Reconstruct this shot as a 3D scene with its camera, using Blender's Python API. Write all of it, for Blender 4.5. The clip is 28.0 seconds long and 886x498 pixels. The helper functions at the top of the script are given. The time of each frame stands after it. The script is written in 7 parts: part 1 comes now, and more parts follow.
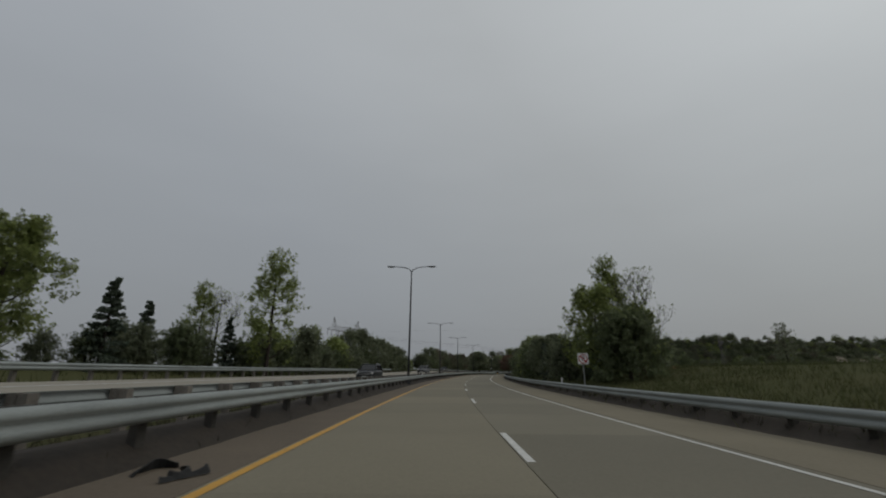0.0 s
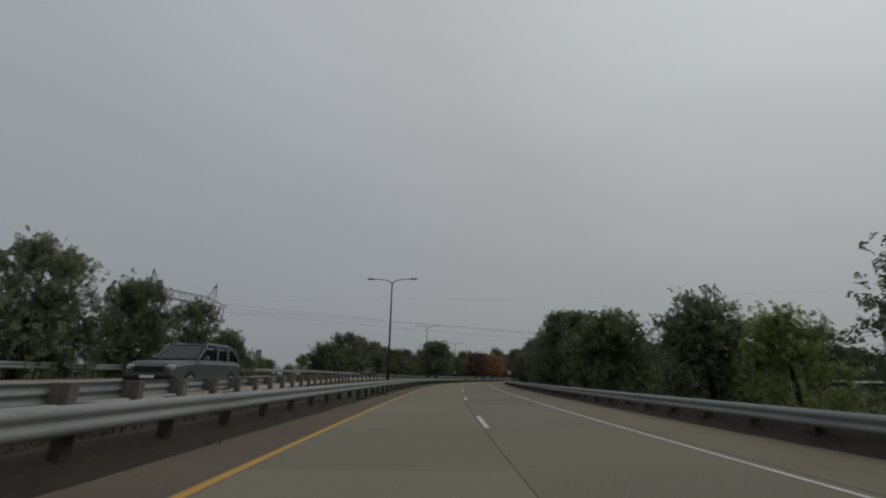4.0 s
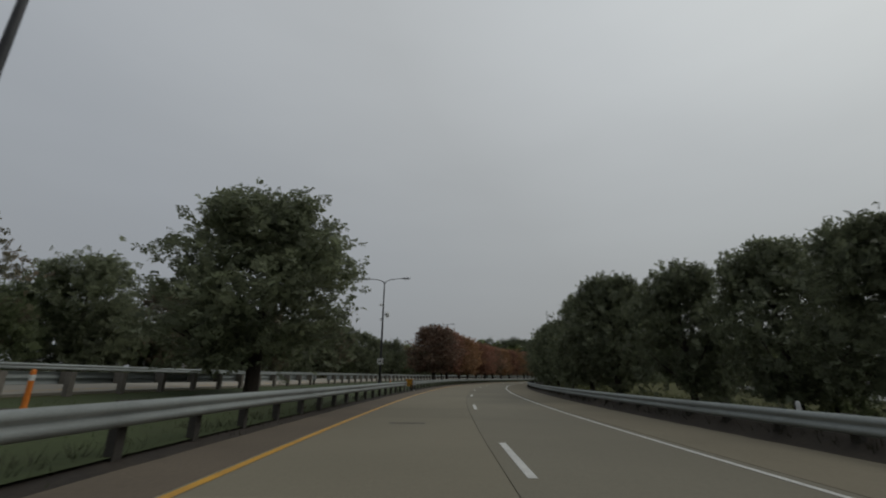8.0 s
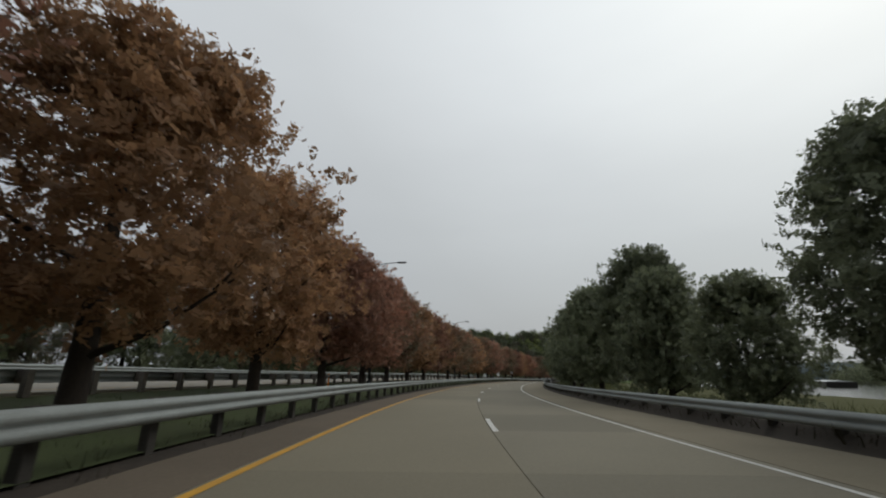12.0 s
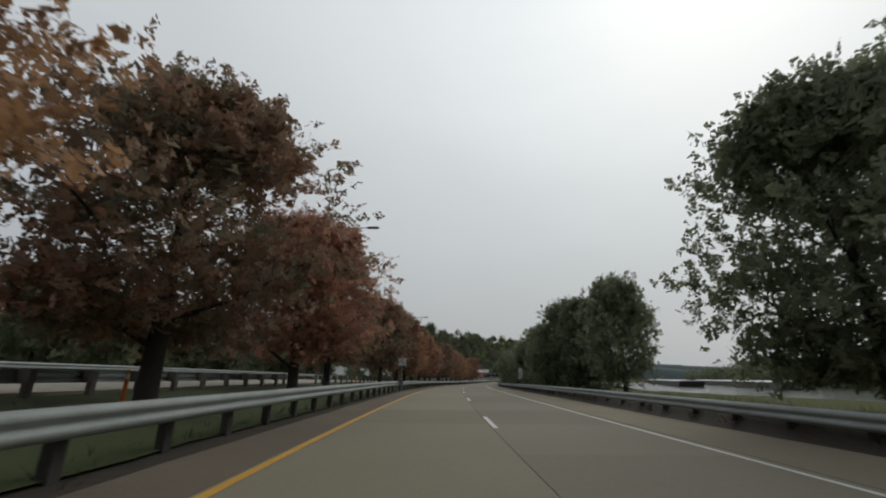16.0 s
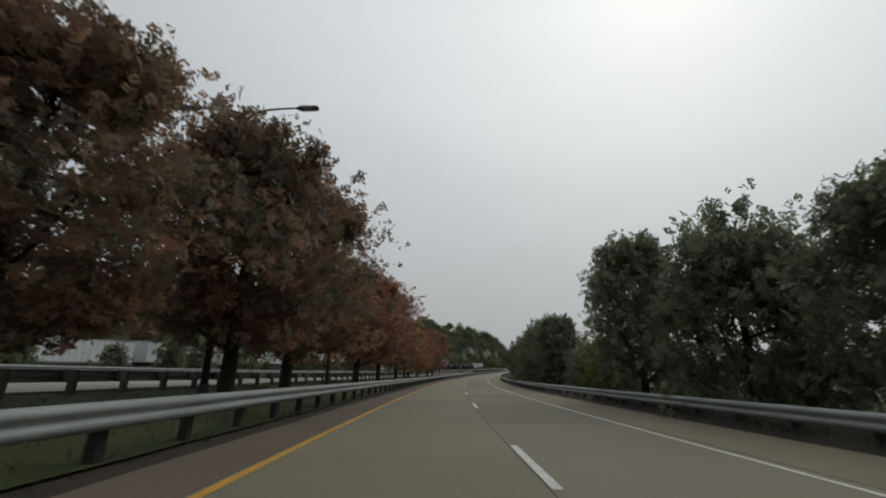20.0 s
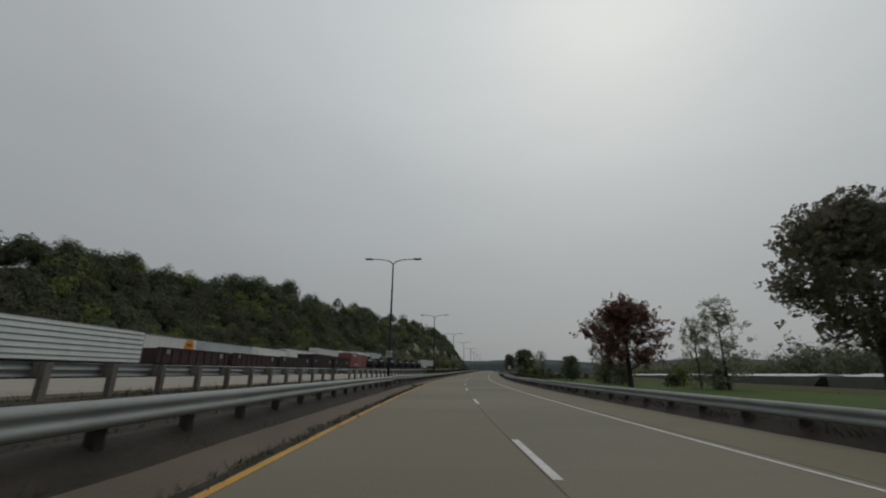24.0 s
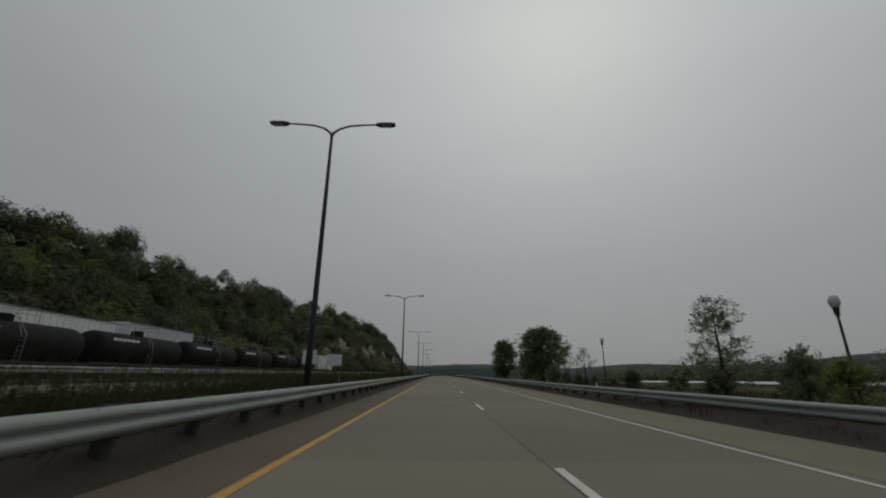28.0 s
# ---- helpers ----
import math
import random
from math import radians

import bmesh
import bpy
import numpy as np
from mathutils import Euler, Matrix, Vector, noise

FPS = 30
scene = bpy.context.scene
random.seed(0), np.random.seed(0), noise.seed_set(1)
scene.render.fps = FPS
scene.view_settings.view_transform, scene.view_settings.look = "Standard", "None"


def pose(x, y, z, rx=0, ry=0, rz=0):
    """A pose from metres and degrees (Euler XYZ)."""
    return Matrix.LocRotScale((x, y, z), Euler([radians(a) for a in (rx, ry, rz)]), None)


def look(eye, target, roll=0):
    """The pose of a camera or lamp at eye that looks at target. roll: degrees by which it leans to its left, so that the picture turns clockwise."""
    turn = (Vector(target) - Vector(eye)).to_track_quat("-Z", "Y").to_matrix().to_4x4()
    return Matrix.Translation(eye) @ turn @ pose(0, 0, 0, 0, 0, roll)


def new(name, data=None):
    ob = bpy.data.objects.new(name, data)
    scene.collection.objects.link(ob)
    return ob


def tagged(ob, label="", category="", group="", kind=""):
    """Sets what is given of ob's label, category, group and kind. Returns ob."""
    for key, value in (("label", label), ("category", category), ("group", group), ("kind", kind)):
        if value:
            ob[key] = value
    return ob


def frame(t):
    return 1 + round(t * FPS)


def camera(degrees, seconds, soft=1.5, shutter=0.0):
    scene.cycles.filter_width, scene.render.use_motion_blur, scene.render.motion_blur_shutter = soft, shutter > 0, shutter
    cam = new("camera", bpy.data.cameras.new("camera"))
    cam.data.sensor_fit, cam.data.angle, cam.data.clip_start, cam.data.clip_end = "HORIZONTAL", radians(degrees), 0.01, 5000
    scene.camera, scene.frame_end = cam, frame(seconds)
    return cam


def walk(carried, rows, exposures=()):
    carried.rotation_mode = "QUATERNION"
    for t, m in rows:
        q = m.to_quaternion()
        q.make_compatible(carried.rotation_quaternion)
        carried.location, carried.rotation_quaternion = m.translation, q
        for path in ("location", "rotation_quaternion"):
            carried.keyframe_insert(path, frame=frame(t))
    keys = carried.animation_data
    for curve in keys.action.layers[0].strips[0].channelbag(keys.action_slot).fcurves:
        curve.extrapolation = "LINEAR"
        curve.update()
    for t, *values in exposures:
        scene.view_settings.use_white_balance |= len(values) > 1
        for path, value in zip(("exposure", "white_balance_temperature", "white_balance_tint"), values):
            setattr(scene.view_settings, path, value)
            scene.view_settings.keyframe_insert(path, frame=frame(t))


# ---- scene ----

# ---------------------------------------------------------------- camera
cam = camera(94.0, 28.0, soft=2.0, shutter=0.07)
ROLL = 0.48
# seconds, x, y, z, yaw and pitch in degrees
PATH = [
    (0.0, 0.00, 0.00, 1.202, 0.00, 16.57), (0.5, -0.04, 10.31, 1.162, -0.75, 16.70), (1.0, 0.06, 20.54, 1.138, -1.61, 16.83),
    (1.5, 0.33, 30.71, 1.132, -2.66, 16.96), (2.0, 0.79, 40.80, 1.145, -3.80, 17.04), (2.5, 1.45, 50.82, 1.171, -4.91, 17.06),
    (3.0, 2.29, 60.77, 1.204, -5.89, 17.10), (3.5, 3.28, 70.66, 1.237, -6.65, 17.24), (4.0, 4.37, 80.49, 1.268, -7.24, 17.38),
    (4.5, 5.56, 90.28, 1.305, -7.80, 17.41), (5.0, 6.85, 100.02, 1.354, -8.55, 17.39), (5.5, 8.30, 109.73, 1.412, -9.66, 17.40),
    (6.0, 9.95, 119.39, 1.469, -10.93, 17.42), (6.5, 11.81, 129.02, 1.519, -12.10, 17.41), (7.0, 13.84, 138.61, 1.555, -13.04, 17.37),
    (7.5, 16.02, 148.20, 1.569, -13.75, 17.28), (8.0, 18.33, 157.77, 1.558, -14.62, 17.17), (8.5, 20.83, 167.33, 1.527, -15.96, 17.05),
    (9.0, 23.59, 176.86, 1.491, -17.50, 17.00), (9.5, 26.61, 186.36, 1.471, -18.98, 17.04), (10.0, 29.90, 195.82, 1.480, -20.60, 17.10),
    (10.5, 33.50, 205.23, 1.500, -22.63, 17.07), (11.0, 37.49, 214.55, 1.511, -24.96, 17.05), (11.5, 41.90, 223.75, 1.512, -27.41, 17.11),
    (12.0, 46.72, 232.81, 1.510, -29.76, 17.14), (12.5, 51.92, 241.74, 1.506, -31.84, 17.04), (13.0, 57.48, 250.54, 1.500, -33.90, 16.92),
    (13.5, 63.40, 259.19, 1.495, -36.16, 16.90), (14.0, 69.72, 267.64, 1.497, -38.62, 17.03), (14.5, 76.45, 275.87, 1.508, -41.14, 17.26),
    (15.0, 83.58, 283.87, 1.528, -43.41, 17.42), (15.5, 91.06, 291.69, 1.553, -45.16, 17.35), (16.0, 98.80, 299.37, 1.576, -46.44, 17.21),
    (16.5, 106.77, 306.97, 1.593, -47.42, 17.16), (17.0, 114.94, 314.52, 1.596, -48.24, 17.09), (17.5, 123.29, 322.04, 1.567, -49.00, 16.89),
    (18.0, 131.83, 329.52, 1.494, -49.74, 16.65), (18.5, 140.56, 336.97, 1.395, -50.46, 16.50), (19.0, 149.46, 344.38, 1.291, -51.22, 16.46),
    (19.5, 158.56, 351.73, 1.181, -52.08, 16.47), (20.0, 167.85, 359.01, 1.059, -53.01, 16.42), (20.5, 177.33, 366.18, 0.926, -53.96, 16.22),
    (21.0, 186.99, 373.25, 0.793, -54.85, 16.08), (21.5, 196.81, 380.22, 0.679, -55.64, 16.20), (22.0, 206.79, 387.08, 0.596, -56.55, 16.44),
    (22.5, 216.94, 393.79, 0.543, -57.73, 16.61), (23.0, 227.28, 400.32, 0.513, -58.93, 16.69), (23.5, 237.78, 406.67, 0.500, -59.87, 16.71),
    (24.0, 248.40, 412.89, 0.505, -60.60, 16.78), (24.5, 259.13, 419.00, 0.536, -61.26, 17.02), (25.0, 269.98, 425.00, 0.594, -62.11, 17.25),
    (25.5, 280.95, 430.82, 0.665, -63.28, 17.33), (26.0, 292.08, 436.41, 0.736, -64.55, 17.33), (26.5, 303.34, 441.78, 0.814, -65.65, 17.38),
    (27.0, 314.73, 446.96, 0.911, -66.58, 17.45), (27.5, 326.22, 451.98, 1.034, -67.43, 17.48), (28.0, 337.81, 456.84, 1.184, -68.23, 17.49),
]


def eye_pose(x, y, z, yaw, pitch):
    turn = Matrix.Rotation(radians(yaw), 4, "Z") @ Matrix.Rotation(radians(90 + pitch), 4, "X")
    return Matrix.Translation((x, y, z)) @ turn @ pose(0, 0, 0, 0, 0, ROLL)


walk(cam, [(t, eye_pose(*p)) for t, *p in PATH],
     exposures=[(0, 0.15), (3.5, 0.2), (6, 0.2), (7, 0.17), (8, 0.22), (9, 0.56), (10, 0.28), (11, 0.46), (12, 0.74), (15, 0.46), (16, 0.7), (17, 0.6), (18, 0.52), (20, 0.56), (21, 0.6), (23.5, 0.3), (24, 0.16), (25, -0.16), (26, -0.2), (28, -0.18)])

# ---------------------------------------------------------------- sky and sun
SUN_AZ, SUN_EL = radians(88), radians(45)
SUN_DIR = Vector((math.sin(SUN_AZ) * math.cos(SUN_EL), math.cos(SUN_AZ) * math.cos(SUN_EL), math.sin(SUN_EL)))
world = bpy.data.worlds.new("overcast_sky")
scene.world = world
world.use_nodes = True
wn, wl = world.node_tree.nodes, world.node_tree.links
wn.clear()
w_out, w_bg = wn.new("ShaderNodeOutputWorld"), wn.new("ShaderNodeBackground")
w_sky = wn.new("ShaderNodeTexSky")
w_sky.sky_type, w_sky.sun_disc, w_sky.sun_elevation, w_sky.sun_rotation = "NISHITA", False, SUN_EL, SUN_AZ
w_sky.air_density, w_sky.dust_density = 2.0, 4.0
w_gain = wn.new("ShaderNodeMix")
w_gain.data_type, w_gain.blend_type = "RGBA", "MULTIPLY"
w_gain.inputs[0].default_value = 1.0
w_gain.inputs[7].default_value = (0.035, 0.04, 0.045, 1)
w_tc = wn.new("ShaderNodeTexCoord")
w_dot = wn.new("ShaderNodeVectorMath")
w_dot.operation = "DOT_PRODUCT"
w_dot.inputs[1].default_value = SUN_DIR
w_ramp = wn.new("ShaderNodeValToRGB")
w_ramp.color_ramp.elements[0].position, w_ramp.color_ramp.elements[0].color = 0.0, (0.287, 0.306, 0.329, 1)
w_ramp.color_ramp.elements[1].position, w_ramp.color_ramp.elements[1].color = 1.0, (0.485, 0.505, 0.506, 1)
for p_, c_ in ((0.55, (0.328, 0.343, 0.352, 1)), (0.82, (0.394, 0.413, 0.422, 1)), (0.94, (0.450, 0.471, 0.476, 1))):
    w_ramp.color_ramp.elements.new(p_).color = c_
w_noise = wn.new("ShaderNodeTexNoise")
w_noise.inputs["Scale"].default_value, w_noise.inputs["Detail"].default_value = 1.6, 4
w_map = wn.new("ShaderNodeMapping")
w_map.inputs["Scale"].default_value = (1, 1, 3.5)
w_nr = wn.new("ShaderNodeMapRange")
w_nr.inputs["From Min"].default_value, w_nr.inputs["From Max"].default_value = 0.3, 0.7
w_nr.inputs["To Min"].default_value, w_nr.inputs["To Max"].default_value = 0.97, 1.03
w_cloud = wn.new("ShaderNodeMix")
w_cloud.data_type, w_cloud.blend_type = "RGBA", "MULTIPLY"
w_cloud.inputs[0].default_value = 1.0
w_mix = wn.new("ShaderNodeMix")
w_mix.data_type = "RGBA"
w_mix.inputs[0].default_value = 0.93
wl.new(w_sky.outputs[0], w_gain.inputs[6])
wl.new(w_tc.outputs["Generated"], w_dot.inputs[0])
wl.new(w_dot.outputs["Value"], w_ramp.inputs[0])
wl.new(w_tc.outputs["Generated"], w_map.inputs[0])
wl.new(w_map.outputs[0], w_noise.inputs["Vector"])
wl.new(w_noise.outputs["Fac"], w_nr.inputs["Value"])
wl.new(w_ramp.outputs[0], w_cloud.inputs[6])
# an overcast sky brightens towards the zenith
w_sep, w_up, w_lift = wn.new("ShaderNodeSeparateXYZ"), wn.new("ShaderNodeMapRange"), wn.new("ShaderNodeMath")
w_up.inputs["From Min"].default_value, w_up.inputs["From Max"].default_value = 0.0, 0.7
w_up.inputs["To Min"].default_value, w_up.inputs["To Max"].default_value = 0.74, 1.19
w_lift.operation = "MULTIPLY"
wl.new(w_tc.outputs["Generated"], w_sep.inputs[0])
wl.new(w_sep.outputs[2], w_up.inputs["Value"])
wl.new(w_up.outputs[0], w_lift.inputs[0])
wl.new(w_nr.outputs[0], w_lift.inputs[1])
wl.new(w_lift.outputs[0], w_cloud.inputs[7])
wl.new(w_gain.outputs[2], w_mix.inputs[6])
wl.new(w_cloud.outputs[2], w_mix.inputs[7])
wl.new(w_mix.outputs[2], w_bg.inputs[0])
w_bg.inputs[1].default_value = 1.0
wl.new(w_bg.outputs[0], w_out.inputs[0])
sun = new("sun", bpy.data.lights.new("sun", "SUN"))
sun.data.energy, sun.data.angle, sun.data.color = 0.35, radians(25), (1.0, 0.96, 0.9)
sun.matrix_world = look(SUN_DIR * 100, (0, 0, 0))

# ---------------------------------------------------------------- materials
def material(name, base, rough=0.8, metal=0.0, alt=None, scale=3.0, fine=40.0, bump=0.0, amount=0.5, spread=0.0, island=0.0, stretch=(1, 1, 1), spec=0.3, trans=0.0, thin=0.0, sprays=0.0, cover=0.51):
    """A surface with two scales of variation; spread varies it from object to object, island from piece to piece."""
    m = bpy.data.materials.new(name)
    m.use_nodes = True
    n, l = m.node_tree.nodes, m.node_tree.links
    b = n["Principled BSDF"]
    b.inputs["Roughness"].default_value, b.inputs["Metallic"].default_value = rough, metal
    b.inputs["Specular IOR Level"].default_value = spec
    if trans:
        b.inputs["Transmission Weight"].default_value = trans
    alt = alt or tuple(c * 0.7 for c in base)
    tc, mp = n.new("ShaderNodeTexCoord"), n.new("ShaderNodeMapping")
    mp.inputs["Scale"].default_value = stretch
    big, small, add = n.new("ShaderNodeTexNoise"), n.new("ShaderNodeTexNoise"), n.new("ShaderNodeMath")
    big.inputs["Scale"].default_value, big.inputs["Detail"].default_value = scale, 4
    small.inputs["Scale"].default_value, small.inputs["Detail"].default_value = fine, 3
    add.operation = "MULTIPLY_ADD"
    add.inputs[1].default_value = 0.5
    half = n.new("ShaderNodeMath")
    half.operation, half.inputs[1].default_value = "MULTIPLY", 0.5
    ramp = n.new("ShaderNodeMapRange")
    ramp.inputs["From Min"].default_value, ramp.inputs["From Max"].default_value = 0.5 - amount * 0.35, 0.5 + amount * 0.35
    mix = n.new("ShaderNodeMix")
    mix.data_type = "RGBA"
    mix.inputs[6].default_value, mix.inputs[7].default_value = (*alt, 1), (*base, 1)
    l.new(tc.outputs["Object"], mp.inputs[0])
    l.new(mp.outputs[0], big.inputs["Vector"])
    l.new(mp.outputs[0], small.inputs["Vector"])
    l.new(small.outputs["Fac"], half.inputs[0])
    l.new(big.outputs["Fac"], add.inputs[0])
    l.new(half.outputs[0], add.inputs[2])
    l.new(add.outputs[0], ramp.inputs["Value"])
    l.new(ramp.outputs[0], mix.inputs[0])
    colour = mix.outputs[2]
    for amount_, node, socket in ((spread, "ShaderNodeObjectInfo", "Random"), (island, "ShaderNodeNewGeometry", "Random Per Island")):
        if amount_:
            src, mr, mul = n.new(node), n.new("ShaderNodeMapRange"), n.new("ShaderNodeMix")
            mr.inputs["To Min"].default_value, mr.inputs["To Max"].default_value = 1 - amount_, 1 + amount_
            mul.data_type, mul.blend_type = "RGBA", "MULTIPLY"
            mul.inputs[0].default_value = 1.0
            l.new(src.outputs[socket], mr.inputs["Value"])
            l.new(colour, mul.inputs[6])
            l.new(mr.outputs[0], mul.inputs[7])
            colour = mul.outputs[2]
    l.new(colour, b.inputs["Base Color"])
    if thin:
        t, mx = n.new("ShaderNodeBsdfTranslucent"), n.new("ShaderNodeMixShader")
        mx.inputs[0].default_value = thin
        l.new(colour, t.inputs["Color"])
        l.new(b.outputs[0], mx.inputs[1])
        l.new(t.outputs[0], mx.inputs[2])
        l.new(mx.outputs[0], n["Material Output"].inputs["Surface"])
        if sprays:
            # every spray is broken up into single leaves with air between them
            vo, lt, air, cut = n.new("ShaderNodeTexVoronoi"), n.new("ShaderNodeMath"), n.new("ShaderNodeBsdfTransparent"), n.new("ShaderNodeMixShader")
            vo.inputs["Scale"].default_value = sprays
            lt.operation, lt.inputs[1].default_value = "LESS_THAN", cover
            l.new(tc.outputs["Object"], vo.inputs["Vector"])
            l.new(vo.outputs["Distance"], lt.inputs[0])
            l.new(lt.outputs[0], cut.inputs[0])
            l.new(air.outputs[0], cut.inputs[1])
            l.new(mx.outputs[0], cut.inputs[2])
            l.new(cut.outputs[0], n["Material Output"].inputs["Surface"])
    if bump:
        bp = n.new("ShaderNodeBump")
        bp.inputs["Strength"].default_value, bp.inputs["Distance"].default_value = bump, 0.02
        l.new(add.outputs[0], bp.inputs["Height"])
        l.new(bp.outputs[0], b.inputs["Normal"])
    return m


M = {}
M["concrete"] = material("road_concrete", (0.212, 0.190, 0.135), 0.85, alt=(0.152, 0.135, 0.095), scale=0.22, fine=22, bump=0.25, spread=0.09, amount=0.8)
M["concrete_worn"] = material("worn_road_concrete", (0.196, 0.178, 0.130), 0.85, alt=(0.134, 0.122, 0.090), scale=0.22, fine=22, bump=0.25, spread=0.10, amount=0.75)
M["shoulder"] = material("stained_shoulder_concrete", (0.148, 0.119, 0.086), 0.9, alt=(0.085, 0.068, 0.050), scale=0.5, fine=18, bump=0.35, amount=0.85)
M["shoulder_wide"] = material("tan_shoulder_concrete", (0.212, 0.186, 0.130), 0.9, alt=(0.140, 0.120, 0.083), scale=0.5, fine=18, bump=0.35, amount=0.85)
M["joint"] = material("joint_sealant", (0.050, 0.046, 0.038), 0.7, scale=2, fine=30)
M["opposite"] = material("far_roadway_concrete", (0.305, 0.28, 0.232), 0.85, alt=(0.24, 0.22, 0.182), scale=0.3, fine=15)
M["white_paint"] = material("white_road_paint", (0.66, 0.66, 0.62), 0.6, alt=(0.38, 0.37, 0.34), scale=2.5, fine=35, amount=0.7)
M["yellow_paint"] = material("yellow_road_paint", (0.62, 0.33, 0.035), 0.6, alt=(0.36, 0.20, 0.05), scale=2.0, fine=35, amount=0.7)
M["steel"] = material("galvanised_rail", (0.345, 0.370, 0.358), 0.68, 0.25, alt=(0.19, 0.208, 0.20), scale=1.6, fine=22, amount=0.95, bump=0.15, stretch=(1, 1, 2.5))
M["post_dark"] = material("dark_post", (0.060, 0.055, 0.047), 0.9, alt=(0.036, 0.033, 0.029), scale=3, fine=30, spread=0.2)
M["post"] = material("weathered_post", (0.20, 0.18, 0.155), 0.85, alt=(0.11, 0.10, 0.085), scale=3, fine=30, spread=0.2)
M["earth"] = material("ground_earth_grass", (0.060, 0.068, 0.028), 0.95, alt=(0.085, 0.078, 0.040), scale=0.25, fine=6, bump=0.6, amount=0.8, spec=0.03)
# dark soil whose colour also holds the shade beneath the guard rails
M["dirt"] = material("dirt_with_rail_shade", (0.045, 0.036, 0.027), 0.95, alt=(0.025, 0.021, 0.017), scale=0.8, fine=10, bump=0.5)
M["lawn"] = material("mown_grass", (0.052, 0.070, 0.024), 0.95, alt=(0.040, 0.048, 0.020), scale=0.4, fine=9, bump=0.4)
M["park_lawn"] = material("park_grass", (0.082, 0.116, 0.038), 0.95, alt=(0.058, 0.084, 0.030), scale=0.4, fine=9, bump=0.4, spec=0.05)
M["grass"] = material("grass_blades", (0.075, 0.105, 0.030), 0.8, alt=(0.045, 0.065, 0.020), scale=0.3, fine=2, island=0.35, thin=0.4)
M["weed"] = material("dry_weeds", (0.105, 0.105, 0.045), 0.85, alt=(0.055, 0.07, 0.026), scale=0.3, fine=2, island=0.4, thin=0.4)
M["weed_olive"] = material("olive_weeds", (0.062, 0.066, 0.028), 0.85, alt=(0.038, 0.046, 0.020), scale=0.3, fine=2, island=0.4, thin=0.4)
M["weed_dark"] = material("dark_weeds", (0.044, 0.038, 0.022), 0.85, alt=(0.028, 0.028, 0.017), scale=0.3, fine=2, island=0.4, thin=0.3)
M["bark"] = material("bark", (0.055, 0.043, 0.034), 0.95, alt=(0.03, 0.024, 0.02), scale=4, fine=30, bump=0.6, stretch=(1, 1, 0.25))
LEAF = dict(scale=0.4, fine=3, island=0.35, spread=0.2, thin=0.5)
# each colour is shared between what a leaf reflects and what it lets through
for key, base, alt, extra in (("green", (0.150, 0.176, 0.086), (0.100, 0.122, 0.066), {}), ("dark", (0.172, 0.192, 0.112), (0.122, 0.138, 0.086), {}), ("light", (0.245, 0.282, 0.092), (0.165, 0.200, 0.068), {}),
                              ("red", (0.350, 0.168, 0.112), (0.235, 0.138, 0.095), {}), ("russet", (0.250, 0.142, 0.102), (0.155, 0.122, 0.086), {}), ("tawny", (0.180, 0.138, 0.095), (0.128, 0.138, 0.088), dict(scale=0.28, fine=1.2, amount=0.35)),
                              ("pale", (0.250, 0.265, 0.170), (0.175, 0.195, 0.125), {}), ("maroon", (0.170, 0.084, 0.068), (0.110, 0.068, 0.054), {}), ("olive", (0.135, 0.120, 0.078), (0.098, 0.104, 0.070), {}), ("orange", (0.40, 0.225, 0.112), (0.285, 0.172, 0.098), {}), ("mixed", (0.355, 0.182, 0.120), (0.165, 0.160, 0.102), dict(scale=0.28, fine=1.2, amount=0.35))):
    M["leaf_" + key] = material(key + "_leaves", base, 0.6, alt=alt, **dict(LEAF, **extra))
    if key in ("dark", "green", "light", "olive"):
        M["wood_" + key] = material(key + "_wood_crowns", tuple(0.78 * c for c in base), 0.7, alt=tuple(0.78 * c for c in alt), sprays=1.6, **dict(LEAF, scale=0.07, fine=0.5))
    M["spray_" + key] = material(key + "_leaf_sprays", base, 0.6, alt=alt, sprays=13.0, cover=0.57, **dict(LEAF, **extra))
M["needles"] = material("spruce_needles", (0.105, 0.132, 0.090), 0.7, alt=(0.070, 0.090, 0.066), scale=1, fine=5, island=0.35, thin=0.4)
M["bluff"] = material("bluff_soil", (0.05, 0.055, 0.025), 0.95, scale=0.1, fine=1)
M["rock"] = material("pale_limestone", (0.42, 0.37, 0.30), 0.9, alt=(0.20, 0.165, 0.125), scale=0.25, fine=2, bump=0.8, stretch=(1, 1, 3))
M["pole"] = material("dark_lamp_pole", (0.055, 0.056, 0.058), 0.55, 0.5, scale=2, fine=15)
M["pole_head"] = material("lamp_head", (0.06, 0.062, 0.065), 0.5, 0.3, scale=2, fine=15)
M["lens"] = material("lamp_lens", (0.4, 0.4, 0.38), 0.3, scale=5, fine=20)
M["sign_white"] = material("sign_white", (0.72, 0.72, 0.70), 0.45, alt=(0.6, 0.6, 0.58), scale=2, fine=20)
M["sign_black"] = material("sign_black", (0.02, 0.02, 0.02), 0.5, scale=2, fine=20)
M["sign_maroon"] = material("faded_sign_red", (0.055, 0.014, 0.014), 0.5, scale=2, fine=20)
M["sign_red"] = material("sign_red", (0.42, 0.03, 0.03), 0.5, scale=2, fine=20)
M["sign_yellow"] = material("sign_amber", (0.70, 0.33, 0.02), 0.5, scale=2, fine=20)
M["orange"] = material("orange_plastic", (0.75, 0.22, 0.03), 0.5, scale=3, fine=20)
M["white_plastic"] = material("white_plastic", (0.7, 0.7, 0.68), 0.5, scale=3, fine=20)
M["grey_metal"] = material("grey_metal", (0.30, 0.31, 0.31), 0.5, 0.4, scale=3, fine=20)
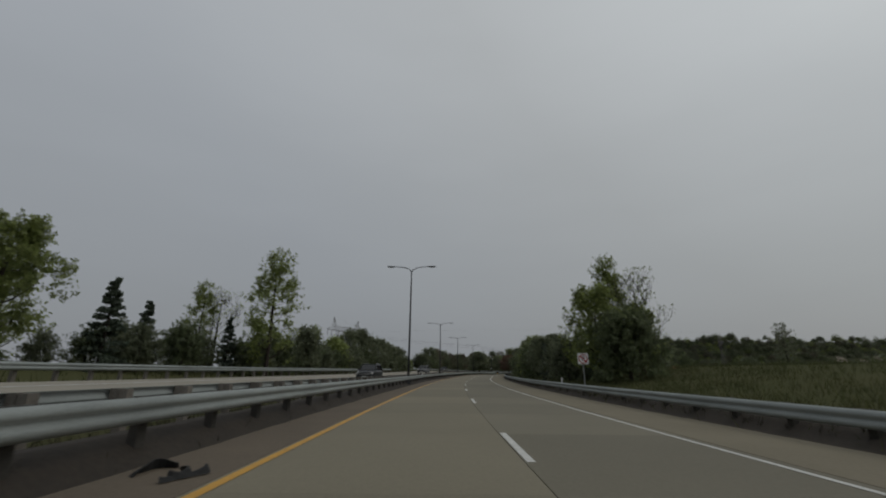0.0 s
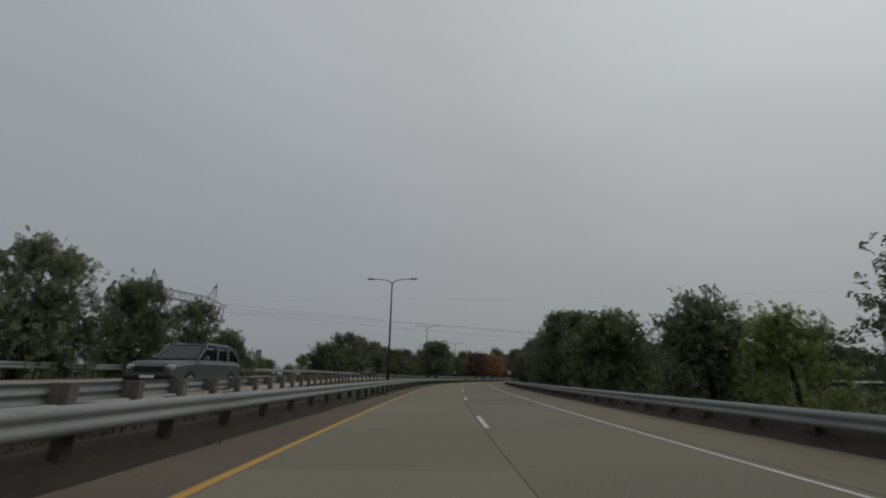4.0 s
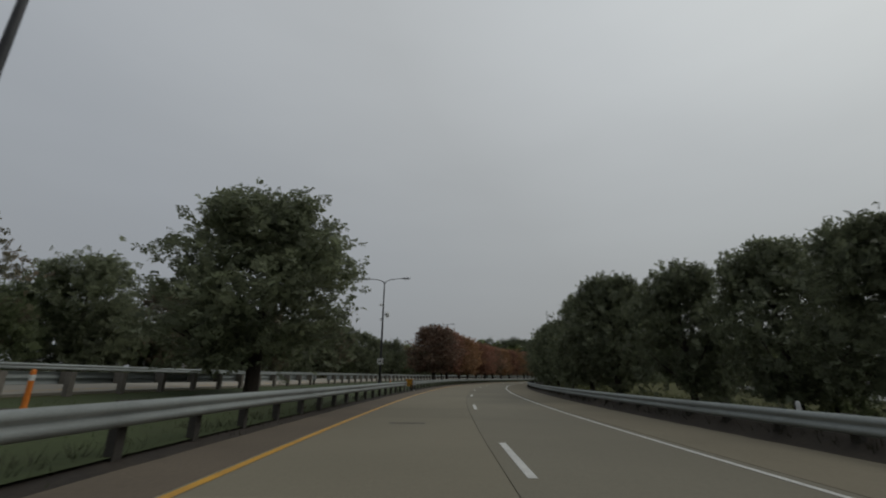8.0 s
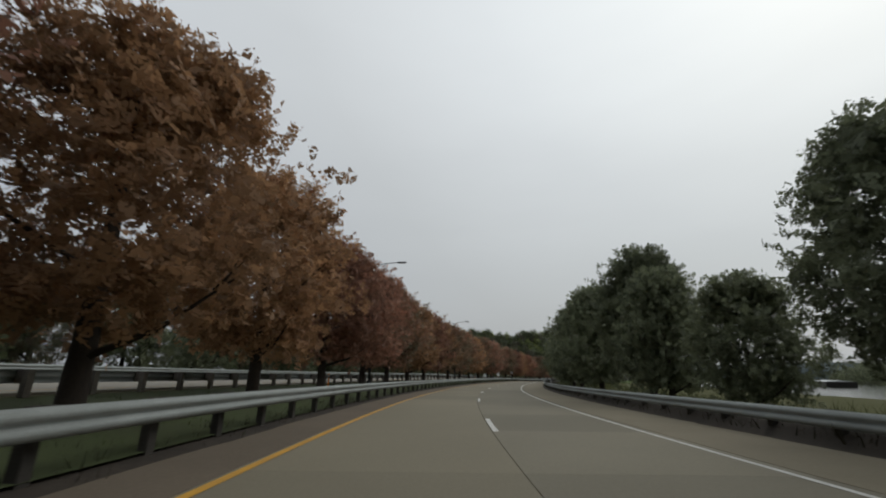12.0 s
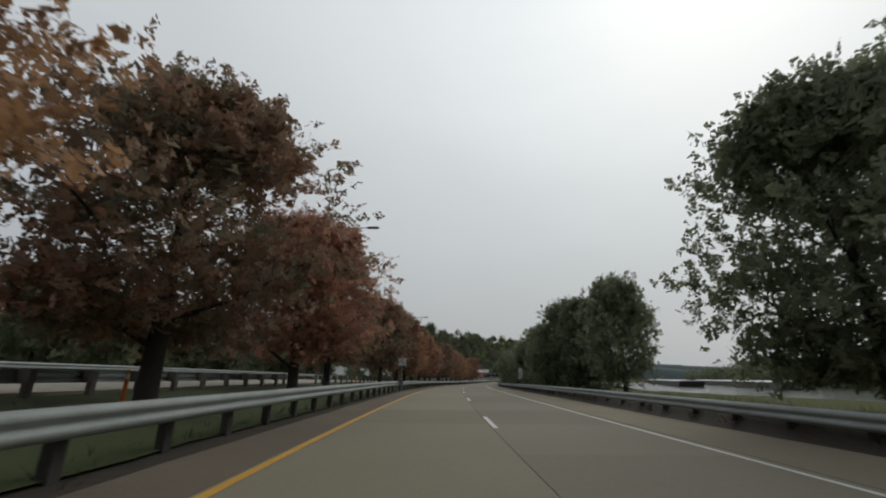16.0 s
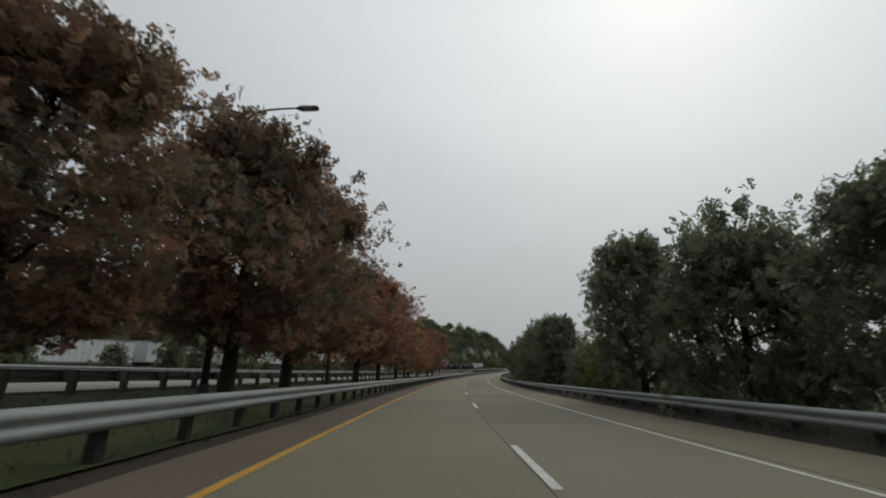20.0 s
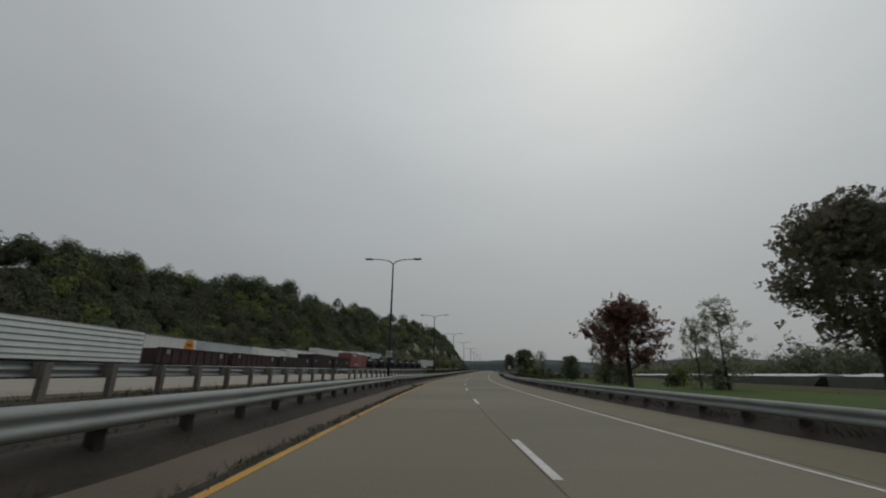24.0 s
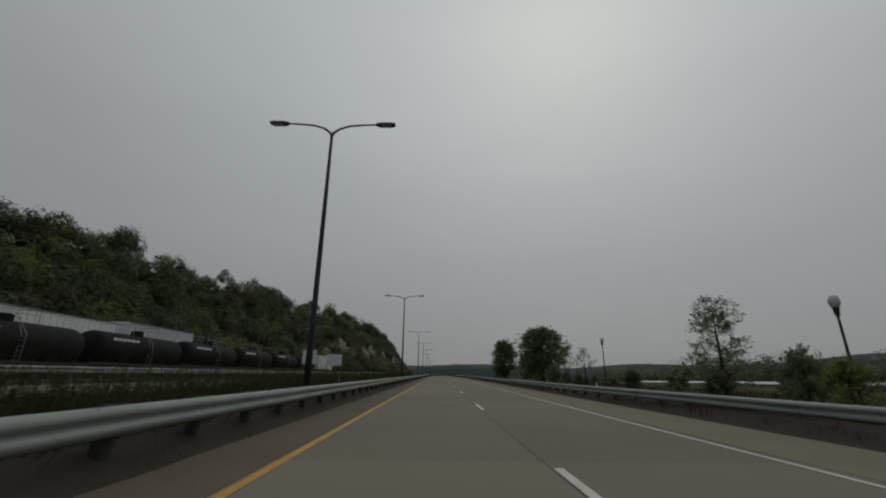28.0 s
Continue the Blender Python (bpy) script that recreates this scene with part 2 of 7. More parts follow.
M["rubber"] = material("tyre_rubber", (0.02, 0.02, 0.02), 0.8, scale=5, fine=30)
M["car_dark"] = material("dark_car_paint", (0.022, 0.024, 0.027), 0.3, 0.3, scale=2, fine=20, spec=0.5)
M["car_grey"] = material("grey_car_paint", (0.14, 0.145, 0.15), 0.3, 0.4, scale=2, fine=20, spec=0.5)
M["glass"] = material("tinted_glass", (0.012, 0.014, 0.016), 0.08, 0.0, scale=2, fine=20, spec=0.6)
M["headlight"] = material("headlight_glass", (0.6, 0.6, 0.58), 0.15, 0.0, scale=2, fine=20, spec=0.6)
M["trailer"] = material("white_trailer_wall", (0.80, 0.80, 0.78), 0.5, alt=(0.62, 0.62, 0.60), scale=0.3, fine=4, stretch=(1, 4, 1), spread=0.15)
M["hull"] = material("barge_hull", (0.13, 0.125, 0.115), 0.8, alt=(0.08, 0.072, 0.062), scale=0.3, fine=4)
M["teal"] = material("teal_stripe_paint", (0.16, 0.26, 0.26), 0.6, scale=0.6, fine=8)
M["trailer_grey"] = material("grey_trailer_wall", (0.58, 0.60, 0.60), 0.5, scale=0.3, fine=4, spread=0.1)
M["wagon_dark"] = material("dark_wagon_steel", (0.030, 0.027, 0.028), 0.7, alt=(0.05, 0.035, 0.03), scale=0.6, fine=8)
M["wagon_red"] = material("faded_red_boxcar", (0.30, 0.105, 0.105), 0.8, alt=(0.20, 0.075, 0.072), scale=0.6, fine=8)
M["wagon_brown"] = material("brown_wagon", (0.068, 0.036, 0.036), 0.75, alt=(0.04, 0.025, 0.024), scale=0.6, fine=8)
M["tank_black"] = material("black_tank_paint", (0.016, 0.016, 0.018), 0.8, alt=(0.030, 0.027, 0.025), scale=0.6, fine=8, spec=0.1)
M["ballast"] = material("track_ballast", (0.16, 0.145, 0.13), 0.95, scale=1, fine=12, bump=0.6)
M["rust"] = material("rusty_steel", (0.09, 0.05, 0.035), 0.7, 0.3, scale=2, fine=20)
M["barge"] = material("barge_cover", (0.55, 0.56, 0.56), 0.6, alt=(0.38, 0.38, 0.38), scale=0.2, fine=3)
# bluish base colour stands in for the haze of distance
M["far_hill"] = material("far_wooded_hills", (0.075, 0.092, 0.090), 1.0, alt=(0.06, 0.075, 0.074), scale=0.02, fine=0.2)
M["terminal"] = material("weathered_teal_steel", (0.20, 0.26, 0.25), 0.6, 0.3, alt=(0.12, 0.16, 0.155), scale=2, fine=20)
M["wire"] = material("power_wire", (0.04, 0.04, 0.04), 0.6, 0.2, scale=2, fine=10)
M["lattice"] = material("pylon_steel", (0.17, 0.16, 0.15), 0.7, 0.3, scale=2, fine=10)
M["building"] = material("pale_building_wall", (0.5, 0.5, 0.48), 0.7, scale=0.4, fine=5)
M["roof_grey"] = material("grey_roof", (0.2, 0.2, 0.2), 0.8, scale=0.4, fine=5)
water = material("river_water", (0.06, 0.065, 0.06), 0.12, scale=0.02, fine=0.4, bump=0.15, spec=0.5)
M["water"] = water

# ---------------------------------------------------------------- the road's line
STEP, S0 = 20.0, -20.0
HEAD = [0.0328, 0.0064, -0.021, -0.0507, -0.0819, -0.1129, -0.1431, -0.1735, -0.2068, -0.2468, -0.2965, -0.3569, -0.4261, -0.5022, -0.5823, -0.6605, -0.7289, -0.7813, -0.8172, -0.8429, -0.8665, -0.892, -0.9193, -0.9465, -0.973, -0.9994, -1.0264, -1.0541, -1.0824, -1.1113, -1.1386, -1.1608, -1.1752, -1.1815, -1.1825, -1.1814, -1.1803, -1.1799, -1.18, -1.1802, -1.1804, -1.1805, -1.1806]
ELEV = [0.09, 0.0, -0.06, -0.06, -0.0, 0.06, 0.15, 0.26, 0.35, 0.35, 0.29, 0.28, 0.31, 0.31, 0.3, 0.29, 0.32, 0.36, 0.39, 0.36, 0.22, 0.04, -0.16, -0.38, -0.56, -0.66, -0.7, -0.69, -0.61, -0.5, -0.37, -0.2, 0.04, 0.3, 0.57, 0.83, 1.09, 1.35, 1.62, 1.88, 2.14, 2.41, 2.67]


def knots(values, s):
    f = min(max((s - S0) / STEP, 0), len(values) - 1.0001)
    i = int(f)
    f -= i
    g = [values[min(max(k, 0), len(values) - 1)] for k in (i - 1, i, i + 1, i + 2)]
    return (g[0] * (-f + 2 * f * f - f ** 3) + g[1] * (2 - 5 * f * f + 3 * f ** 3) + g[2] * (f + 4 * f * f - 3 * f ** 3) + g[3] * (-f * f + f ** 3)) / 2


LINE, s_first, s_last = {}, -160, 1700
X0, Y0 = (-2.487, -0.024)


def lay_line():
    """Integrates the road's heading in steps of a metre, from the start both ways."""
    for way, end in ((1, s_last), (-1, s_first)):
        px, py = X0, Y0
        s = 0
        while s != end:
            LINE[s] = (px, py, knots(HEAD, s))
            a, b = knots(HEAD, s), knots(HEAD, s + way)
            px += way * (-math.sin(a) - math.sin(b)) / 2
            py += way * (math.cos(a) + math.cos(b)) / 2
            s += way
        LINE[end] = (px, py, knots(HEAD, end))


lay_line()


def road_at(s, u, z=0.0):
    """The place at s metres along the yellow line, u metres to its right, z above the pavement."""
    s = min(max(s, s_first), s_last - 0.001)
    i = math.floor(s)
    f = s - i
    a, b = LINE[i], LINE[i + 1]
    h = a[2] + (b[2] - a[2]) * f
    return Vector((a[0] + (b[0] - a[0]) * f + math.cos(h) * u, a[1] + (b[1] - a[1]) * f + math.sin(h) * u, knots(ELEV, s) + z))


def road_turn(s):
    i = math.floor(min(max(s, s_first), s_last - 1))
    return LINE[i][2]


def road_pose(s, u, z=0.0, turn=0.0):
    """Local y runs along the road, x to its right."""
    return Matrix.Translation(road_at(s, u, z)) @ Matrix.Rotation(road_turn(s) + radians(turn), 4, "Z")


def along(table, s):
    """Straight-line reading of a short table of (s, value)."""
    if s <= table[0][0]:
        return table[0][1]
    for (a, va), (b, vb) in zip(table, table[1:]):
        if s <= b:
            return va + (vb - va) * (s - a) / (b - a)
    return table[-1][1]


# inner rail of the far roadway: sideways place and level
FAR_U = [(-160, -3.7), (88, -3.7), (125, -8.0), (500, -8.0), (560, -5.6), (600, -4.2), (640, -4.0), (1700, -4.0)]
FAR_Z = [(-160, 0.1), (70, 0.1), (125, 0.70), (480, 0.68), (560, 0.5), (620, 0.05), (650, -0.1), (1700, -0.1)]
# its outer edge lies higher in the bend
OUT_Z = [(-160, 0.68), (60, 0.75), (110, 0.95), (145, 1.12), (175, 1.06), (205, 0.86), (310, 0.88), (345, 0.98), (385, 0.92), (440, 0.78), (520, 0.76), (600, 0.68), (680, 0.5), (1700, 0.5)]
# the inner rail stands lower where the median is wide
INNER_DROP = [(-160, 0.0), (80, 0.0), (125, -0.19), (480, -0.19), (520, 0.0)]


def far_level(s, off):
    """Height of the opposite roadway, off metres from its inner rail (to the left: negative)."""
    return along(FAR_Z, s) + (along(OUT_Z, s) - along(FAR_Z, s)) * min(max((-off - 0.9) / 9.7, 0), 1.1)


# ---------------------------------------------------------------- mesh helpers
def mesh_of(name, verts, faces, mat, smooth=False):
    me = bpy.data.meshes.new(name)
    me.from_pydata([tuple(v) for v in verts], [], faces)
    me.materials.append(M[mat] if isinstance(mat, str) else mat)
    if smooth:
        me.polygons.foreach_set("use_smooth", [True] * len(me.polygons))
    me.update()
    return me


def quads_mesh(name, pts, mat):
    """A mesh of loose leaves or blades from an array of shape (n, corners, 3)."""
    n, k = len(pts), pts.shape[1]
    me = bpy.data.meshes.new(name)
    me.vertices.add(k * n)
    me.vertices.foreach_set("co", np.ascontiguousarray(pts, dtype=np.float32).ravel())
    me.loops.add(k * n)
    me.loops.foreach_set("vertex_index", np.arange(k * n, dtype=np.int32))
    me.polygons.add(n)
    me.polygons.foreach_set("loop_start", np.arange(0, k * n, k, dtype=np.int32))
    me.polygons.foreach_set("loop_total", np.full(n, k, dtype=np.int32))
    me.materials.append(M[mat])
    me.update(calc_edges=True)
    return me


class Build:
    """Collects verts and faces of one part."""

    def __init__(self):
        self.v, self.f = [], []

    def add(self, verts, faces):
        k = len(self.v)
        self.v += [Vector(p) for p in verts]
        self.f += [tuple(i + k for i in q) for q in faces]
        return self

    def box(self, x0, x1, y0, y1, z0, z1, bevel=0.0):
        if bevel <= 0:
            p = [(x, y, z) for z in (z0, z1) for y in (y0, y1) for x in (x0, x1)]
            return self.add(p, [(0, 2, 3, 1), (4, 5, 7, 6), (0, 1, 5, 4), (2, 6, 7, 3), (0, 4, 6, 2), (1, 3, 7, 5)])
        b = bevel
        ring = [(x0 + b, y0), (x1 - b, y0), (x1, y0 + b), (x1, y1 - b), (x1 - b, y1), (x0 + b, y1), (x0, y1 - b), (x0, y0 + b)]
        inner = [(min(max(x, x0 + b), x1 - b), min(max(y, y0 + b), y1 - b)) for x, y in ring]
        p = [(x, y, z0) for x, y in inner] + [(x, y, z0 + b) for x, y in ring] + [(x, y, z1 - b) for x, y in ring] + [(x, y, z1) for x, y in inner]
        f = [tuple(range(7, -1, -1)), tuple(range(24, 32))]
        for r in range(3):
            f += [(8 * r + i, 8 * r + (i + 1) % 8, 8 * r + 8 + (i + 1) % 8, 8 * r + 8 + i) for i in range(8)]
        return self.add(p, f)

    def tube(self, path, radii, sides=8, cap=True):
        path = [Vector(p) for p in path]
        if not hasattr(radii, "__len__"):
            radii = [radii] * len(path)
        side = None
        rings = []
        for i, p in enumerate(path):
            d = (path[min(i + 1, len(path) - 1)] - path[max(i - 1, 0)]).normalized()
            if side is None:
                side = d.orthogonal().normalized()
            side = (side - d * side.dot(d)).normalized()
            up = d.cross(side)
            rings.append([p + (side * math.cos(a) + up * math.sin(a)) * radii[i] for a in (2 * math.pi * k / sides for k in range(sides))])
        v = [q for r in rings for q in r]
        f = [(i * sides + k, i * sides + (k + 1) % sides, (i + 1) * sides + (k + 1) % sides, (i + 1) * sides + k) for i in range(len(path) - 1) for k in range(sides)]
        if cap:
            f += [tuple(range(sides - 1, -1, -1)), tuple(range((len(path) - 1) * sides, len(path) * sides))]
        return self.add(v, f)

    def mesh(self, name, mat, smooth=False):
        return mesh_of(name, self.v, self.f, mat, smooth)


def part(name, me, parent, label=""):
    ob = new(name, me)
    ob.parent = parent
    return tagged(ob, label) if label else ob


def thing(name, m, label, category, group="", kind=""):
    ob = new(name)
    ob.empty_display_size = 0.3
    ob.matrix_world = m
    return tagged(ob, label, category, group, kind)


def strip_mesh(name, u0, u1, sa, sb, step, mat, z0=0.0, z1=0.0, thick=0.0):
    """A band of the pavement between two sideways places (numbers or functions of s)."""
    n = max(1, round((sb - sa) / step))
    fu0, fu1 = (u0 if callable(u0) else (lambda s: u0)), (u1 if callable(u1) else (lambda s: u1))
    fz0, fz1 = (z0 if callable(z0) else (lambda s: z0)), (z1 if callable(z1) else (lambda s: z1))
    v, f = [], []
    for i in range(n + 1):
        s = sa + (sb - sa) * i / n
        v += [road_at(s, fu0(s), fz0(s)), road_at(s, fu1(s), fz1(s))]
        if thick:
            v += [road_at(s, fu0(s), fz0(s) - thick), road_at(s, fu1(s), fz1(s) - thick)]
    w = 4 if thick else 2
    for i in range(n):
        a = i * w
        f.append((a, a + 1, a + w + 1, a + w))
        if thick:
            f += [(a + 2, a, a + w, a + w + 2), (a + 1, a + 3, a + w + 3, a + w + 1)]
    if thick:
        e = n * w
        f += [(0, 2, 3, 1), (e, e + 1, e + 3, e + 2)]
    return mesh_of(name, v, f, mat)


# ---------------------------------------------------------------- ground, river, far land
FIELD = [(-160, 1.9), (45, 1.9), (80, 0.4), (150, 0.0), (190, -0.6), (495, -0.6), (525, -0.05), (690, -0.05), (740, -0.6), (1700, -0.7)]


def ground_level(s, u):
    """Height of the ground sheet over the pavement."""
    fu, fz = along(FAR_U, s), along(FAR_Z, s)
    side, oz = along(FIELD, s), along(OUT_Z, s)
    yard = along([(395, 1.15), (425, 0.42)], s)
    stops = [(-400, 3.0), (-150, 2.5), (-60, 1.4), (-45, yard), (-24, yard), (fu - 14, oz - 0.2), (fu - 11, oz - 0.1), (fu - 0.4, fz - 0.1), (fu + 0.8, fz - 0.12), (-2.6, 0.02 + 0.25 * (fz - 0.1)), (-1.6, -0.02),
             (-0.5, -0.12), (8, -0.12), (10.3, -0.12), (11.5, -0.25 + 0.1 * side), (16, 0.25 * side - 0.2), (26, side), (44, side - 0.1), (52, -3.6 if s > 170 else side), (150, -4 if s > 170 else side)]
    return along(stops, u)


def lay_ground():
    us = [-3000, -1000, -400, -230, -150, -100, -60, -45, -34, -28, -24, -22, -19, -17.5, -16, -14, -11, -8.6, -7, -5.5, -4, -2.6, -1.6, -0.5, 3, 8, 10.3, 11.5, 13.5, 16, 20, 26, 34, 44, 52, 75, 110, 150]
    ss = list(range(-160, 160, 6)) + list(range(164, 700, 6)) + list(range(700, 1500, 20))
    v = [road_at(s, u, ground_level(s, u) + (0.12 * noise.noise(Vector((s * 0.13, u * 0.2, 3))) if u > 12 or u < -14 else 0.0)) for s in ss for u in us]
    n = len(us)
    f = [(i * n + k, i * n + k + 1, (i + 1) * n + k + 1, (i + 1) * n + k) for i in range(len(ss) - 1) for k in range(n - 1)]
    k = len(v)
    # the sheet goes on to the horizon a little lower
    far = 4600
    for r, z in ((far, -4.4),):
        v += [Vector((-r, -r, z)), Vector((r, -r, z)), Vector((r, r, z)), Vector((-r, r, z))]
        f.append((k, k + 1, k + 2, k + 3))
    tagged(new("ground", mesh_of("ground", v, f, "earth", True)), "uneven roadside ground of rough grass and weeds", "ground", kind="structure")


lay_ground()

wv = [road_at(150, 46, -3.4), road_at(420, 46, -3.4), road_at(760, 46, -3.4), road_at(1500, 46, -3.4)]
wz = -1.9
wv = [Vector((p.x, p.y, wz)) for p in wv] + [Vector((1500, -260, wz)), Vector((900, -700, wz)), Vector((300, -500, wz)), Vector((70, 40, wz))]
tagged(new("water", mesh_of("water", wv, [tuple(range(7, -1, -1))], "water")), "pale calm river reflecting the grey sky", "river", kind="structure")


def lay_far_hills():
    """Wooded hills beyond the river, a low band on the horizon, coloured as if through haze."""
    for name, centre, r, a0, a1, base_h, seed in (("backdrop", road_at(615, 0), 1500, 15, -100, 58, 2), ("backdrop", road_at(615, 0), 2300, 25, -130, 108, 5)):
        v, f = [], []
        n = 160
        for i in range(n + 1):
            a = road_turn(640) + radians(a0 + (a1 - a0) * i / n)
            h = base_h * (0.75 + 0.5 * noise.noise(Vector((i * 0.06, seed, 0)))) + 3 * noise.noise(Vector((i * 0.9, seed, 4)))
            for rr, z in ((r, -8), (r + 30, h * 0.7), (r + 90, h), (r + 300, h * 0.8)):
                v.append(Vector((centre.x - math.sin(a) * rr, centre.y + math.cos(a) * rr, z)))
        for i in range(n):
            for k in range(3):
                f.append((i * 4 + k, i * 4 + k + 1, i * 4 + k + 5, i * 4 + k + 4))
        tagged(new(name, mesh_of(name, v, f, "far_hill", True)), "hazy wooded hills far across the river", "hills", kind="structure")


lay_far_hills()

# ---------------------------------------------------------------- pavement
road = tagged(new("road", strip_mesh("road", -0.14, 7.5, -60, 1100, 4, "joint", -0.03, -0.03)), "two-lane concrete roadway with dark sealed joints", "road", kind="structure")
shoulder_l = tagged(new("pavement", strip_mesh("pavement", lambda s: -1.34 + 0.07 * noise.noise(Vector((s * 0.35, 1, 0))) + 0.05 * noise.noise(Vector((s * 1.7, 5, 0))), -0.15, -60, 760, 0.6, "shoulder", 0.03, 0.0, 0.15)), "narrow tan concrete shoulder along the rail", "shoulder", kind="structure")
shoulder_r = tagged(new("pavement", strip_mesh("pavement", 7.52, lambda s: 9.95 + 0.07 * noise.noise(Vector((s * 0.35, 2, 0))) + 0.05 * noise.noise(Vector((s * 1.7, 6, 0))), -60, 760, 0.6, "shoulder_wide", 0.0, -0.05, 0.15)), "broad tan concrete shoulder along the rail", "shoulder", kind="structure")


def bank_mesh(profile, sa, sb, step, mat):
    """A low uneven bank of soil along the road; profile gives its sideways places and heights."""
    n = max(1, round((sb - sa) / step))
    v = []
    for i in range(n + 1):
        s = sa + (sb - sa) * i / n
        fade = min(1.0, (s - sa) / 3, (sb - s) / 3)
        for k, (u, z) in enumerate(profile):
            rough = noise.noise(Vector((s * 0.9, u * 3, 7))) if 0 < k < len(profile) - 1 else 0.0
            v.append(road_at(s, u + 0.05 * rough, z * (fade if z > 0 else 1) + 0.05 * rough * fade))
    w = len(profile)
    return mesh_of("verge", v, [(i * w + k, i * w + k + 1, (i + 1) * w + k + 1, (i + 1) * w + k) for i in range(n) for k in range(w - 1)], mat, True)


# soil below the rails; part of its darkness is painted under-rail shade
tagged(new("verge", strip_mesh("verge", -2.5, -1.2, -60, 760, 4, "dirt", lambda s: ground_level(s, -2.5) + 0.02, 0.0)), "dirt strip with the guard rail's shade in its dark colour", "verge", kind="structure")
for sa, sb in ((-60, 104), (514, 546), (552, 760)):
    tagged(new("verge", bank_mesh([(-1.24, 0.006), (-1.46, 0.04), (-1.68, 0.19), (-1.98, 0.33), (-2.5, 0.30), (-3.0, -0.1)], sa, sb, 0.8, "dirt")), "low bank of soil with the guard rail's shade in its dark colour", "verge", kind="structure")
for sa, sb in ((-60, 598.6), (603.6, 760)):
    tagged(new("verge", bank_mesh([(9.82, -0.07), (10.12, -0.02), (10.40, 0.17), (10.74, 0.33), (11.3, 0.25), (12.0, -0.3)], sa, sb, 0.8, "dirt")), "low bank of soil with the guard rail's shade in its dark colour", "verge", kind="structure")


def far_u(off):
    return lambda s: along(FAR_U, s) + off


def far_z(off, lift=0.0):
    return lambda s: far_level(s, off) + lift


far_road = tagged(new("road", strip_mesh("road", far_u(-10.6), far_u(-0.9), -60, 1100, 5, "opposite", far_z(-10.6), far_z(-0.9), 0.2)), "pale concrete roadway of the opposite direction", "road", kind="structure")
for off, mat in ((-1.9, "yellow_paint"), (-9.0, "white_paint")):
    part("edge_line", strip_mesh("edge_line", far_u(off - 0.06), far_u(off + 0.06), -60, 1100, 5, mat, far_z(off - 0.06, 0.008), far_z(off + 0.06, 0.008)), far_road)

tagged(new("lawn", strip_mesh("lawn", lambda s: along(FAR_U, s) + 0.2, lambda s: -1.72 + 0.12 * noise.noise(Vector((s * 0.8, 9, 0))), 100, 516, 1.5, "lawn", lambda s: ground_level(s, along(FAR_U, s) + 0.2) + 0.05, lambda s: 0.055 + 0.09 * along(FAR_Z, s))), "short green grass of the median", "lawn", kind="structure")
for sa, sb in ((-60, 99.8), (516.2, 690)):
    tagged(new("verge", strip_mesh("verge", lambda s: along(FAR_U, s) + 0.2, lambda s: -1.72 + 0.12 * noise.noise(Vector((s * 0.8, 9, 0))), sa, sb, 1.5, "dirt", lambda s: ground_level(s, along(FAR_U, s) + 0.2) + 0.05, lambda s: 0.055 + 0.09 * along(FAR_Z, s))), "bare dark ground between the two guard rails", "verge", kind="structure")
tagged(new("lawn", strip_mesh("lawn", 11.3, 27, 495, 598, 4, "park_lawn", lambda s: ground_level(s, 11.3) + 0.12, lambda s: ground_level(s, 27) + 0.14)), "green lawn of the riverside park", "lawn", kind="structure")
tagged(new("path", strip_mesh("path", 9.9, 15, 599.2, 603.4, 1, "shoulder_wide", -0.05, -0.08)), "gravel access path through the rail opening", "path", kind="structure")
tagged(new("verge", strip_mesh("verge", lambda s: -0.20 - 0.14 * max(0, 0.45 + noise.noise(Vector((s * 0.6, 3, 0))) + 0.5 * noise.noise(Vector((s * 2.3, 4, 0)))), -0.09, 516, 556, 0.3, "dirt", 0.018, 0.008)), "ragged line of dirt beside the yellow line", "verge", kind="structure")
# paint
part("yellow_line", strip_mesh("yellow_line", -0.07, 0.07, -60, 1100, 3, "yellow_paint", 0.006, 0.006), road, "worn solid yellow edge line")
part("white_line", strip_mesh("white_line", 7.20, 7.30, -60, 1100, 3, "white_paint", 0.006, 0.006), road, "worn solid white edge line")
DASH_U = [(0, 3.79), (140, 3.82), (160, 4.02), (232, 3.98), (248, 3.79), (700, 3.79)]
DASH_SHIFT = [(0, -1.5), (130, -1.2), (152, -0.2), (160, -0.2), (170, -0.7), (240, -0.4), (300, 0.2), (400, 0.9), (700, 1.1)]
for k in range(-3, 70):
    far_end = 23.25 - 12.19 + 12.19 * k
    far_end += along(DASH_SHIFT, far_end)
    part("lane_dash", strip_mesh("lane_dash", along(DASH_U, far_end) - 0.07, along(DASH_U, far_end) + 0.06, far_end - 3.05, far_end, 1.5, "white_paint", 0.006, 0.006), road)

# ---------------------------------------------------------------- guard rails
BEAM = [(-0.155, 0.0), (-0.125, 0.045), (-0.085, 0.075), (-0.045, 0.06), (-0.012, 0.012), (0.012, 0.012), (0.045, 0.06), (0.085, 0.075), (0.125, 0.045), (0.155, 0.0)]
PANEL, POST_GAP = 7.62, 1.905


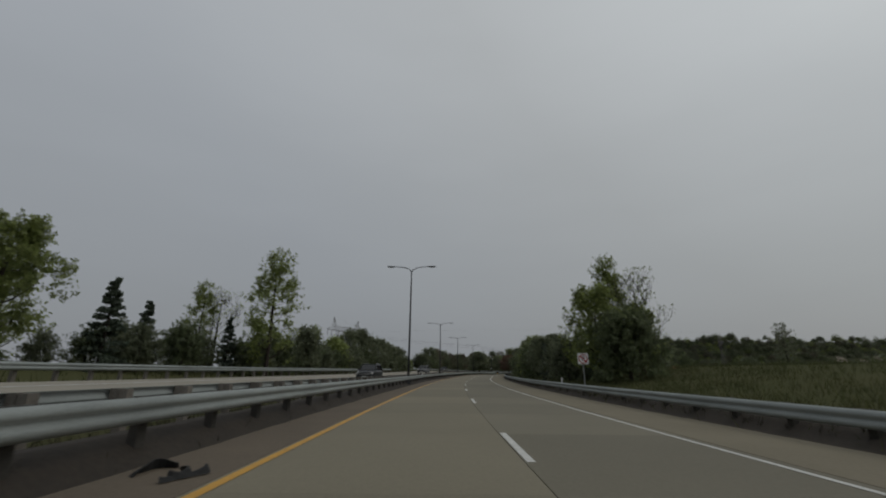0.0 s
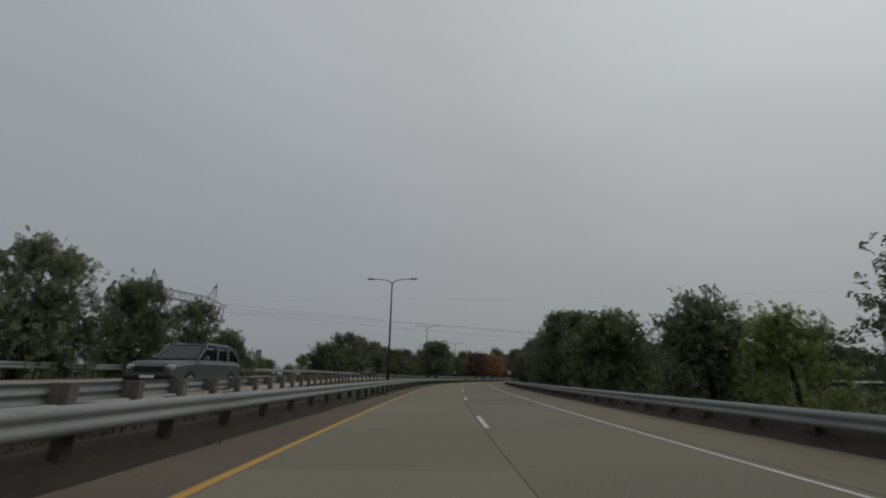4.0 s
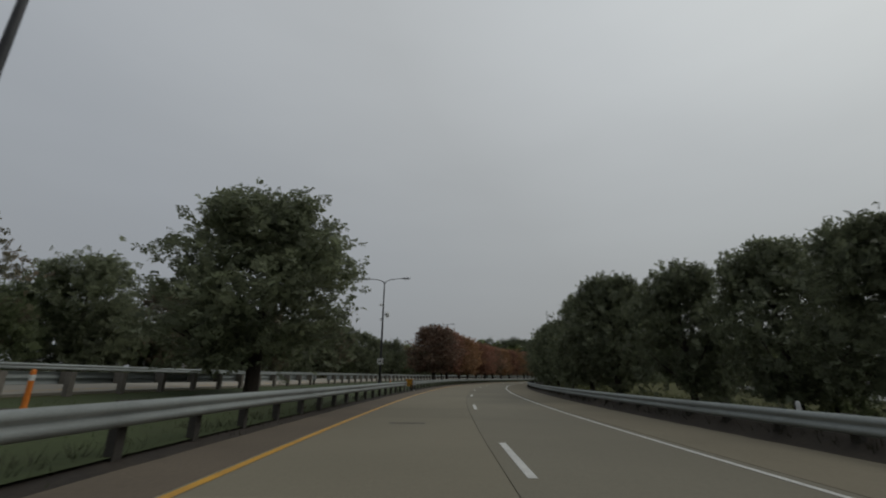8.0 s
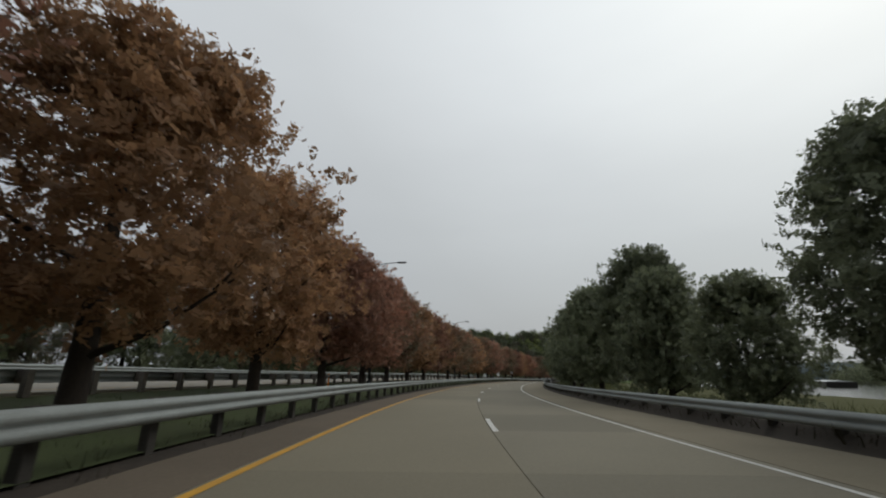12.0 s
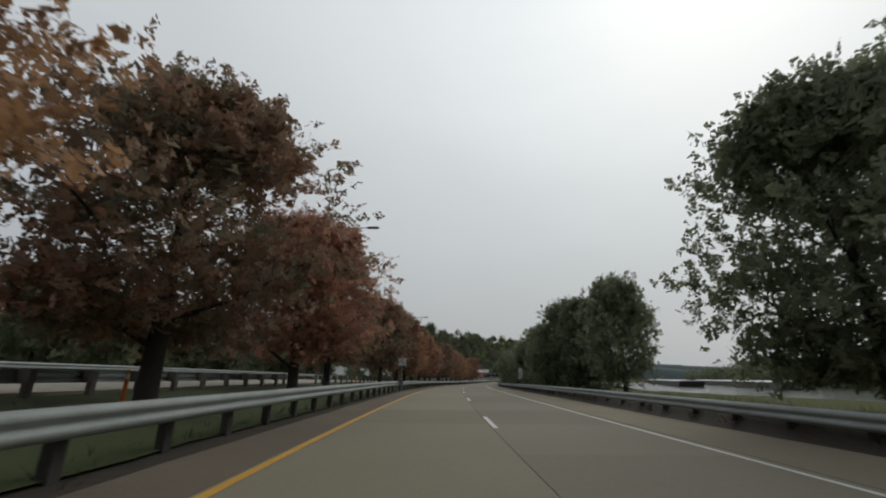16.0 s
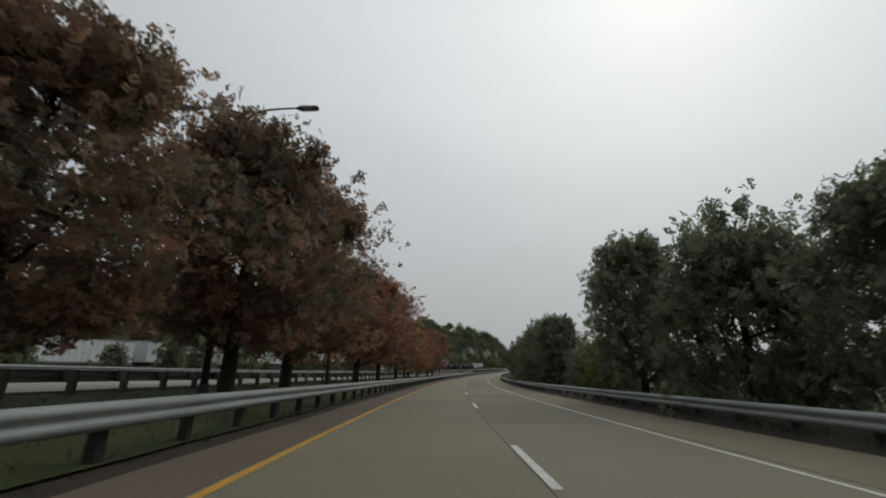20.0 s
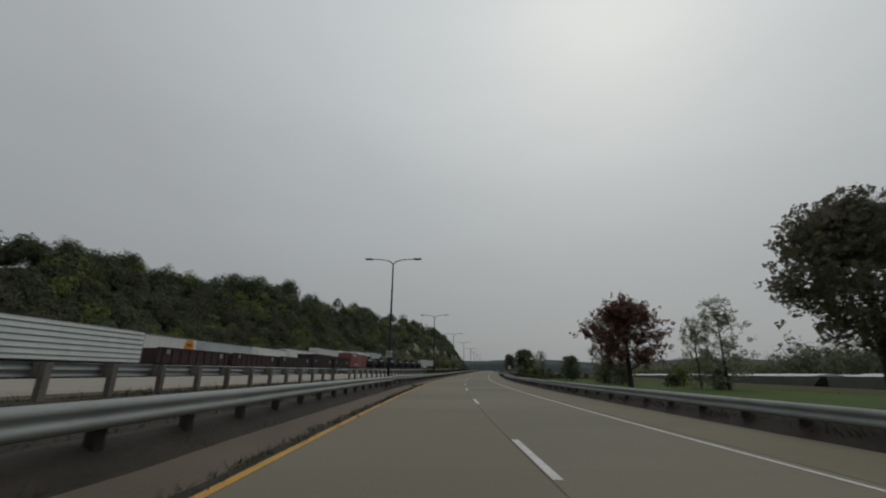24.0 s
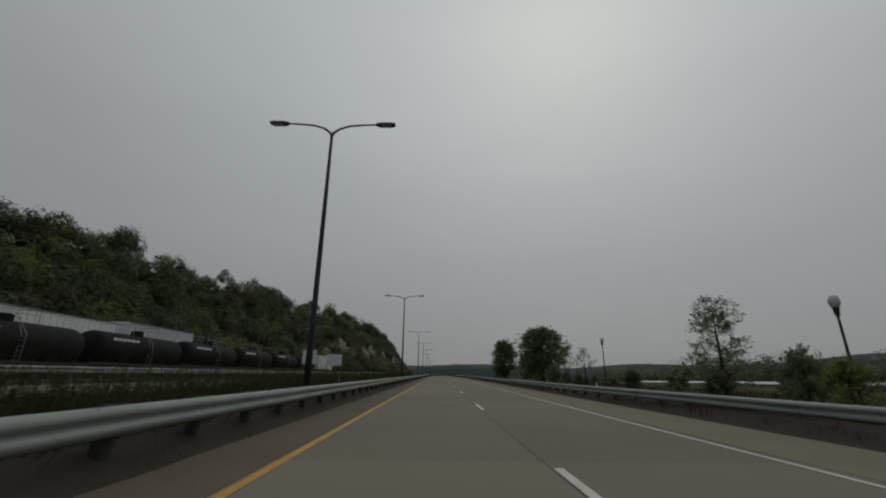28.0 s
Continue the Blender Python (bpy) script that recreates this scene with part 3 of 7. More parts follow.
def beam_mesh(sa, sb, fu, fz, side, mid):
    """A W-shaped steel panel; side +1 faces right, -1 left."""
    n = max(1, round((sb - sa) / 1.9))
    v, f = [], []
    k = len(BEAM)
    for i in range(n + 1):
        s = sa + (sb - sa) * i / n
        for layer in (0.0, -0.012):
            v += [road_at(s, fu(s) + side * (d + layer), fz(s) + mid + 1.08 * h) for h, d in BEAM]
    for i in range(n):
        a, b = i * 2 * k, (i + 1) * 2 * k
        for j in range(k - 1):
            f += [(a + j, a + j + 1, b + j + 1, b + j), (a + k + j + 1, a + k + j, b + k + j, b + k + j + 1)]
        f += [(a, b, b + k, a + k), (a + k - 1, a + 2 * k - 1, b + 2 * k - 1, b + k - 1)]
    for i in (0, n):
        a = i * 2 * k
        f += [(a + j, a + j + 1, a + k + j + 1, a + k + j) for j in range(k - 1)]
    return mesh_of("beam", v, f, "steel", True)


def post_meshes(mat, bevel=0.012):
    b = Build()
    b.box(-0.075, 0.075, -0.09, 0.09, -0.8, 0.16, bevel)
    post = b.mesh("post", mat)
    b = Build()
    b.box(-0.08, 0.08, -0.085, 0.085, -0.17, 0.17, bevel)
    return post, b.mesh("spacer_block", mat)


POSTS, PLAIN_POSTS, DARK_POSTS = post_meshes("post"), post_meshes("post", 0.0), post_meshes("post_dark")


def guard_rail(sa, sb, fu, fz, side, mid, label, joined=False, posts=None):
    fu = fu if callable(fu) else (lambda s, q=fu: q)
    fz = fz if callable(fz) else (lambda s, q=fz: q)
    root = thing("guard_rail", road_pose((sa + sb) / 2, fu((sa + sb) / 2), fz((sa + sb) / 2)), label, "guard rail", kind="structure")
    inv = root.matrix_world.inverted()
    s = sa
    while s < sb - 0.5:
        e = min(s + PANEL, sb)
        ob = part("beam", beam_mesh(s, e + 0.12, fu, fz, side, mid), root)
        ob.matrix_parent_inverse = inv
        s = e
    s = sa + 0.6
    rng = random.Random(int(sa))
    lone = Build()
    while s < sb:
        m = road_pose(s, fu(s) - side * 0.27, fz(s) + mid, rng.uniform(-3, 3))
        m2 = road_pose(s, fu(s) - side * 0.10, fz(s) + mid, rng.uniform(-3, 3))
        if joined:
            for mm, (x, y, za, zb) in ((m, (0.075, 0.09, -mid - 0.3, 0.16)), (m2, (0.08, 0.085, -0.17, 0.17))):
                box = Build().box(-x, x, -y, y, za, zb)
                lone.add([mm @ q for q in box.v], box.f)
        else:
            for name, me, mm in (("post", (posts or POSTS)[0], m), ("spacer_block", (posts or POSTS)[1], m2)):
                ob = part(name, me, root)
                ob.matrix_parent_inverse = inv
                ob.matrix_basis = mm @ Matrix.Diagonal((1, 1, 1.0, 1))
        s += POST_GAP
    if joined:
        ob = part("posts", lone.mesh("posts", "post"), root)
        ob.matrix_parent_inverse = inv
        tagged(ob, kind="stuff")
    return root


LEFT_U, LEFT_MID = -1.5, 0.70
RIGHT_U, RIGHT_MID = 10.15, 0.47
LEFT_RAILS = [(-40, 195.7, -1.5), (199.6, 361.0, -1.5), (364.3, 546.9, -1.6), (549.8, 800, lambda s: along([(549.8, -2.2), (557, -1.55), (562, -1.5)], s))]
for sa, sb, fu in LEFT_RAILS:
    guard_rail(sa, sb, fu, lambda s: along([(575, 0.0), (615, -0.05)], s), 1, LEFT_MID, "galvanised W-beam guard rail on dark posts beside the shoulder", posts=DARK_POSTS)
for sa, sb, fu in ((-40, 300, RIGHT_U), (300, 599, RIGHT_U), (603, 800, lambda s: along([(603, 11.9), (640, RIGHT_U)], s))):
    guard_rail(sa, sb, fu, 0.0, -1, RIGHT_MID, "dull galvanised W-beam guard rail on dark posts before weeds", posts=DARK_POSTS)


def inner_z(s):
    return far_level(s, 0) + along(INNER_DROP, s)


for sa, sb in ((-40, 192.5), (195.8, 354.5), (361, 546.4), (551.6, 800)):
    guard_rail(sa, sb, far_u(0), inner_z, -1, 0.62, "guard rail of the opposite roadway seen from behind, on grey posts", posts=PLAIN_POSTS)
guard_rail(-40, 800, far_u(-11.5), far_z(-10.6), 1, 0.62, "long galvanised guard rail beyond the opposite roadway", joined=True)

# ---------------------------------------------------------------- street lamps
LAMPS = [(41.4, -1.66, 11.2), (79.7, -2.0, 9.7), (121.5, -3.2, 10.1), (166.1, -5.25, 10.7), (199.1, -4.5, 10.0), (239.0, -5.75, 10.4), (273.1, -4.5, 9.6), (313.7, -4.5, 9.9), (351.8, -4.4, 10.0),
         (391.7, -4.3, 10.0), (431.1, -4.6, 10.0), (470.9, -3.6, 10.4), (512.3, -3.2, 10.4), (551.1, -2.6, 10.4), (590.5, -2.3, 10.5), (630, -2.15, 10.4), (668.2, -2.2, 10.3), (715.2, -2.4, 10.2), (750, -2.5, 10.1),
         (790, -2.5, 10.1), (830, -2.5, 10.1), (870, -2.5, 10.1), (910, -2.5, 10.1)]


def lamp_parts():
    top = 10.0
    b = Build()
    b.tube([(0, 0, 0.0), (0, 0, 3), (0, 0, 6.5), (0, 0, top)], [0.115, 0.10, 0.08, 0.058], 12)
    pole = b.mesh("pole", "pole", True)
    b = Build()
    b.tube([(0, 0, -0.1), (0, 0, 0.28), (0, 0, 0.34), (0, 0, 0.6)], [0.26, 0.24, 0.19, 0.15], 12)
    base = b.mesh("base", "pole")
    arms = []
    for d in (-1, 1):
        b = Build()
        b.tube([(0, 0, top - 0.12), (d * 0.10, 0, top + 0.04), (d * 0.32, 0, top + 0.2), (d * 0.7, 0, top + 0.32), (d * 1.3, 0, top + 0.38), (d * 1.9, 0, top + 0.40)], [0.055, 0.048, 0.042, 0.038, 0.034, 0.032], 8)
        arm = b.mesh("arm", "pole", True)
        b = Build()
        x0, x1 = sorted((d * 1.82, d * 2.5))
        b.add([(d * 1.75, -0.05, top + 0.36), (d * 1.75, 0.05, top + 0.36), (d * 1.75, 0.05, top + 0.44), (d * 1.75, -0.05, top + 0.44),
               (d * 1.95, -0.13, top + 0.35), (d * 1.95, 0.13, top + 0.35), (d * 1.95, 0.10, top + 0.455), (d * 1.95, -0.10, top + 0.455),
               (d * 2.40, -0.14, top + 0.37), (d * 2.40, 0.14, top + 0.37), (d * 2.40, 0.09, top + 0.465), (d * 2.40, -0.09, top + 0.465),
               (d * 2.52, -0.10, top + 0.39), (d * 2.52, 0.10, top + 0.39), (d * 2.52, 0.07, top + 0.45), (d * 2.52, -0.07, top + 0.45)],
              [q for i in range(3) for q in [(4 * i + k, 4 * i + (k + 1) % 4, 4 * i + 4 + (k + 1) % 4, 4 * i + 4 + k) for k in range(4)]] + [(3, 2, 1, 0), (12, 13, 14, 15)])
        lamp_head = b.mesh("lamp_head", "pole_head")
        b = Build()
        b.box(min(d * 2.0, d * 2.38), max(d * 2.0, d * 2.38), -0.11, 0.11, top + 0.338, top + 0.358, 0.004)
        arms.append((arm, lamp_head, b.mesh("lens", "lens")))
    return pole, base, arms


LAMP_POLE, LAMP_BASE, LAMP_ARMS = lamp_parts()
for s, u, top in LAMPS:
    g = ground_level(s, u)
    root = thing("street_lamp", road_pose(s, u, g), "tall dark steel street lamp with two curved arms", "street lamp", "lamps along the median")
    root.scale = (1, 1, (top - g) / 10.0)
    part("pole", LAMP_POLE, root)
    part("base", LAMP_BASE, root)
    for arm, lamp_head, lens in LAMP_ARMS:
        a = part("arm", arm, root)
        hd = part("lamp_head", lamp_head, root)
        part("lens", lens, hd, "pale lamp lens")


# ---------------------------------------------------------------- trees
def leaf_quads(rng, centres, radii, count, size, flat=0.75, droop=0.0):
    """Many small folded leaves scattered in clumps."""
    idx = rng.integers(0, len(centres), count)
    d = rng.normal(size=(count, 3))
    d /= np.linalg.norm(d, axis=1)[:, None]
    r = rng.random(count) ** 0.42
    c = centres[idx] + d * (r * radii[idx])[:, None] * np.array([1, 1, flat])
    a = rng.normal(size=(count, 3))
    a /= np.linalg.norm(a, axis=1)[:, None]
    a[:, 2] -= droop
    b = np.cross(a, rng.normal(size=(count, 3)))
    b /= np.linalg.norm(b, axis=1)[:, None] + 1e-9
    s = size * (0.6 + 0.8 * rng.random(count))[:, None]
    return np.stack([c - a * s * 0.55 - b * s * 0.30, c + b * s * 0.62, c + a * s * 0.55 - b * s * 0.30], 1)


def leaf_sprays(rng, centres, radii, count, size, flat=0.75, per=5):
    """Folded sprays of leaves on short shoots that point outwards and up from clumps."""
    n = count // per
    idx = rng.integers(0, len(centres), n)
    d = rng.normal(size=(n, 3))
    d /= np.linalg.norm(d, axis=1)[:, None]
    c = centres[idx] + d * (rng.random(n) ** 0.42 * radii[idx])[:, None] * np.array([1, 1, flat])
    out = centres[idx] * np.array([1, 1, 0.0])
    out /= np.linalg.norm(out, axis=1)[:, None] + 0.3
    axis = 0.6 * d + 0.7 * out + np.array([0, 0, 0.55]) + 0.35 * rng.normal(size=(n, 3))
    axis /= np.linalg.norm(axis, axis=1)[:, None] + 1e-9
    k = (np.tile(np.arange(per), n) / (per - 1) - 0.4)[:, None]
    axis, c = np.repeat(axis, per, 0), np.repeat(c, per, 0)
    m = len(c)
    s = size * (0.6 + 0.7 * rng.random(m))[:, None]
    p = c + axis * k * size * 2.2 + rng.normal(size=(m, 3)) * size * 0.3
    a = rng.normal(size=(m, 3)) + 0.7 * axis
    a /= np.linalg.norm(a, axis=1)[:, None] + 1e-9
    b = np.cross(a, rng.normal(size=(m, 3)))
    b /= np.linalg.norm(b, axis=1)[:, None] + 1e-9
    fold = np.cross(a, b) * 0.2
    return np.stack([p - a * 0.5 * s, p + (b * 0.5 + fold) * s, p + a * 0.6 * s, p - (b * 0.5 - fold) * s], 1)


def branching(b, rng, base, top, radius, limbs, spread, h, start=0.3, twigs=3, sway=0.025):
    """Trunk, limbs and twigs; returns the twig ends."""
    lean = rng.normal(size=2) * sway * h
    path = [Vector((lean[0] * f * f, lean[1] * f * f, base + (top - base) * f)) for f in (0, 0.06, 0.25, 0.5, 0.75, 1)]
    b.tube(path, [radius * 1.45, radius * 1.05, radius * 0.9, radius * 0.68, radius * 0.4, radius * 0.12], 9)
    ends = []
    for i in range(limbs):
        f = start + (0.95 - start) * (i + rng.random() * 0.6) / limbs
        p = Vector((lean[0] * f * f, lean[1] * f * f, base + (top - base) * f))
        a = i * 2.4 + rng.random()
        out = spread * (1.05 - 0.55 * abs(f - 0.45)) * (0.75 + 0.25 * rng.random()) * (1 - 1.25 * max(0.0, f - 0.45))
        rise = min(out * (0.45 + 0.4 * rng.random()), max(0.1, 0.90 * h - p.z))
        q = p + Vector((math.cos(a) * out, math.sin(a) * out, rise))
        mid = p.lerp(q, 0.5) + Vector((0, 0, -0.08 * out))
        rr = radius * 0.42 * (1.1 - f)
        b.tube([p, mid, q], [rr, rr * 0.65, rr * 0.2], 5, False)
        ends.append(q)
        for _ in range(twigs):
            g = 0.35 + 0.6 * rng.random()
            o = p.lerp(q, g)
            e = o + Vector((rng.normal() * 0.4, rng.normal() * 0.4, 0.25 + 0.25 * rng.random())) * spread * 0.34
            b.tube([o, e], [rr * 0.3, rr * 0.08], 4, False)
            ends.append(e)
    return ends


def broadleaf(seed, h, width, clear, leaves, size, leaf_mat, lumps=60, shape="round", gap=0.0, fill=0, stout=0.022):
    """Trunk mesh and crown mesh of a leafy tree of height h and crown width; clear is the bare trunk's height."""
    rng = np.random.default_rng(seed)
    b = Build()
    ends = branching(b, rng, -0.3, h * 0.86, (stout if shape != "tall" else 0.012) * h + 0.03, 9 if shape != "tall" else 14, width * 0.42, h, start=max(0.16, clear / h), sway=0.025 if shape != "tall" else 0.007)
    trunk = b.mesh("trunk", "bark", True)
    cs, rs = [], []
    ch = h - clear
    while len(cs) < lumps:
        f = rng.random()
        if shape == "round":
            prof = (math.sin(math.pi * min(1, (f * 0.86 + 0.12)))) ** 0.6
        elif shape == "cone":
            prof = max(0.12, (1 - f) ** 0.75) * min(1, 0.55 + f * 3)
        elif shape == "bush":
            prof = max(0.2, (1 - f * f) ** 0.5)
        else:
            prof = 0.22 + 0.78 * math.sin(math.pi * min(1, f * 0.88 + 0.10)) ** 0.8
        rad = width / 2 * prof * (0.20 + 0.66 * rng.random() ** 0.45)
        a = rng.random() * 2 * math.pi
        wob = 1 + 0.20 * math.sin(3 * a + seed) + 0.12 * math.sin(5 * a + 2 * seed + 6 * f)
        p = (math.cos(a) * rad * wob, math.sin(a) * rad * wob, clear + ch * f * 0.93 + 0.25)
        if gap and noise.noise(Vector(p) * 0.5 + Vector((seed * 3.1, 0, 0))) < gap - 0.35:
            continue
        cs.append(p)
        rs.append(width * (0.060 + 0.065 * rng.random()) * (1.3 - 0.5 * rad / (width / 2)))
    # upright shoots growing out of the crown's upper surface
    for i in range(max(6, lumps // 7) if shape != "tall" else 7):
        a, rad = rng.random() * 2 * math.pi, width * 0.27 * rng.random() ** 0.5
        lid = clear + ch * 0.93 * (1 - 0.5 * (2 * rad / width) ** 2)
        if shape in ("cone", "bush"):
            lid = clear + ch * 0.9 * max(0.15, 1 - (2 * rad / width) ** 1.4)
        if shape == "tall":
            lid = clear + ch * 0.86 * (1 - 0.45 * 2 * rad / width)
        long_ = h * (0.03 + 0.07 * rng.random())
        n_ = 5
        x, y = math.cos(a) * rad, math.sin(a) * rad
        for k in range(n_):
            f = k / (n_ - 1)
            cs.append((x * (1 + 0.06 * f), y * (1 + 0.06 * f), lid - 0.5 + (long_ + 0.3) * f))
            rs.append(width * 0.055 * (1 - f) + 0.13)
    for e in ends:
        cs.append(tuple(e))
        rs.append(width * 0.06)
    q = leaf_sprays(rng, np.array(cs), np.array(rs), leaves, size)
    # the crown's height and width
    q[:, :, 2] = clear * 0.7 + (q[:, :, 2] - clear * 0.7) * (h - clear * 0.7) / (np.percentile(q[:, :, 2], 99.7) - clear * 0.7)
    q[:, :, :2] *= width / 2 / np.percentile(np.hypot(q[:, :, 0], q[:, :, 1]), 99.0)
    if fill:
        # denser foliage deep inside
        k = np.arange(lumps)
        inner = np.array(cs)[k] * np.array([0.72, 0.72, 0.86]) + np.array([0, 0, clear * 0.16 + 0.03 * h])
        q = np.concatenate([q, leaf_sprays(rng, inner, np.array(rs)[k] * 1.0, fill, size * 1.7)])
    crown = quads_mesh("crown", q, leaf_mat)
    return trunk, crown


def spruce(seed, h, width):
    rng = np.random.default_rng(seed)
    b = Build()
    b.tube([(0, 0, -0.3), (0, 0, h * 0.5), (0, 0, h)], [0.16, 0.09, 0.02], 7)
    cs, rs = [], []
    z = 0.6
    while z < h:
        f = z / h
        for k in range(7):
            a = rng.random() * 6.28
            z_ = z
            z = z_ + rng.uniform(-0.28, 0.28)
            reach = width / 2 * (1 - f) ** 0.85 * (0.6 + 0.55 * rng.random()) + 0.1
            b.tube([(0, 0, z), (math.cos(a) * reach, math.sin(a) * reach, z - 0.15 * reach)], [0.03, 0.01], 4, False)
            for g in (0.35, 0.6, 0.85, 1.0):
                cs.append((math.cos(a) * reach * g, math.sin(a) * reach * g, z - 0.15 * reach * g + 0.12 * g * g))
                rs.append(0.2 + 0.16 * reach * (1.1 - 0.5 * g))
            z = z_
        z += 0.42 + 0.25 * (1 - f)
    trunk = b.mesh("trunk", "bark", True)
    crown = quads_mesh("crown", leaf_quads(rng, np.array(cs), np.array(rs), 6500, 0.22, 0.5, 0.3), "needles")
    return trunk, crown


def bare_tree(seed, h, width, leaves, leaf_mat):
    rng = np.random.default_rng(seed)
    b = Build()
    ends = branching(b, rng, -0.3, h * 0.8, 0.014 * h + 0.02, 12, width * 0.5, h, start=0.2, twigs=6)
    for e in list(ends):
        for _ in range(3):
            q = e + Vector((rng.normal() * 0.35, rng.normal() * 0.35, 0.5 + 0.5 * rng.random()))
            b.tube([e, q], [0.016, 0.005], 3, False)
            ends.append(q)
    trunk = b.mesh("trunk", "bark", True)
    cs = np.array([tuple(e) for e in ends])
    return trunk, quads_mesh("crown", leaf_quads(rng, cs, np.full(len(cs), 0.35), leaves, 0.15), leaf_mat)


PROTO = {}
for i in range(3):
    PROTO["green%d" % i] = broadleaf(10 + i, 8.0, 7.2, 1.1, 6000, 0.32, "spray_dark", 220, fill=1400)
    PROTO["bush%d" % i] = broadleaf(20 + i, 6.0, 7.0, 0.1, 3800, 0.34, "spray_dark" if i else "spray_green", 180, "bush", fill=800)
    PROTO["mixed%d" % i] = broadleaf(40 + i, 9.0, 8.4, 1.5, 8000, 0.30, "spray_mixed", 260, fill=1600)
    PROTO["wood%d" % i] = broadleaf(45 + i, 9.0, 9.4, 0.3, 2000, 0.46, "spray_tawny" if i == 2 else "spray_dark", 130, fill=500)
for i in range(2):
    PROTO["red%d" % i] = broadleaf(30 + i, 9.0, 8.4, 1.5, 8000, 0.30, "spray_red", 260, fill=1600)
    PROTO["orange%d" % i] = broadleaf(50 + i, 8.5, 8.0, 1.4, 7400, 0.29, "spray_orange", 230, fill=1400)
    PROTO["poplar%d" % i] = broadleaf(60 + i, 12.0, 5.4, 0.4, 5200, 0.26, "spray_light", 150, "tall", 0.12)
    PROTO["spruce%d" % i] = spruce(70 + i, 8.0, 4.2)
    PROTO["bare%d" % i] = bare_tree(80 + i, 8.0, 5.5, 900, "spray_light")
for i in range(2):
    PROTO[("park_red0", "park_dark0")[i]] = broadleaf(96 + i, 6.0, 5.4, 1.9, 4800, 0.26, ("spray_maroon", "spray_olive")[i], 130, gap=0.05, fill=420)
PROTO["russet0"] = broadleaf(44, 9.0, 8.4, 1.4, 8000, 0.30, "spray_russet", 240, fill=1600)
PROTO["poplar2"] = broadleaf(62, 12.0, 6.2, 0.3, 5200, 0.24, "spray_pale", 190, "tall", 0.06)
PROTO["thicket0"] = broadleaf(92, 6.0, 7.0, 0.1, 1200, 0.46, "spray_dark", 100, "bush", fill=260)
PROTO["thicket1"] = broadleaf(93, 6.0, 7.0, 0.1, 1200, 0.46, "spray_green", 100, "bush", fill=260)
PROTO["sparse_orange0"] = broadleaf(57, 9.5, 7.6, 1.6, 5600, 0.22, "spray_orange", 110, "cone", 0.12, stout=0.011)
PROTO["light0"] = broadleaf(90, 6.5, 6.5, 0.4, 3600, 0.31, "spray_light", 90, "bush", fill=300)
PROTO["light1"] = broadleaf(91, 8.0, 6.0, 0.8, 4000, 0.30, "spray_light", 100, fill=300)
LABELS = {"wood": "broad dark tree in a dense roadside wood", "green": "dark green broadleaf tree with an uneven crown", "bush": "dense dark green bushy tree down to the ground", "mixed": "maple turning red-brown over dark green leaves",
          "russet": "maple with dark russet-brown autumn leaves", "red": "maple with dense red-brown autumn leaves", "orange": "maple with orange-brown autumn leaves", "sparse_orange": "half-bare maple with thin orange leaves", "poplar": "tall slender poplar with thin see-through leaves",
          "spruce": "dark green pointed spruce with drooping boughs", "thicket": "dense dark thicket of shrubs at the wood's edge", "park_red": "young dark red maple on the riverside lawn", "park_dark": "maple with dark olive-brown leaves on the riverside lawn", "bare": "nearly bare tree with thin grey branches", "light": "light yellow-green bushy tree with thin twigs"}
HEIGHT = {"wood": 9.0, "green": 8.0, "bush": 6.0, "mixed": 9.0, "russet": 9.0, "red": 9.0, "orange": 8.5, "sparse_orange": 9.5, "poplar": 12.0, "spruce": 8.0, "bare": 8.0, "park_red": 6.0, "park_dark": 6.0, "thicket": 6.0, "light": 6.5}
tree_rng = random.Random(5)


def plant(kind, s, u, h, wide=1.0, group="trees along the road"):
    """A tree whose top stands h metres over the pavement."""
    stem = kind.rstrip("0123456789")
    g = ground_level(s, u)
    k = (h - g) / (HEIGHT[stem] if kind != "light1" else 8.0)
    kind_name = "shrub" if stem == "thicket" else "tree"
    root = thing(kind_name, road_pose(s, u, g - 0.05, tree_rng.uniform(0, 360)), LABELS[stem], kind_name, "shrubs along the road" if stem == "thicket" else group)
    root.scale = (k * wide, k * wide, k)
    trunk, crown = PROTO[kind]
    part("trunk", trunk, root)
    part("crown", crown, root)


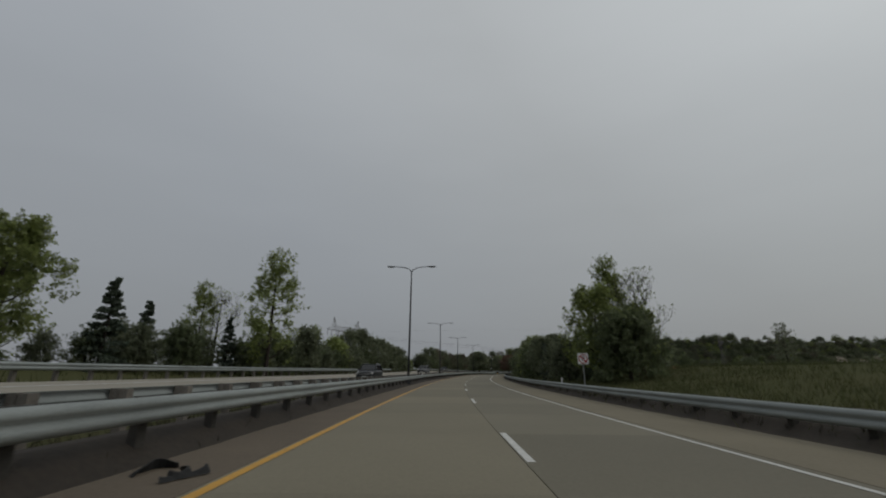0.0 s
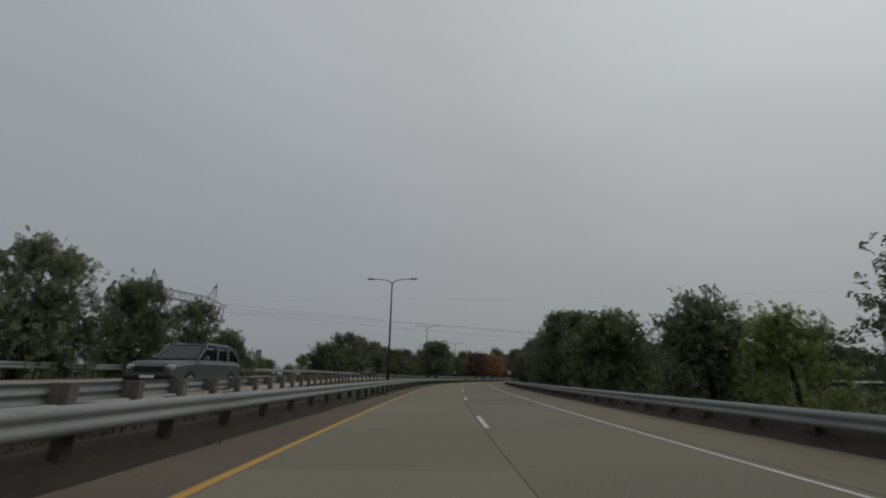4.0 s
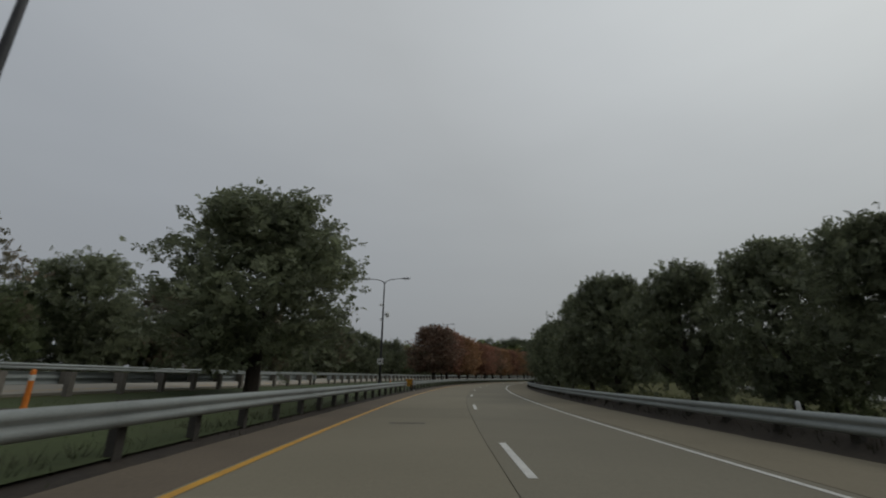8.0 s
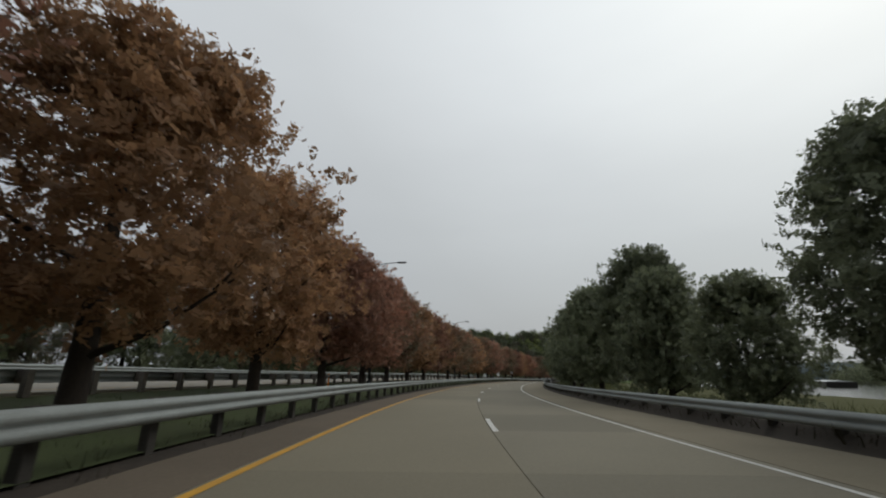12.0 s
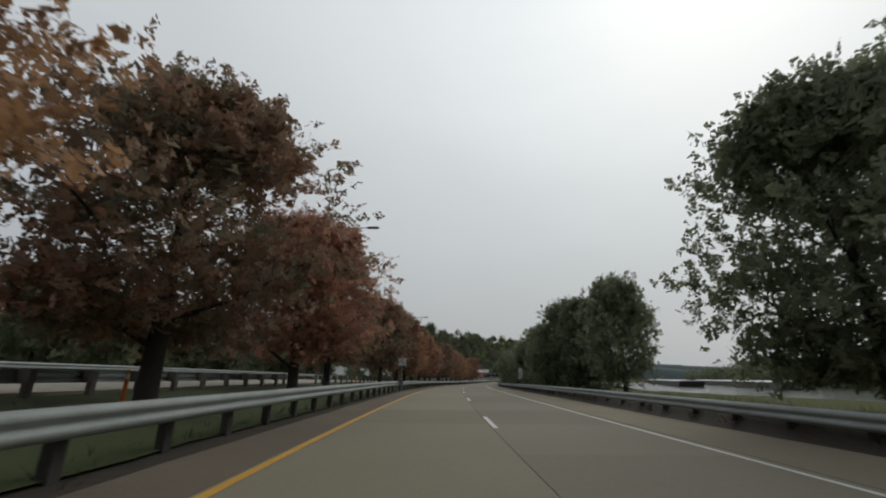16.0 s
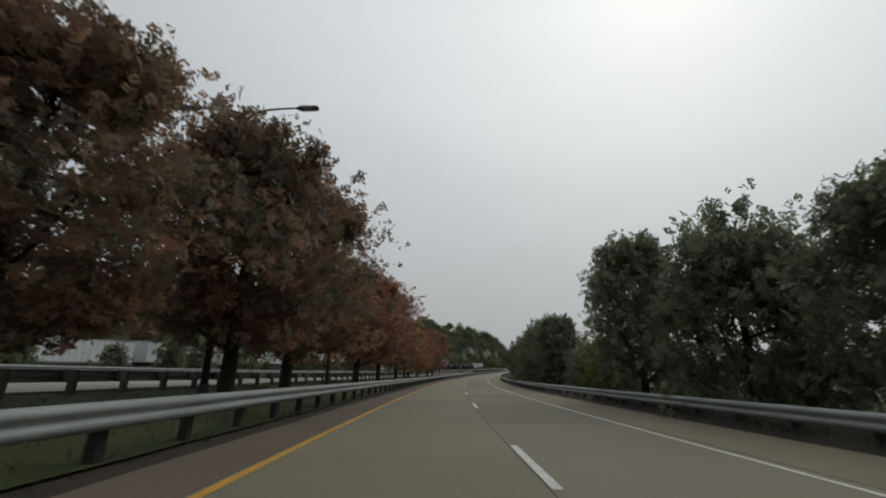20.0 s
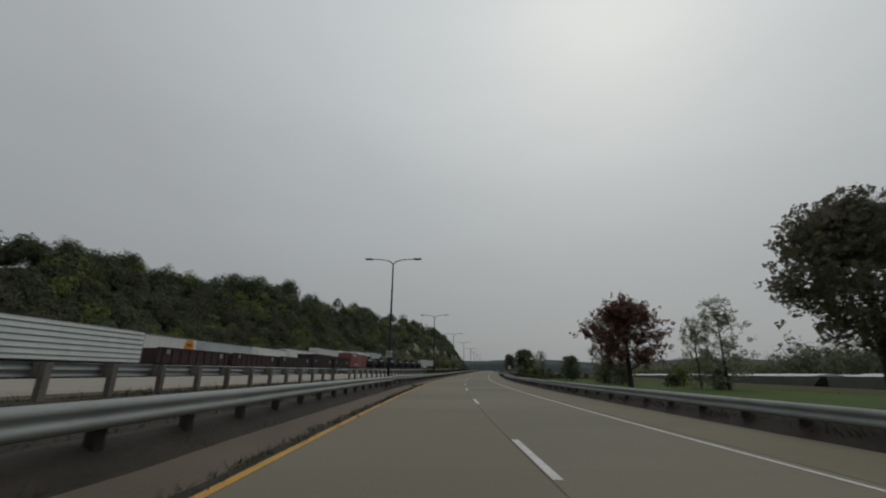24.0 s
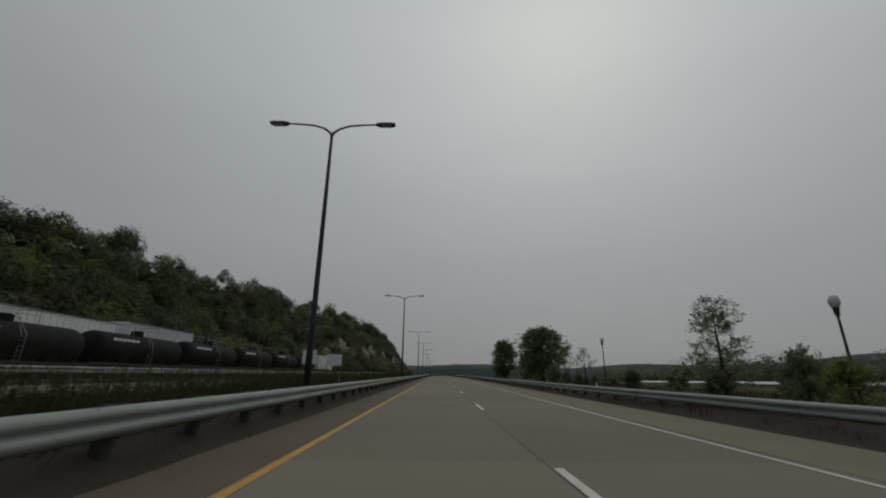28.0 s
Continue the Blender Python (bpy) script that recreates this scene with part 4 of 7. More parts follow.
# median row
MEDIAN = [("green0", 177.6, -5.2, 9.1, 1.3), ("russet0", 233.0, -5.7, 9.3, 1.14), ("red0", 243, -5.8, 9.6, 0.9), ("orange1", 250, -5.0, 9.2, 0.95), ("orange0", 258, -5.2, 9.2, 0.9), ("red1", 265.5, -5.2, 9.0, 0.9),
          ("red0", 273.5, -5.2, 9.0, 0.9), ("mixed2", 281, -5.3, 9.0, 0.9), ("orange1", 289, -5.3, 9.0, 0.9), ("red1", 297, -5.3, 9.0, 0.9), ("sparse_orange0", 305, -5.2, 9.6, 0.9), ("mixed0", 313.3, -5.6, 9.3, 0.9),
          ("mixed1", 321, -5.3, 9.0, 0.9), ("orange0", 329, -5.3, 8.6, 0.9), ("mixed2", 338, -5.2, 9.3, 1.0), ("red0", 348.5, -5.2, 9.2, 1.0), ("mixed2", 357, -6.0, 9.8, 0.86), ("mixed0", 375.5, -5.6, 9.6, 1.0), ("red0", 384, -5.2, 9.3, 0.95),
          ("orange0", 391, -5.2, 8.0, 0.85), ("sparse_orange0", 401.5, -5.6, 9.8, 0.95), ("red1", 409, -5.4, 9.4, 0.95), ("mixed1", 418.5, -5.6, 8.2, 0.9), ("mixed2", 425.5, -5.6, 8.0, 0.9), ("mixed0", 432, -4.4, 9.6, 0.9), ("mixed2", 439, -5.2, 10.2, 0.95),
          ("sparse_orange0", 446.5, -5.4, 9.2, 0.9), ("red1", 454.5, -5.4, 10.0, 0.98), ("red0", 463, -5.2, 9.6, 0.9), ("mixed1", 473, -5.0, 8.2, 0.85), ("orange1", 483, -4.9, 8.0, 0.85), ("red1", 492, -4.8, 7.8, 0.85), ("mixed2", 503, -4.6, 8.4, 0.85), ("red0", 512.5, -4.9, 9.8, 0.9)]
for kind, s, u, top, wide in MEDIAN:
    grow = 1.0 if s < 200 else 1.06
    plant(kind, s, u, top * grow, wide * (1.0 if s < 200 or 365 < s < 376 else 1.12), group="maples in the median")

# right-hand side: kind, s, u, top, width
RIGHT = [("poplar0", 46, 19.5, 13.8, 0.9), ("light1", 41.5, 16.4, 9.8, 1.0), ("bush0", 38, 18, 7.0, 1.0), ("light1", 43, 21, 8.2, 0.9), ("bare0", 42.6, 21.0, 12.6, 0.8), ("bare1", 46, 19.8, 12.6, 0.8), ("bush2", 50, 15.5, 5.0, 0.9), ("spruce0", 49, 18, 6.4, 0.9), ("spruce1", 53, 17.5, 6.0, 0.9),
         ("bush1", 58, 17, 5.6, 1.1), ("green1", 66, 15, 6.6, 1.0), ("bush0", 73, 15, 6.6, 1.0), ("bare1", 76, 15.6, 8.2, 1.0), ("light1", 78.5, 14.8, 7.6, 1.0), ("green2", 72, 18, 7.4, 1.0), ("spruce0", 62, 14.8, 5.3, 0.8), ("light1", 84, 14, 4.9, 0.9), ("bare0", 84, 14.6, 6.4, 1.0), ("bush2", 90, 14.5, 4.9, 0.9),
         ("light0", 95, 14, 3.6, 1.0), ("bush1", 103, 16, 5.5, 1.0), ("bush0", 112, 14.6, 6.0, 1.0), ("green0", 120.5, 14.8, 7.0, 0.9), ("green1", 125.5, 14.4, 7.9, 0.95), ("green2", 132, 14.4, 6.2, 0.9), ("bush1", 138.5, 14.6, 6.7, 0.8), ("green0", 147.5, 14.6, 6.9, 0.85), ("light1", 153, 17, 3.9, 0.9), ("bush2", 156, 19, 4.3, 0.9),
         ("light1", 160, 18, 5.6, 0.8), ("light0", 165, 17, 5.6, 0.8), ("bare1", 157, 17, 4.6, 1.0), ("green1", 171, 14.6, 5.7, 0.95), ("bush0", 168, 19, 5.6, 1.0), ("green2", 175, 14.6, 6.2, 0.9), ("green0", 180, 13.8, 6.6, 0.9), ("green1", 188, 13.2, 7.9, 1.0), ("green2", 196, 13.6, 8.0, 0.95), ("green0", 205.5, 13.8, 6.0, 0.9), ("green1", 213, 13.4, 7.8, 0.9),
         ("green2", 221.5, 13.4, 8.3, 0.85), ("green0", 230, 13.4, 7.0, 0.95), ("green1", 236.5, 13.4, 8.2, 0.85), ("green2", 244, 13.2, 9.0, 0.9), ("green1", 250.6, 13.8, 7.9, 0.85), ("green0", 257.5, 13.6, 5.1, 1.0), ("green2", 264, 13.4, 6.9, 0.85), ("green0", 267.5, 13.8, 9.0, 0.85), ("green1", 278, 13.4, 8.8, 0.9), ("green2", 288, 13.4, 8.6, 0.9), ("green0", 297, 13.6, 8.2, 0.9), ("green1", 306, 13.8, 6.0, 0.9), ("green2", 314.5, 14.2, 6.8, 0.72),
         ("bush1", 323, 16, 5.4, 0.9), ("green0", 331.5, 13.6, 9.6, 0.95), ("green2", 337, 13.2, 9.6, 0.9), ("green0", 356.0, 14.4, 8.2, 0.76), ("green1", 364.3, 14.4, 8.3, 0.72), ("green2", 368.5, 14, 8.8, 0.85), ("bush2", 378, 14, 6.0, 0.8), ("bush1", 371.5, 13.0, 6.2, 0.8), ("thicket0", 364.5, 14.6, 3.6, 1.0), ("green0", 382.5, 14.2, 8.0, 0.85), ("bush1", 388, 13.8, 7.6, 0.9),
         ("green0", 394, 13.8, 7.2, 0.85), ("bush2", 400, 13.6, 7.4, 0.8), ("bush1", 407, 14, 7.6, 0.85), ("light1", 414, 14, 6.2, 0.9), ("bush0", 421, 13.8, 7.2, 0.85), ("green2", 428, 14.0, 6.6, 0.9), ("bush1", 434, 13.6, 7.8, 0.85), ("green1", 440.5, 12.6, 8.7, 0.85), ("light1", 448.5, 13.6, 4.0, 1.25), ("thicket1", 452, 13.8, 3.6, 1.0), ("bush2", 455.5, 14.2, 3.9, 1.0), ("green1", 461.5, 13.2, 7.2, 0.95), ("bush0", 468, 13.2, 7.6, 0.8), ("green2", 475, 13.4, 7.6, 0.8),
         ("bush1", 483, 13.8, 6.4, 0.8), ("bush2", 492, 13.0, 7.4, 0.7), ("bush0", 500, 14.5, 5.0, 0.8), ("park_dark0", 517, 13.8, 7.4, 0.95), ("park_dark0", 527, 14.2, 6.3, 0.9), ("park_red0", 544.3, 14.4, 6.1, 1.0), ("poplar2", 550, 24, 7.2, 1.1), ("poplar2", 552, 23, 5.8, 1.0), ("poplar2", 563, 20.5, 6.8, 0.95), ("poplar2", 569, 20.5, 7.8, 0.95),
         ("light0", 557, 24, 2.0, 0.9), ("light0", 572, 22, 2.0, 0.9), ("bare1", 600, 30, 4.8, 1.2), ("light0", 607, 30, 3.0, 1.0), ("bare0", 606, 31, 5.6, 1.0), ("green2", 580, 19, 3.6, 0.9), ("poplar2", 645.8, 22.4, 6.8, 1.4), ("green1", 690, 20.4, 9.2, 1.2), ("green0", 697, 14.9, 7.4, 0.85), ("bare1", 672, 21.6, 5.2, 0.9), ("bush1", 712, 24, 6.5, 1.0), ("light0", 632, 18, 2.0, 1.0), ("bush0", 626, 19, 2.2, 0.9), ("bush2", 640, 24, 2.0, 0.9), ("bush1", 655, 20, 1.8, 0.9), ("bare0", 682, 22, 6.0, 0.8), ("green2", 730, 26, 6.0, 1.0), ("bush2", 760, 24, 5.0, 1.0)]
# undergrowth below the trees
RIGHT += [("thicket%d" % (i % 2), 366 + 5.6 * i, 15.6 + 0.8 * math.sin(i * 1.9), 2.6 + 0.8 * math.sin(i * 2.3), 1.0) for i in range(24)]
RIGHT += [("thicket%d" % (i % 2), 100 + 5.8 * i, 16.2 + 0.8 * math.sin(i * 1.7), 2.0 + 0.7 * math.sin(i * 2.1), 1.0) for i in range(15)]
# bushes and a lone tree on the open field
RIGHT += [("thicket0", 57, 28, 5.2, 1.0), ("thicket1", 49, 28.0, 3.4, 1.0), ("thicket0", 45, 29, 2.8, 1.2), ("thicket1", 40, 29, 2.5, 1.2), ("thicket0", 62, 42, 3.6, 1.2), ("poplar2", 58.5, 45, 7.8, 0.95), ("thicket1", 70, 60, 2.8, 1.6)]
# shrubs along the river bank
RIGHT += [("thicket%d" % (i % 2), 578 + 5.3 * i + 1.6 * math.sin(i * 2.7), 24.5 + 3.0 * math.sin(i * 1.3), 0.6 + 0.7 * abs(math.sin(i * 0.9)), 1.2) for i in range(24)]
RIGHT += [("thicket0", 563.5, 20.8, 2.4, 0.9), ("thicket1", 569, 21, 2.6, 0.9), ("thicket0", 551, 24, 1.7, 1.0), ("thicket1", 557, 23, 1.3, 1.1), ("thicket0", 576, 22, 1.9, 1.1)]
RIGHT += [("thicket0", 636.5, 20.2, 2.7, 0.75), ("thicket1", 639, 22, 2.2, 0.9), ("thicket0", 646, 22.4, 1.9, 1.0), ("thicket1", 590, 16.5, 1.3, 0.7), ("bare1", 592, 20.6, 4.3, 0.9), ("bare0", 588, 21, 3.4, 1.2), ("thicket0", 676, 18.5, 2.6, 0.9), ("thicket1", 665, 17, 1.6, 0.9)]
for row in RIGHT:
    plant(*row)

# beyond the opposite roadway
LEFT = [("light1", 27.5, -29, 12.2, 1.0), ("wood1", 23, -31, 11.0, 0.8), ("poplar1", 34, -36, 12.0, 1.0), ("spruce0", 31, -23.5, 8.2, 0.9), ("spruce1", 36, -24.5, 7.2, 0.9), ("poplar0", 41.5, -23.2, 10.2, 0.9), ("bare0", 45, -23.6, 11, 0.9), ("spruce0", 44, -21.5, 6.8, 0.8), ("poplar1", 44, -17.0, 14.3, 1.05), ("spruce1", 51, -20, 6.4, 0.8),
        ("bush0", 50, -18.5, 5.2, 1.0), ("bush1", 45, -19, 4.6, 1.0), ("bush2", 58.7, -19, 7.4, 0.8), ("light0", 71, -19.4, 7.0, 1.0), ("poplar0", 66, -22, 7.6, 1.0), ("poplar1", 69.2, -22, 8.6, 1.0), ("light0", 75, -20.2, 7.0, 1.0), ("bush1", 65, -18.6, 5.0, 1.0), ("wood0", 83.5, -19, 9.6, 0.8), ("wood1", 79, -19.5, 9.0, 0.7), ("wood0", 89, -18.6, 8.6, 0.85),
        ("wood0", 94.5, -18, 8.4, 0.85), ("wood1", 101.3, -18, 8.0, 0.85), ("wood0", 108, -18, 7.5, 0.85), ("wood1", 114.8, -18.2, 7.2, 0.85), ("bush0", 121, -19, 5.4, 0.8), ("light0", 163, -30, 5.4, 0.9), ("light0", 155, -34, 4.6, 1.0), ("bush1", 140, -46, 4.0, 1.1), ("bush2", 128, -42, 3.6, 1.1), ("bush0", 150, -60, 5.0, 1.2), ("bush1", 176, -70, 6.0, 1.2), ("bush2", 120, -70, 4.6, 1.3),
        ("wood0", 165.5, -25.2, 7.7, 0.95), ("wood1", 173, -25.2, 10.9, 1.0), ("wood2", 180, -25.2, 10.8, 0.95), ("wood0", 189.5, -25, 10.4, 1.05), ("wood2", 197, -24.2, 9.6, 1.0), ("wood0", 205.5, -24, 9.6, 1.05), ("wood2", 212, -24, 10.0, 1.0), ("wood1", 220, -24, 8.6, 1.05), ("wood2", 229, -24, 11.0, 1.05), ("wood0", 236, -24.5, 10.6, 1.05), ("wood1", 242, -22.8, 9.9, 1.0)]
LEFT += [("wood%d" % (i % 3), 249 + 8.2 * i, -23.5 - 0.12 * i, 9.2 + 0.9 * math.sin(i * 2.1), 0.95) for i in range(20)]
LEFT += [("thicket%d" % (i % 2), 245 + 16 * i, -22.2, 4.6, 0.9) for i in range(11)]
LEFT += [("thicket%d" % (i % 2), 249 + 8.2 * i, -26.4 - 0.8 * math.sin(i * 1.7), 6.4 + 0.8 * math.sin(i * 2.4), 1.1) for i in range(20)]
# shrubs before the standing train and trees behind it
LEFT += [("thicket%d" % (i % 2), 418 + 5.1 * i + 1.5 * math.sin(i * 2.2), -21.8 - 0.9 * math.sin(i * 1.4), 4.0 + 1.1 * math.sin(i * 2.7), 0.8) for i in range(18)]
LEFT += [("wood%d" % (i % 3), 414 + 8.4 * i, -46.5 - 1.5 * math.sin(i * 1.1), 9.4 + 1.2 * math.sin(i * 2.1), 1.0) for i in range(11)]
# low scrub beyond the field under the power line
LEFT += [("thicket%d" % (i % 2), 146 + 5.2 * i, -43 - 3.0 * math.sin(i * 1.3), 4.4 + 0.8 * math.sin(i * 2.3), 1.2) for i in range(9)]
# shrubs below the spruces and poplars
LEFT += [("thicket0", 28.5, -25.5, 3.9, 0.9), ("thicket1", 31, -24.6, 4.4, 0.9), ("thicket0", 34.5, -25.5, 5.4, 0.9), ("thicket1", 40, -24, 5.6, 0.9)]
LEFT += [("thicket%d" % (i % 2), 33.5 + 4.0 * i, -22.6 + 0.45 * i + 0.6 * math.sin(i * 2.2), 5.0 + 0.6 * math.sin(i * 1.9), 0.9) for i in range(11)]
LEFT += [("thicket%d" % (i % 2), 36 + 8 * i, -46 - 2 * math.sin(i * 1.6), 3.2 + 0.5 * math.sin(i * 2.3), 1.3) for i in range(6)]
# undergrowth that closes the wood's edge
LEFT += [("thicket%d" % (i % 2), 78 + 6.1 * i, -17.8 - 0.3 * (i % 2), 5.2 + 0.7 * math.sin(i * 1.7), 1.0) for i in range(8)]
LEFT += [("thicket%d" % (i % 2), 164 + 6.4 * i, -23.4 - 0.5 * (i % 2), 6.2 + 0.8 * math.sin(i * 1.9), 1.0) for i in range(13)]
LEFT += [("thicket%d" % (i % 2), 167 + 7.3 * i, -27.5 - 0.6 * (i % 2), 8.0 + 0.7 * math.sin(i * 2.6), 1.15) for i in range(12)]
for row in LEFT:
    plant(*row)


# ---------------------------------------------------------------- wooded bluff beyond the tracks
RIDGE_U = [(430, -230), (560, -195), (700, -165), (780, -134), (890, -112), (980, -96), (1100, -78), (1250, -68), (1420, -70)]
ROCKS = ((880, 0.30, 26, 12), (925, 0.45, 30, 14), (965, 0.40, 34, 15), (1010, 0.50, 30, 16), (1060, 0.45, 30, 18), (1110, 0.40, 36, 16), (1160, 0.45, 30, 14))
RIDGE_Z = [(430, 15), (520, 28), (600, 35), (700, 41), (800, 45), (1000, 49), (1180, 46), (1280, 36), (1400, 10)]


def bluff_at(s, f):
    """f runs from the foot (0) over the brow (1) to the back (1.6)."""
    top, u = along(RIDGE_Z, s), along(RIDGE_U, s)
    foot = u + min(58, -u - 42)
    n = 5 * noise.noise(Vector((s * 0.02, f * 2, 1)))
    if f <= 1:
        return road_at(s, foot + (u - foot) * f, 1.5 + (top - 1.5) * (f ** 1.25) + n * f)
    return road_at(s, u - 90 * (f - 1), top + 6 * (f - 1) + n)


def lay_bluff():
    fs = [0, 0.1, 0.22, 0.34, 0.46, 0.58, 0.7, 0.82, 0.92, 1.0, 1.2, 1.6]
    ss = list(range(430, 1401, 10))
    v = [bluff_at(s, f) for s in ss for f in fs]
    n = len(fs)
    faces = [(i * n + k, i * n + k + 1, (i + 1) * n + k + 1, (i + 1) * n + k) for i in range(len(ss) - 1) for k in range(n - 1)]
    hill = tagged(new("ground_bluff", mesh_of("ground_bluff", v, faces, "bluff", True)), "steep wooded bluff beside the railway", "hillside", kind="structure")
    # the wood on it: many crowns
    rng = np.random.default_rng(8)
    kinds = {"leaf_dark": [], "leaf_green": [], "leaf_light": [], "leaf_olive": []}
    for i in range(1560):
        s = 430 + 960 * rng.random() ** 1.1 if i < 1200 else 545 + 230 * rng.random()
        f = rng.random() * 1.08
        if any(abs(s - q[0]) < q[2] * 0.6 and q[1] - 0.20 < f < q[1] + 0.14 for q in ROCKS):
            continue
        r = 3.6 + 3.6 * rng.random()
        tall = 1.0 + 0.25 * rng.random()
        if i % 13 == 0:
            # lone crowns standing up along the brow
            f, r, tall = 0.97 + 0.06 * rng.random(), 4.0 + 2.6 * rng.random(), 1.15 + 0.35 * rng.random()
        p = bluff_at(s, f) + Vector((0, 0, 0.55 * r if i % 13 == 0 else 0.0))
        near = s < 820
        # a dense heart and a skin of leaf sprays
        for n_leaf, reach, size in ((30, 0.72, 1.9), (230 if near else 80, 1.0, 0.8 if near else 1.3)):
            d = rng.normal(size=(n_leaf, 3))
            d /= np.linalg.norm(d, axis=1)[:, None]
            d[:, 2] = np.abs(d[:, 2]) * 1.1 - 0.22
            lump = 1 + 0.13 * np.sin(4 * d[:, 0] + i) * np.cos(5 * d[:, 1] + 2 * i) + 0.07 * np.sin(9 * d[:, 2] + 7 * d[:, 0] + i)
            c = np.array(p) + np.array([0, 0, r * 0.55]) + d * np.array([1, 1, tall]) * r * reach * (lump * (0.92 + 0.12 * rng.random(n_leaf)))[:, None]
            a = np.cross(rng.normal(size=(n_leaf, 3)), d + 0.2 * rng.normal(size=(n_leaf, 3)))
            b = np.cross(a, d + 0.2 * rng.normal(size=(n_leaf, 3)))
            a /= np.linalg.norm(a, axis=1)[:, None] + 1e-9
            b /= np.linalg.norm(b, axis=1)[:, None] + 1e-9
            k = size * (0.6 + 0.7 * rng.random(n_leaf))[:, None]
            q = np.stack([c - a * k - b * k * 0.5, c + b * k, c + a * k - b * k * 0.5], 1)
            kinds[("leaf_dark", "leaf_green", "leaf_green", "leaf_olive", "leaf_dark", "leaf_green", "leaf_light")[(i * 5 + i // 7) % 7]].append(q)
    for mat, label in (("leaf_dark", "dense dark green wood covering the bluff"), ("leaf_green", "dense green wood covering the bluff"), ("leaf_light", "lighter yellow-green crowns among the wood on the bluff"), ("leaf_olive", "olive-brown crowns among the wood on the bluff")):
        tagged(new("woods", quads_mesh("woods", np.concatenate(kinds[mat]), mat.replace("leaf", "wood"))), label, "woods", kind="stuff")


lay_bluff()


def rock_face(s, f, w, h, seed):
    """A pale broken cliff standing out of the wood."""
    rng = random.Random(seed)
    b = Build()
    n, m = 9, 6
    base = bluff_at(s, f)
    turn = road_turn(s)
    ahead, right = Vector((-math.sin(turn), math.cos(turn), 0)), Vector((math.cos(turn), math.sin(turn), 0))
    v = []
    for j in range(m):
        for i in range(n):
            edge = 1 - 0.35 * (j / (m - 1))
            p = base + ahead * (w * edge * (i / (n - 1) - 0.5)) + Vector((0, 0, 0.62 * h * j / (m - 1) * (0.6 + 0.4 * rng.random()) - 2)) + right * (8.0 - 0.10 * h * j / (m - 1) + rng.uniform(-1.3, 1.3))
            v.append(p)
    b.add(v, [(j * n + i, j * n + i + 1, (j + 1) * n + i + 1, (j + 1) * n + i) for j in range(m - 1) for i in range(n - 1)])
    tagged(new("rock_face", b.mesh("rock_face", "rock")), "pale weathered limestone cliff among trees", "cliff", "cliffs on the bluff")


for k, (s, f, w, h) in enumerate(ROCKS):
    rock_face(s, f, w, h, k)

# ---------------------------------------------------------------- railway
NEAR_TRACK, FAR_TRACK, TRACK_Z = -25.5, -37.3, 0.55


def track(u):
    bed = tagged(new("railway_track", strip_mesh("railway_track", u - 2.4, u + 2.4, 410, 900, 6, "ballast", TRACK_Z, TRACK_Z, 0.7)), "railway track on grey stone ballast", "railway track", kind="structure")
    for off in (-0.72, 0.72):
        part("rail", strip_mesh("rail", u + off - 0.035, u + off + 0.035, 410, 900, 6, "rust", TRACK_Z + 0.2, TRACK_Z + 0.2, 0.16), bed)


track(NEAR_TRACK)
track(FAR_TRACK)


def wheel_mesh(r, w, mat, sides=16):
    b = Build()
    b.tube([(-w / 2, 0, 0), (-w * 0.42, 0, 0), (w * 0.42, 0, 0), (w / 2, 0, 0)], [r * 0.86, r, r, r * 0.86], sides)
    return b.mesh("wheel", mat)


RAIL_WHEEL = wheel_mesh(0.45, 0.13, "rust", 14)


def bogie_mesh():
    b = Build()
    for x in (-0.98, 0.98):
        b.box(x - 0.07, x + 0.07, -1.35, 1.35, 0.42, 0.62, 0.03)
        b.box(x - 0.08, x + 0.08, -0.4, 0.4, 0.3, 0.8, 0.03)
    b.box(-0.95, 0.95, -0.22, 0.22, 0.5, 0.85, 0.03)
    return b.mesh("bogie", "wagon_dark")


BOGIE = bogie_mesh()


def bogies(root, length):
    for y in (-length / 2 + 2.0, length / 2 - 2.0):
        bg = part("bogie", BOGIE, root)
        bg.location = (0, y, 0)
        for dy in (-0.9, 0.9):
            for x in (-0.75, 0.75):
                wl_ = part("wheel", RAIL_WHEEL, bg, "rusty steel wheel")
                wl_.location = (x, dy, 0.45)


def wagon_root(name, s, length, u, label):
    return thing(name, road_pose(s + length / 2, u, TRACK_Z + 0.2), label, "railway wagon", "wagons on the tracks")


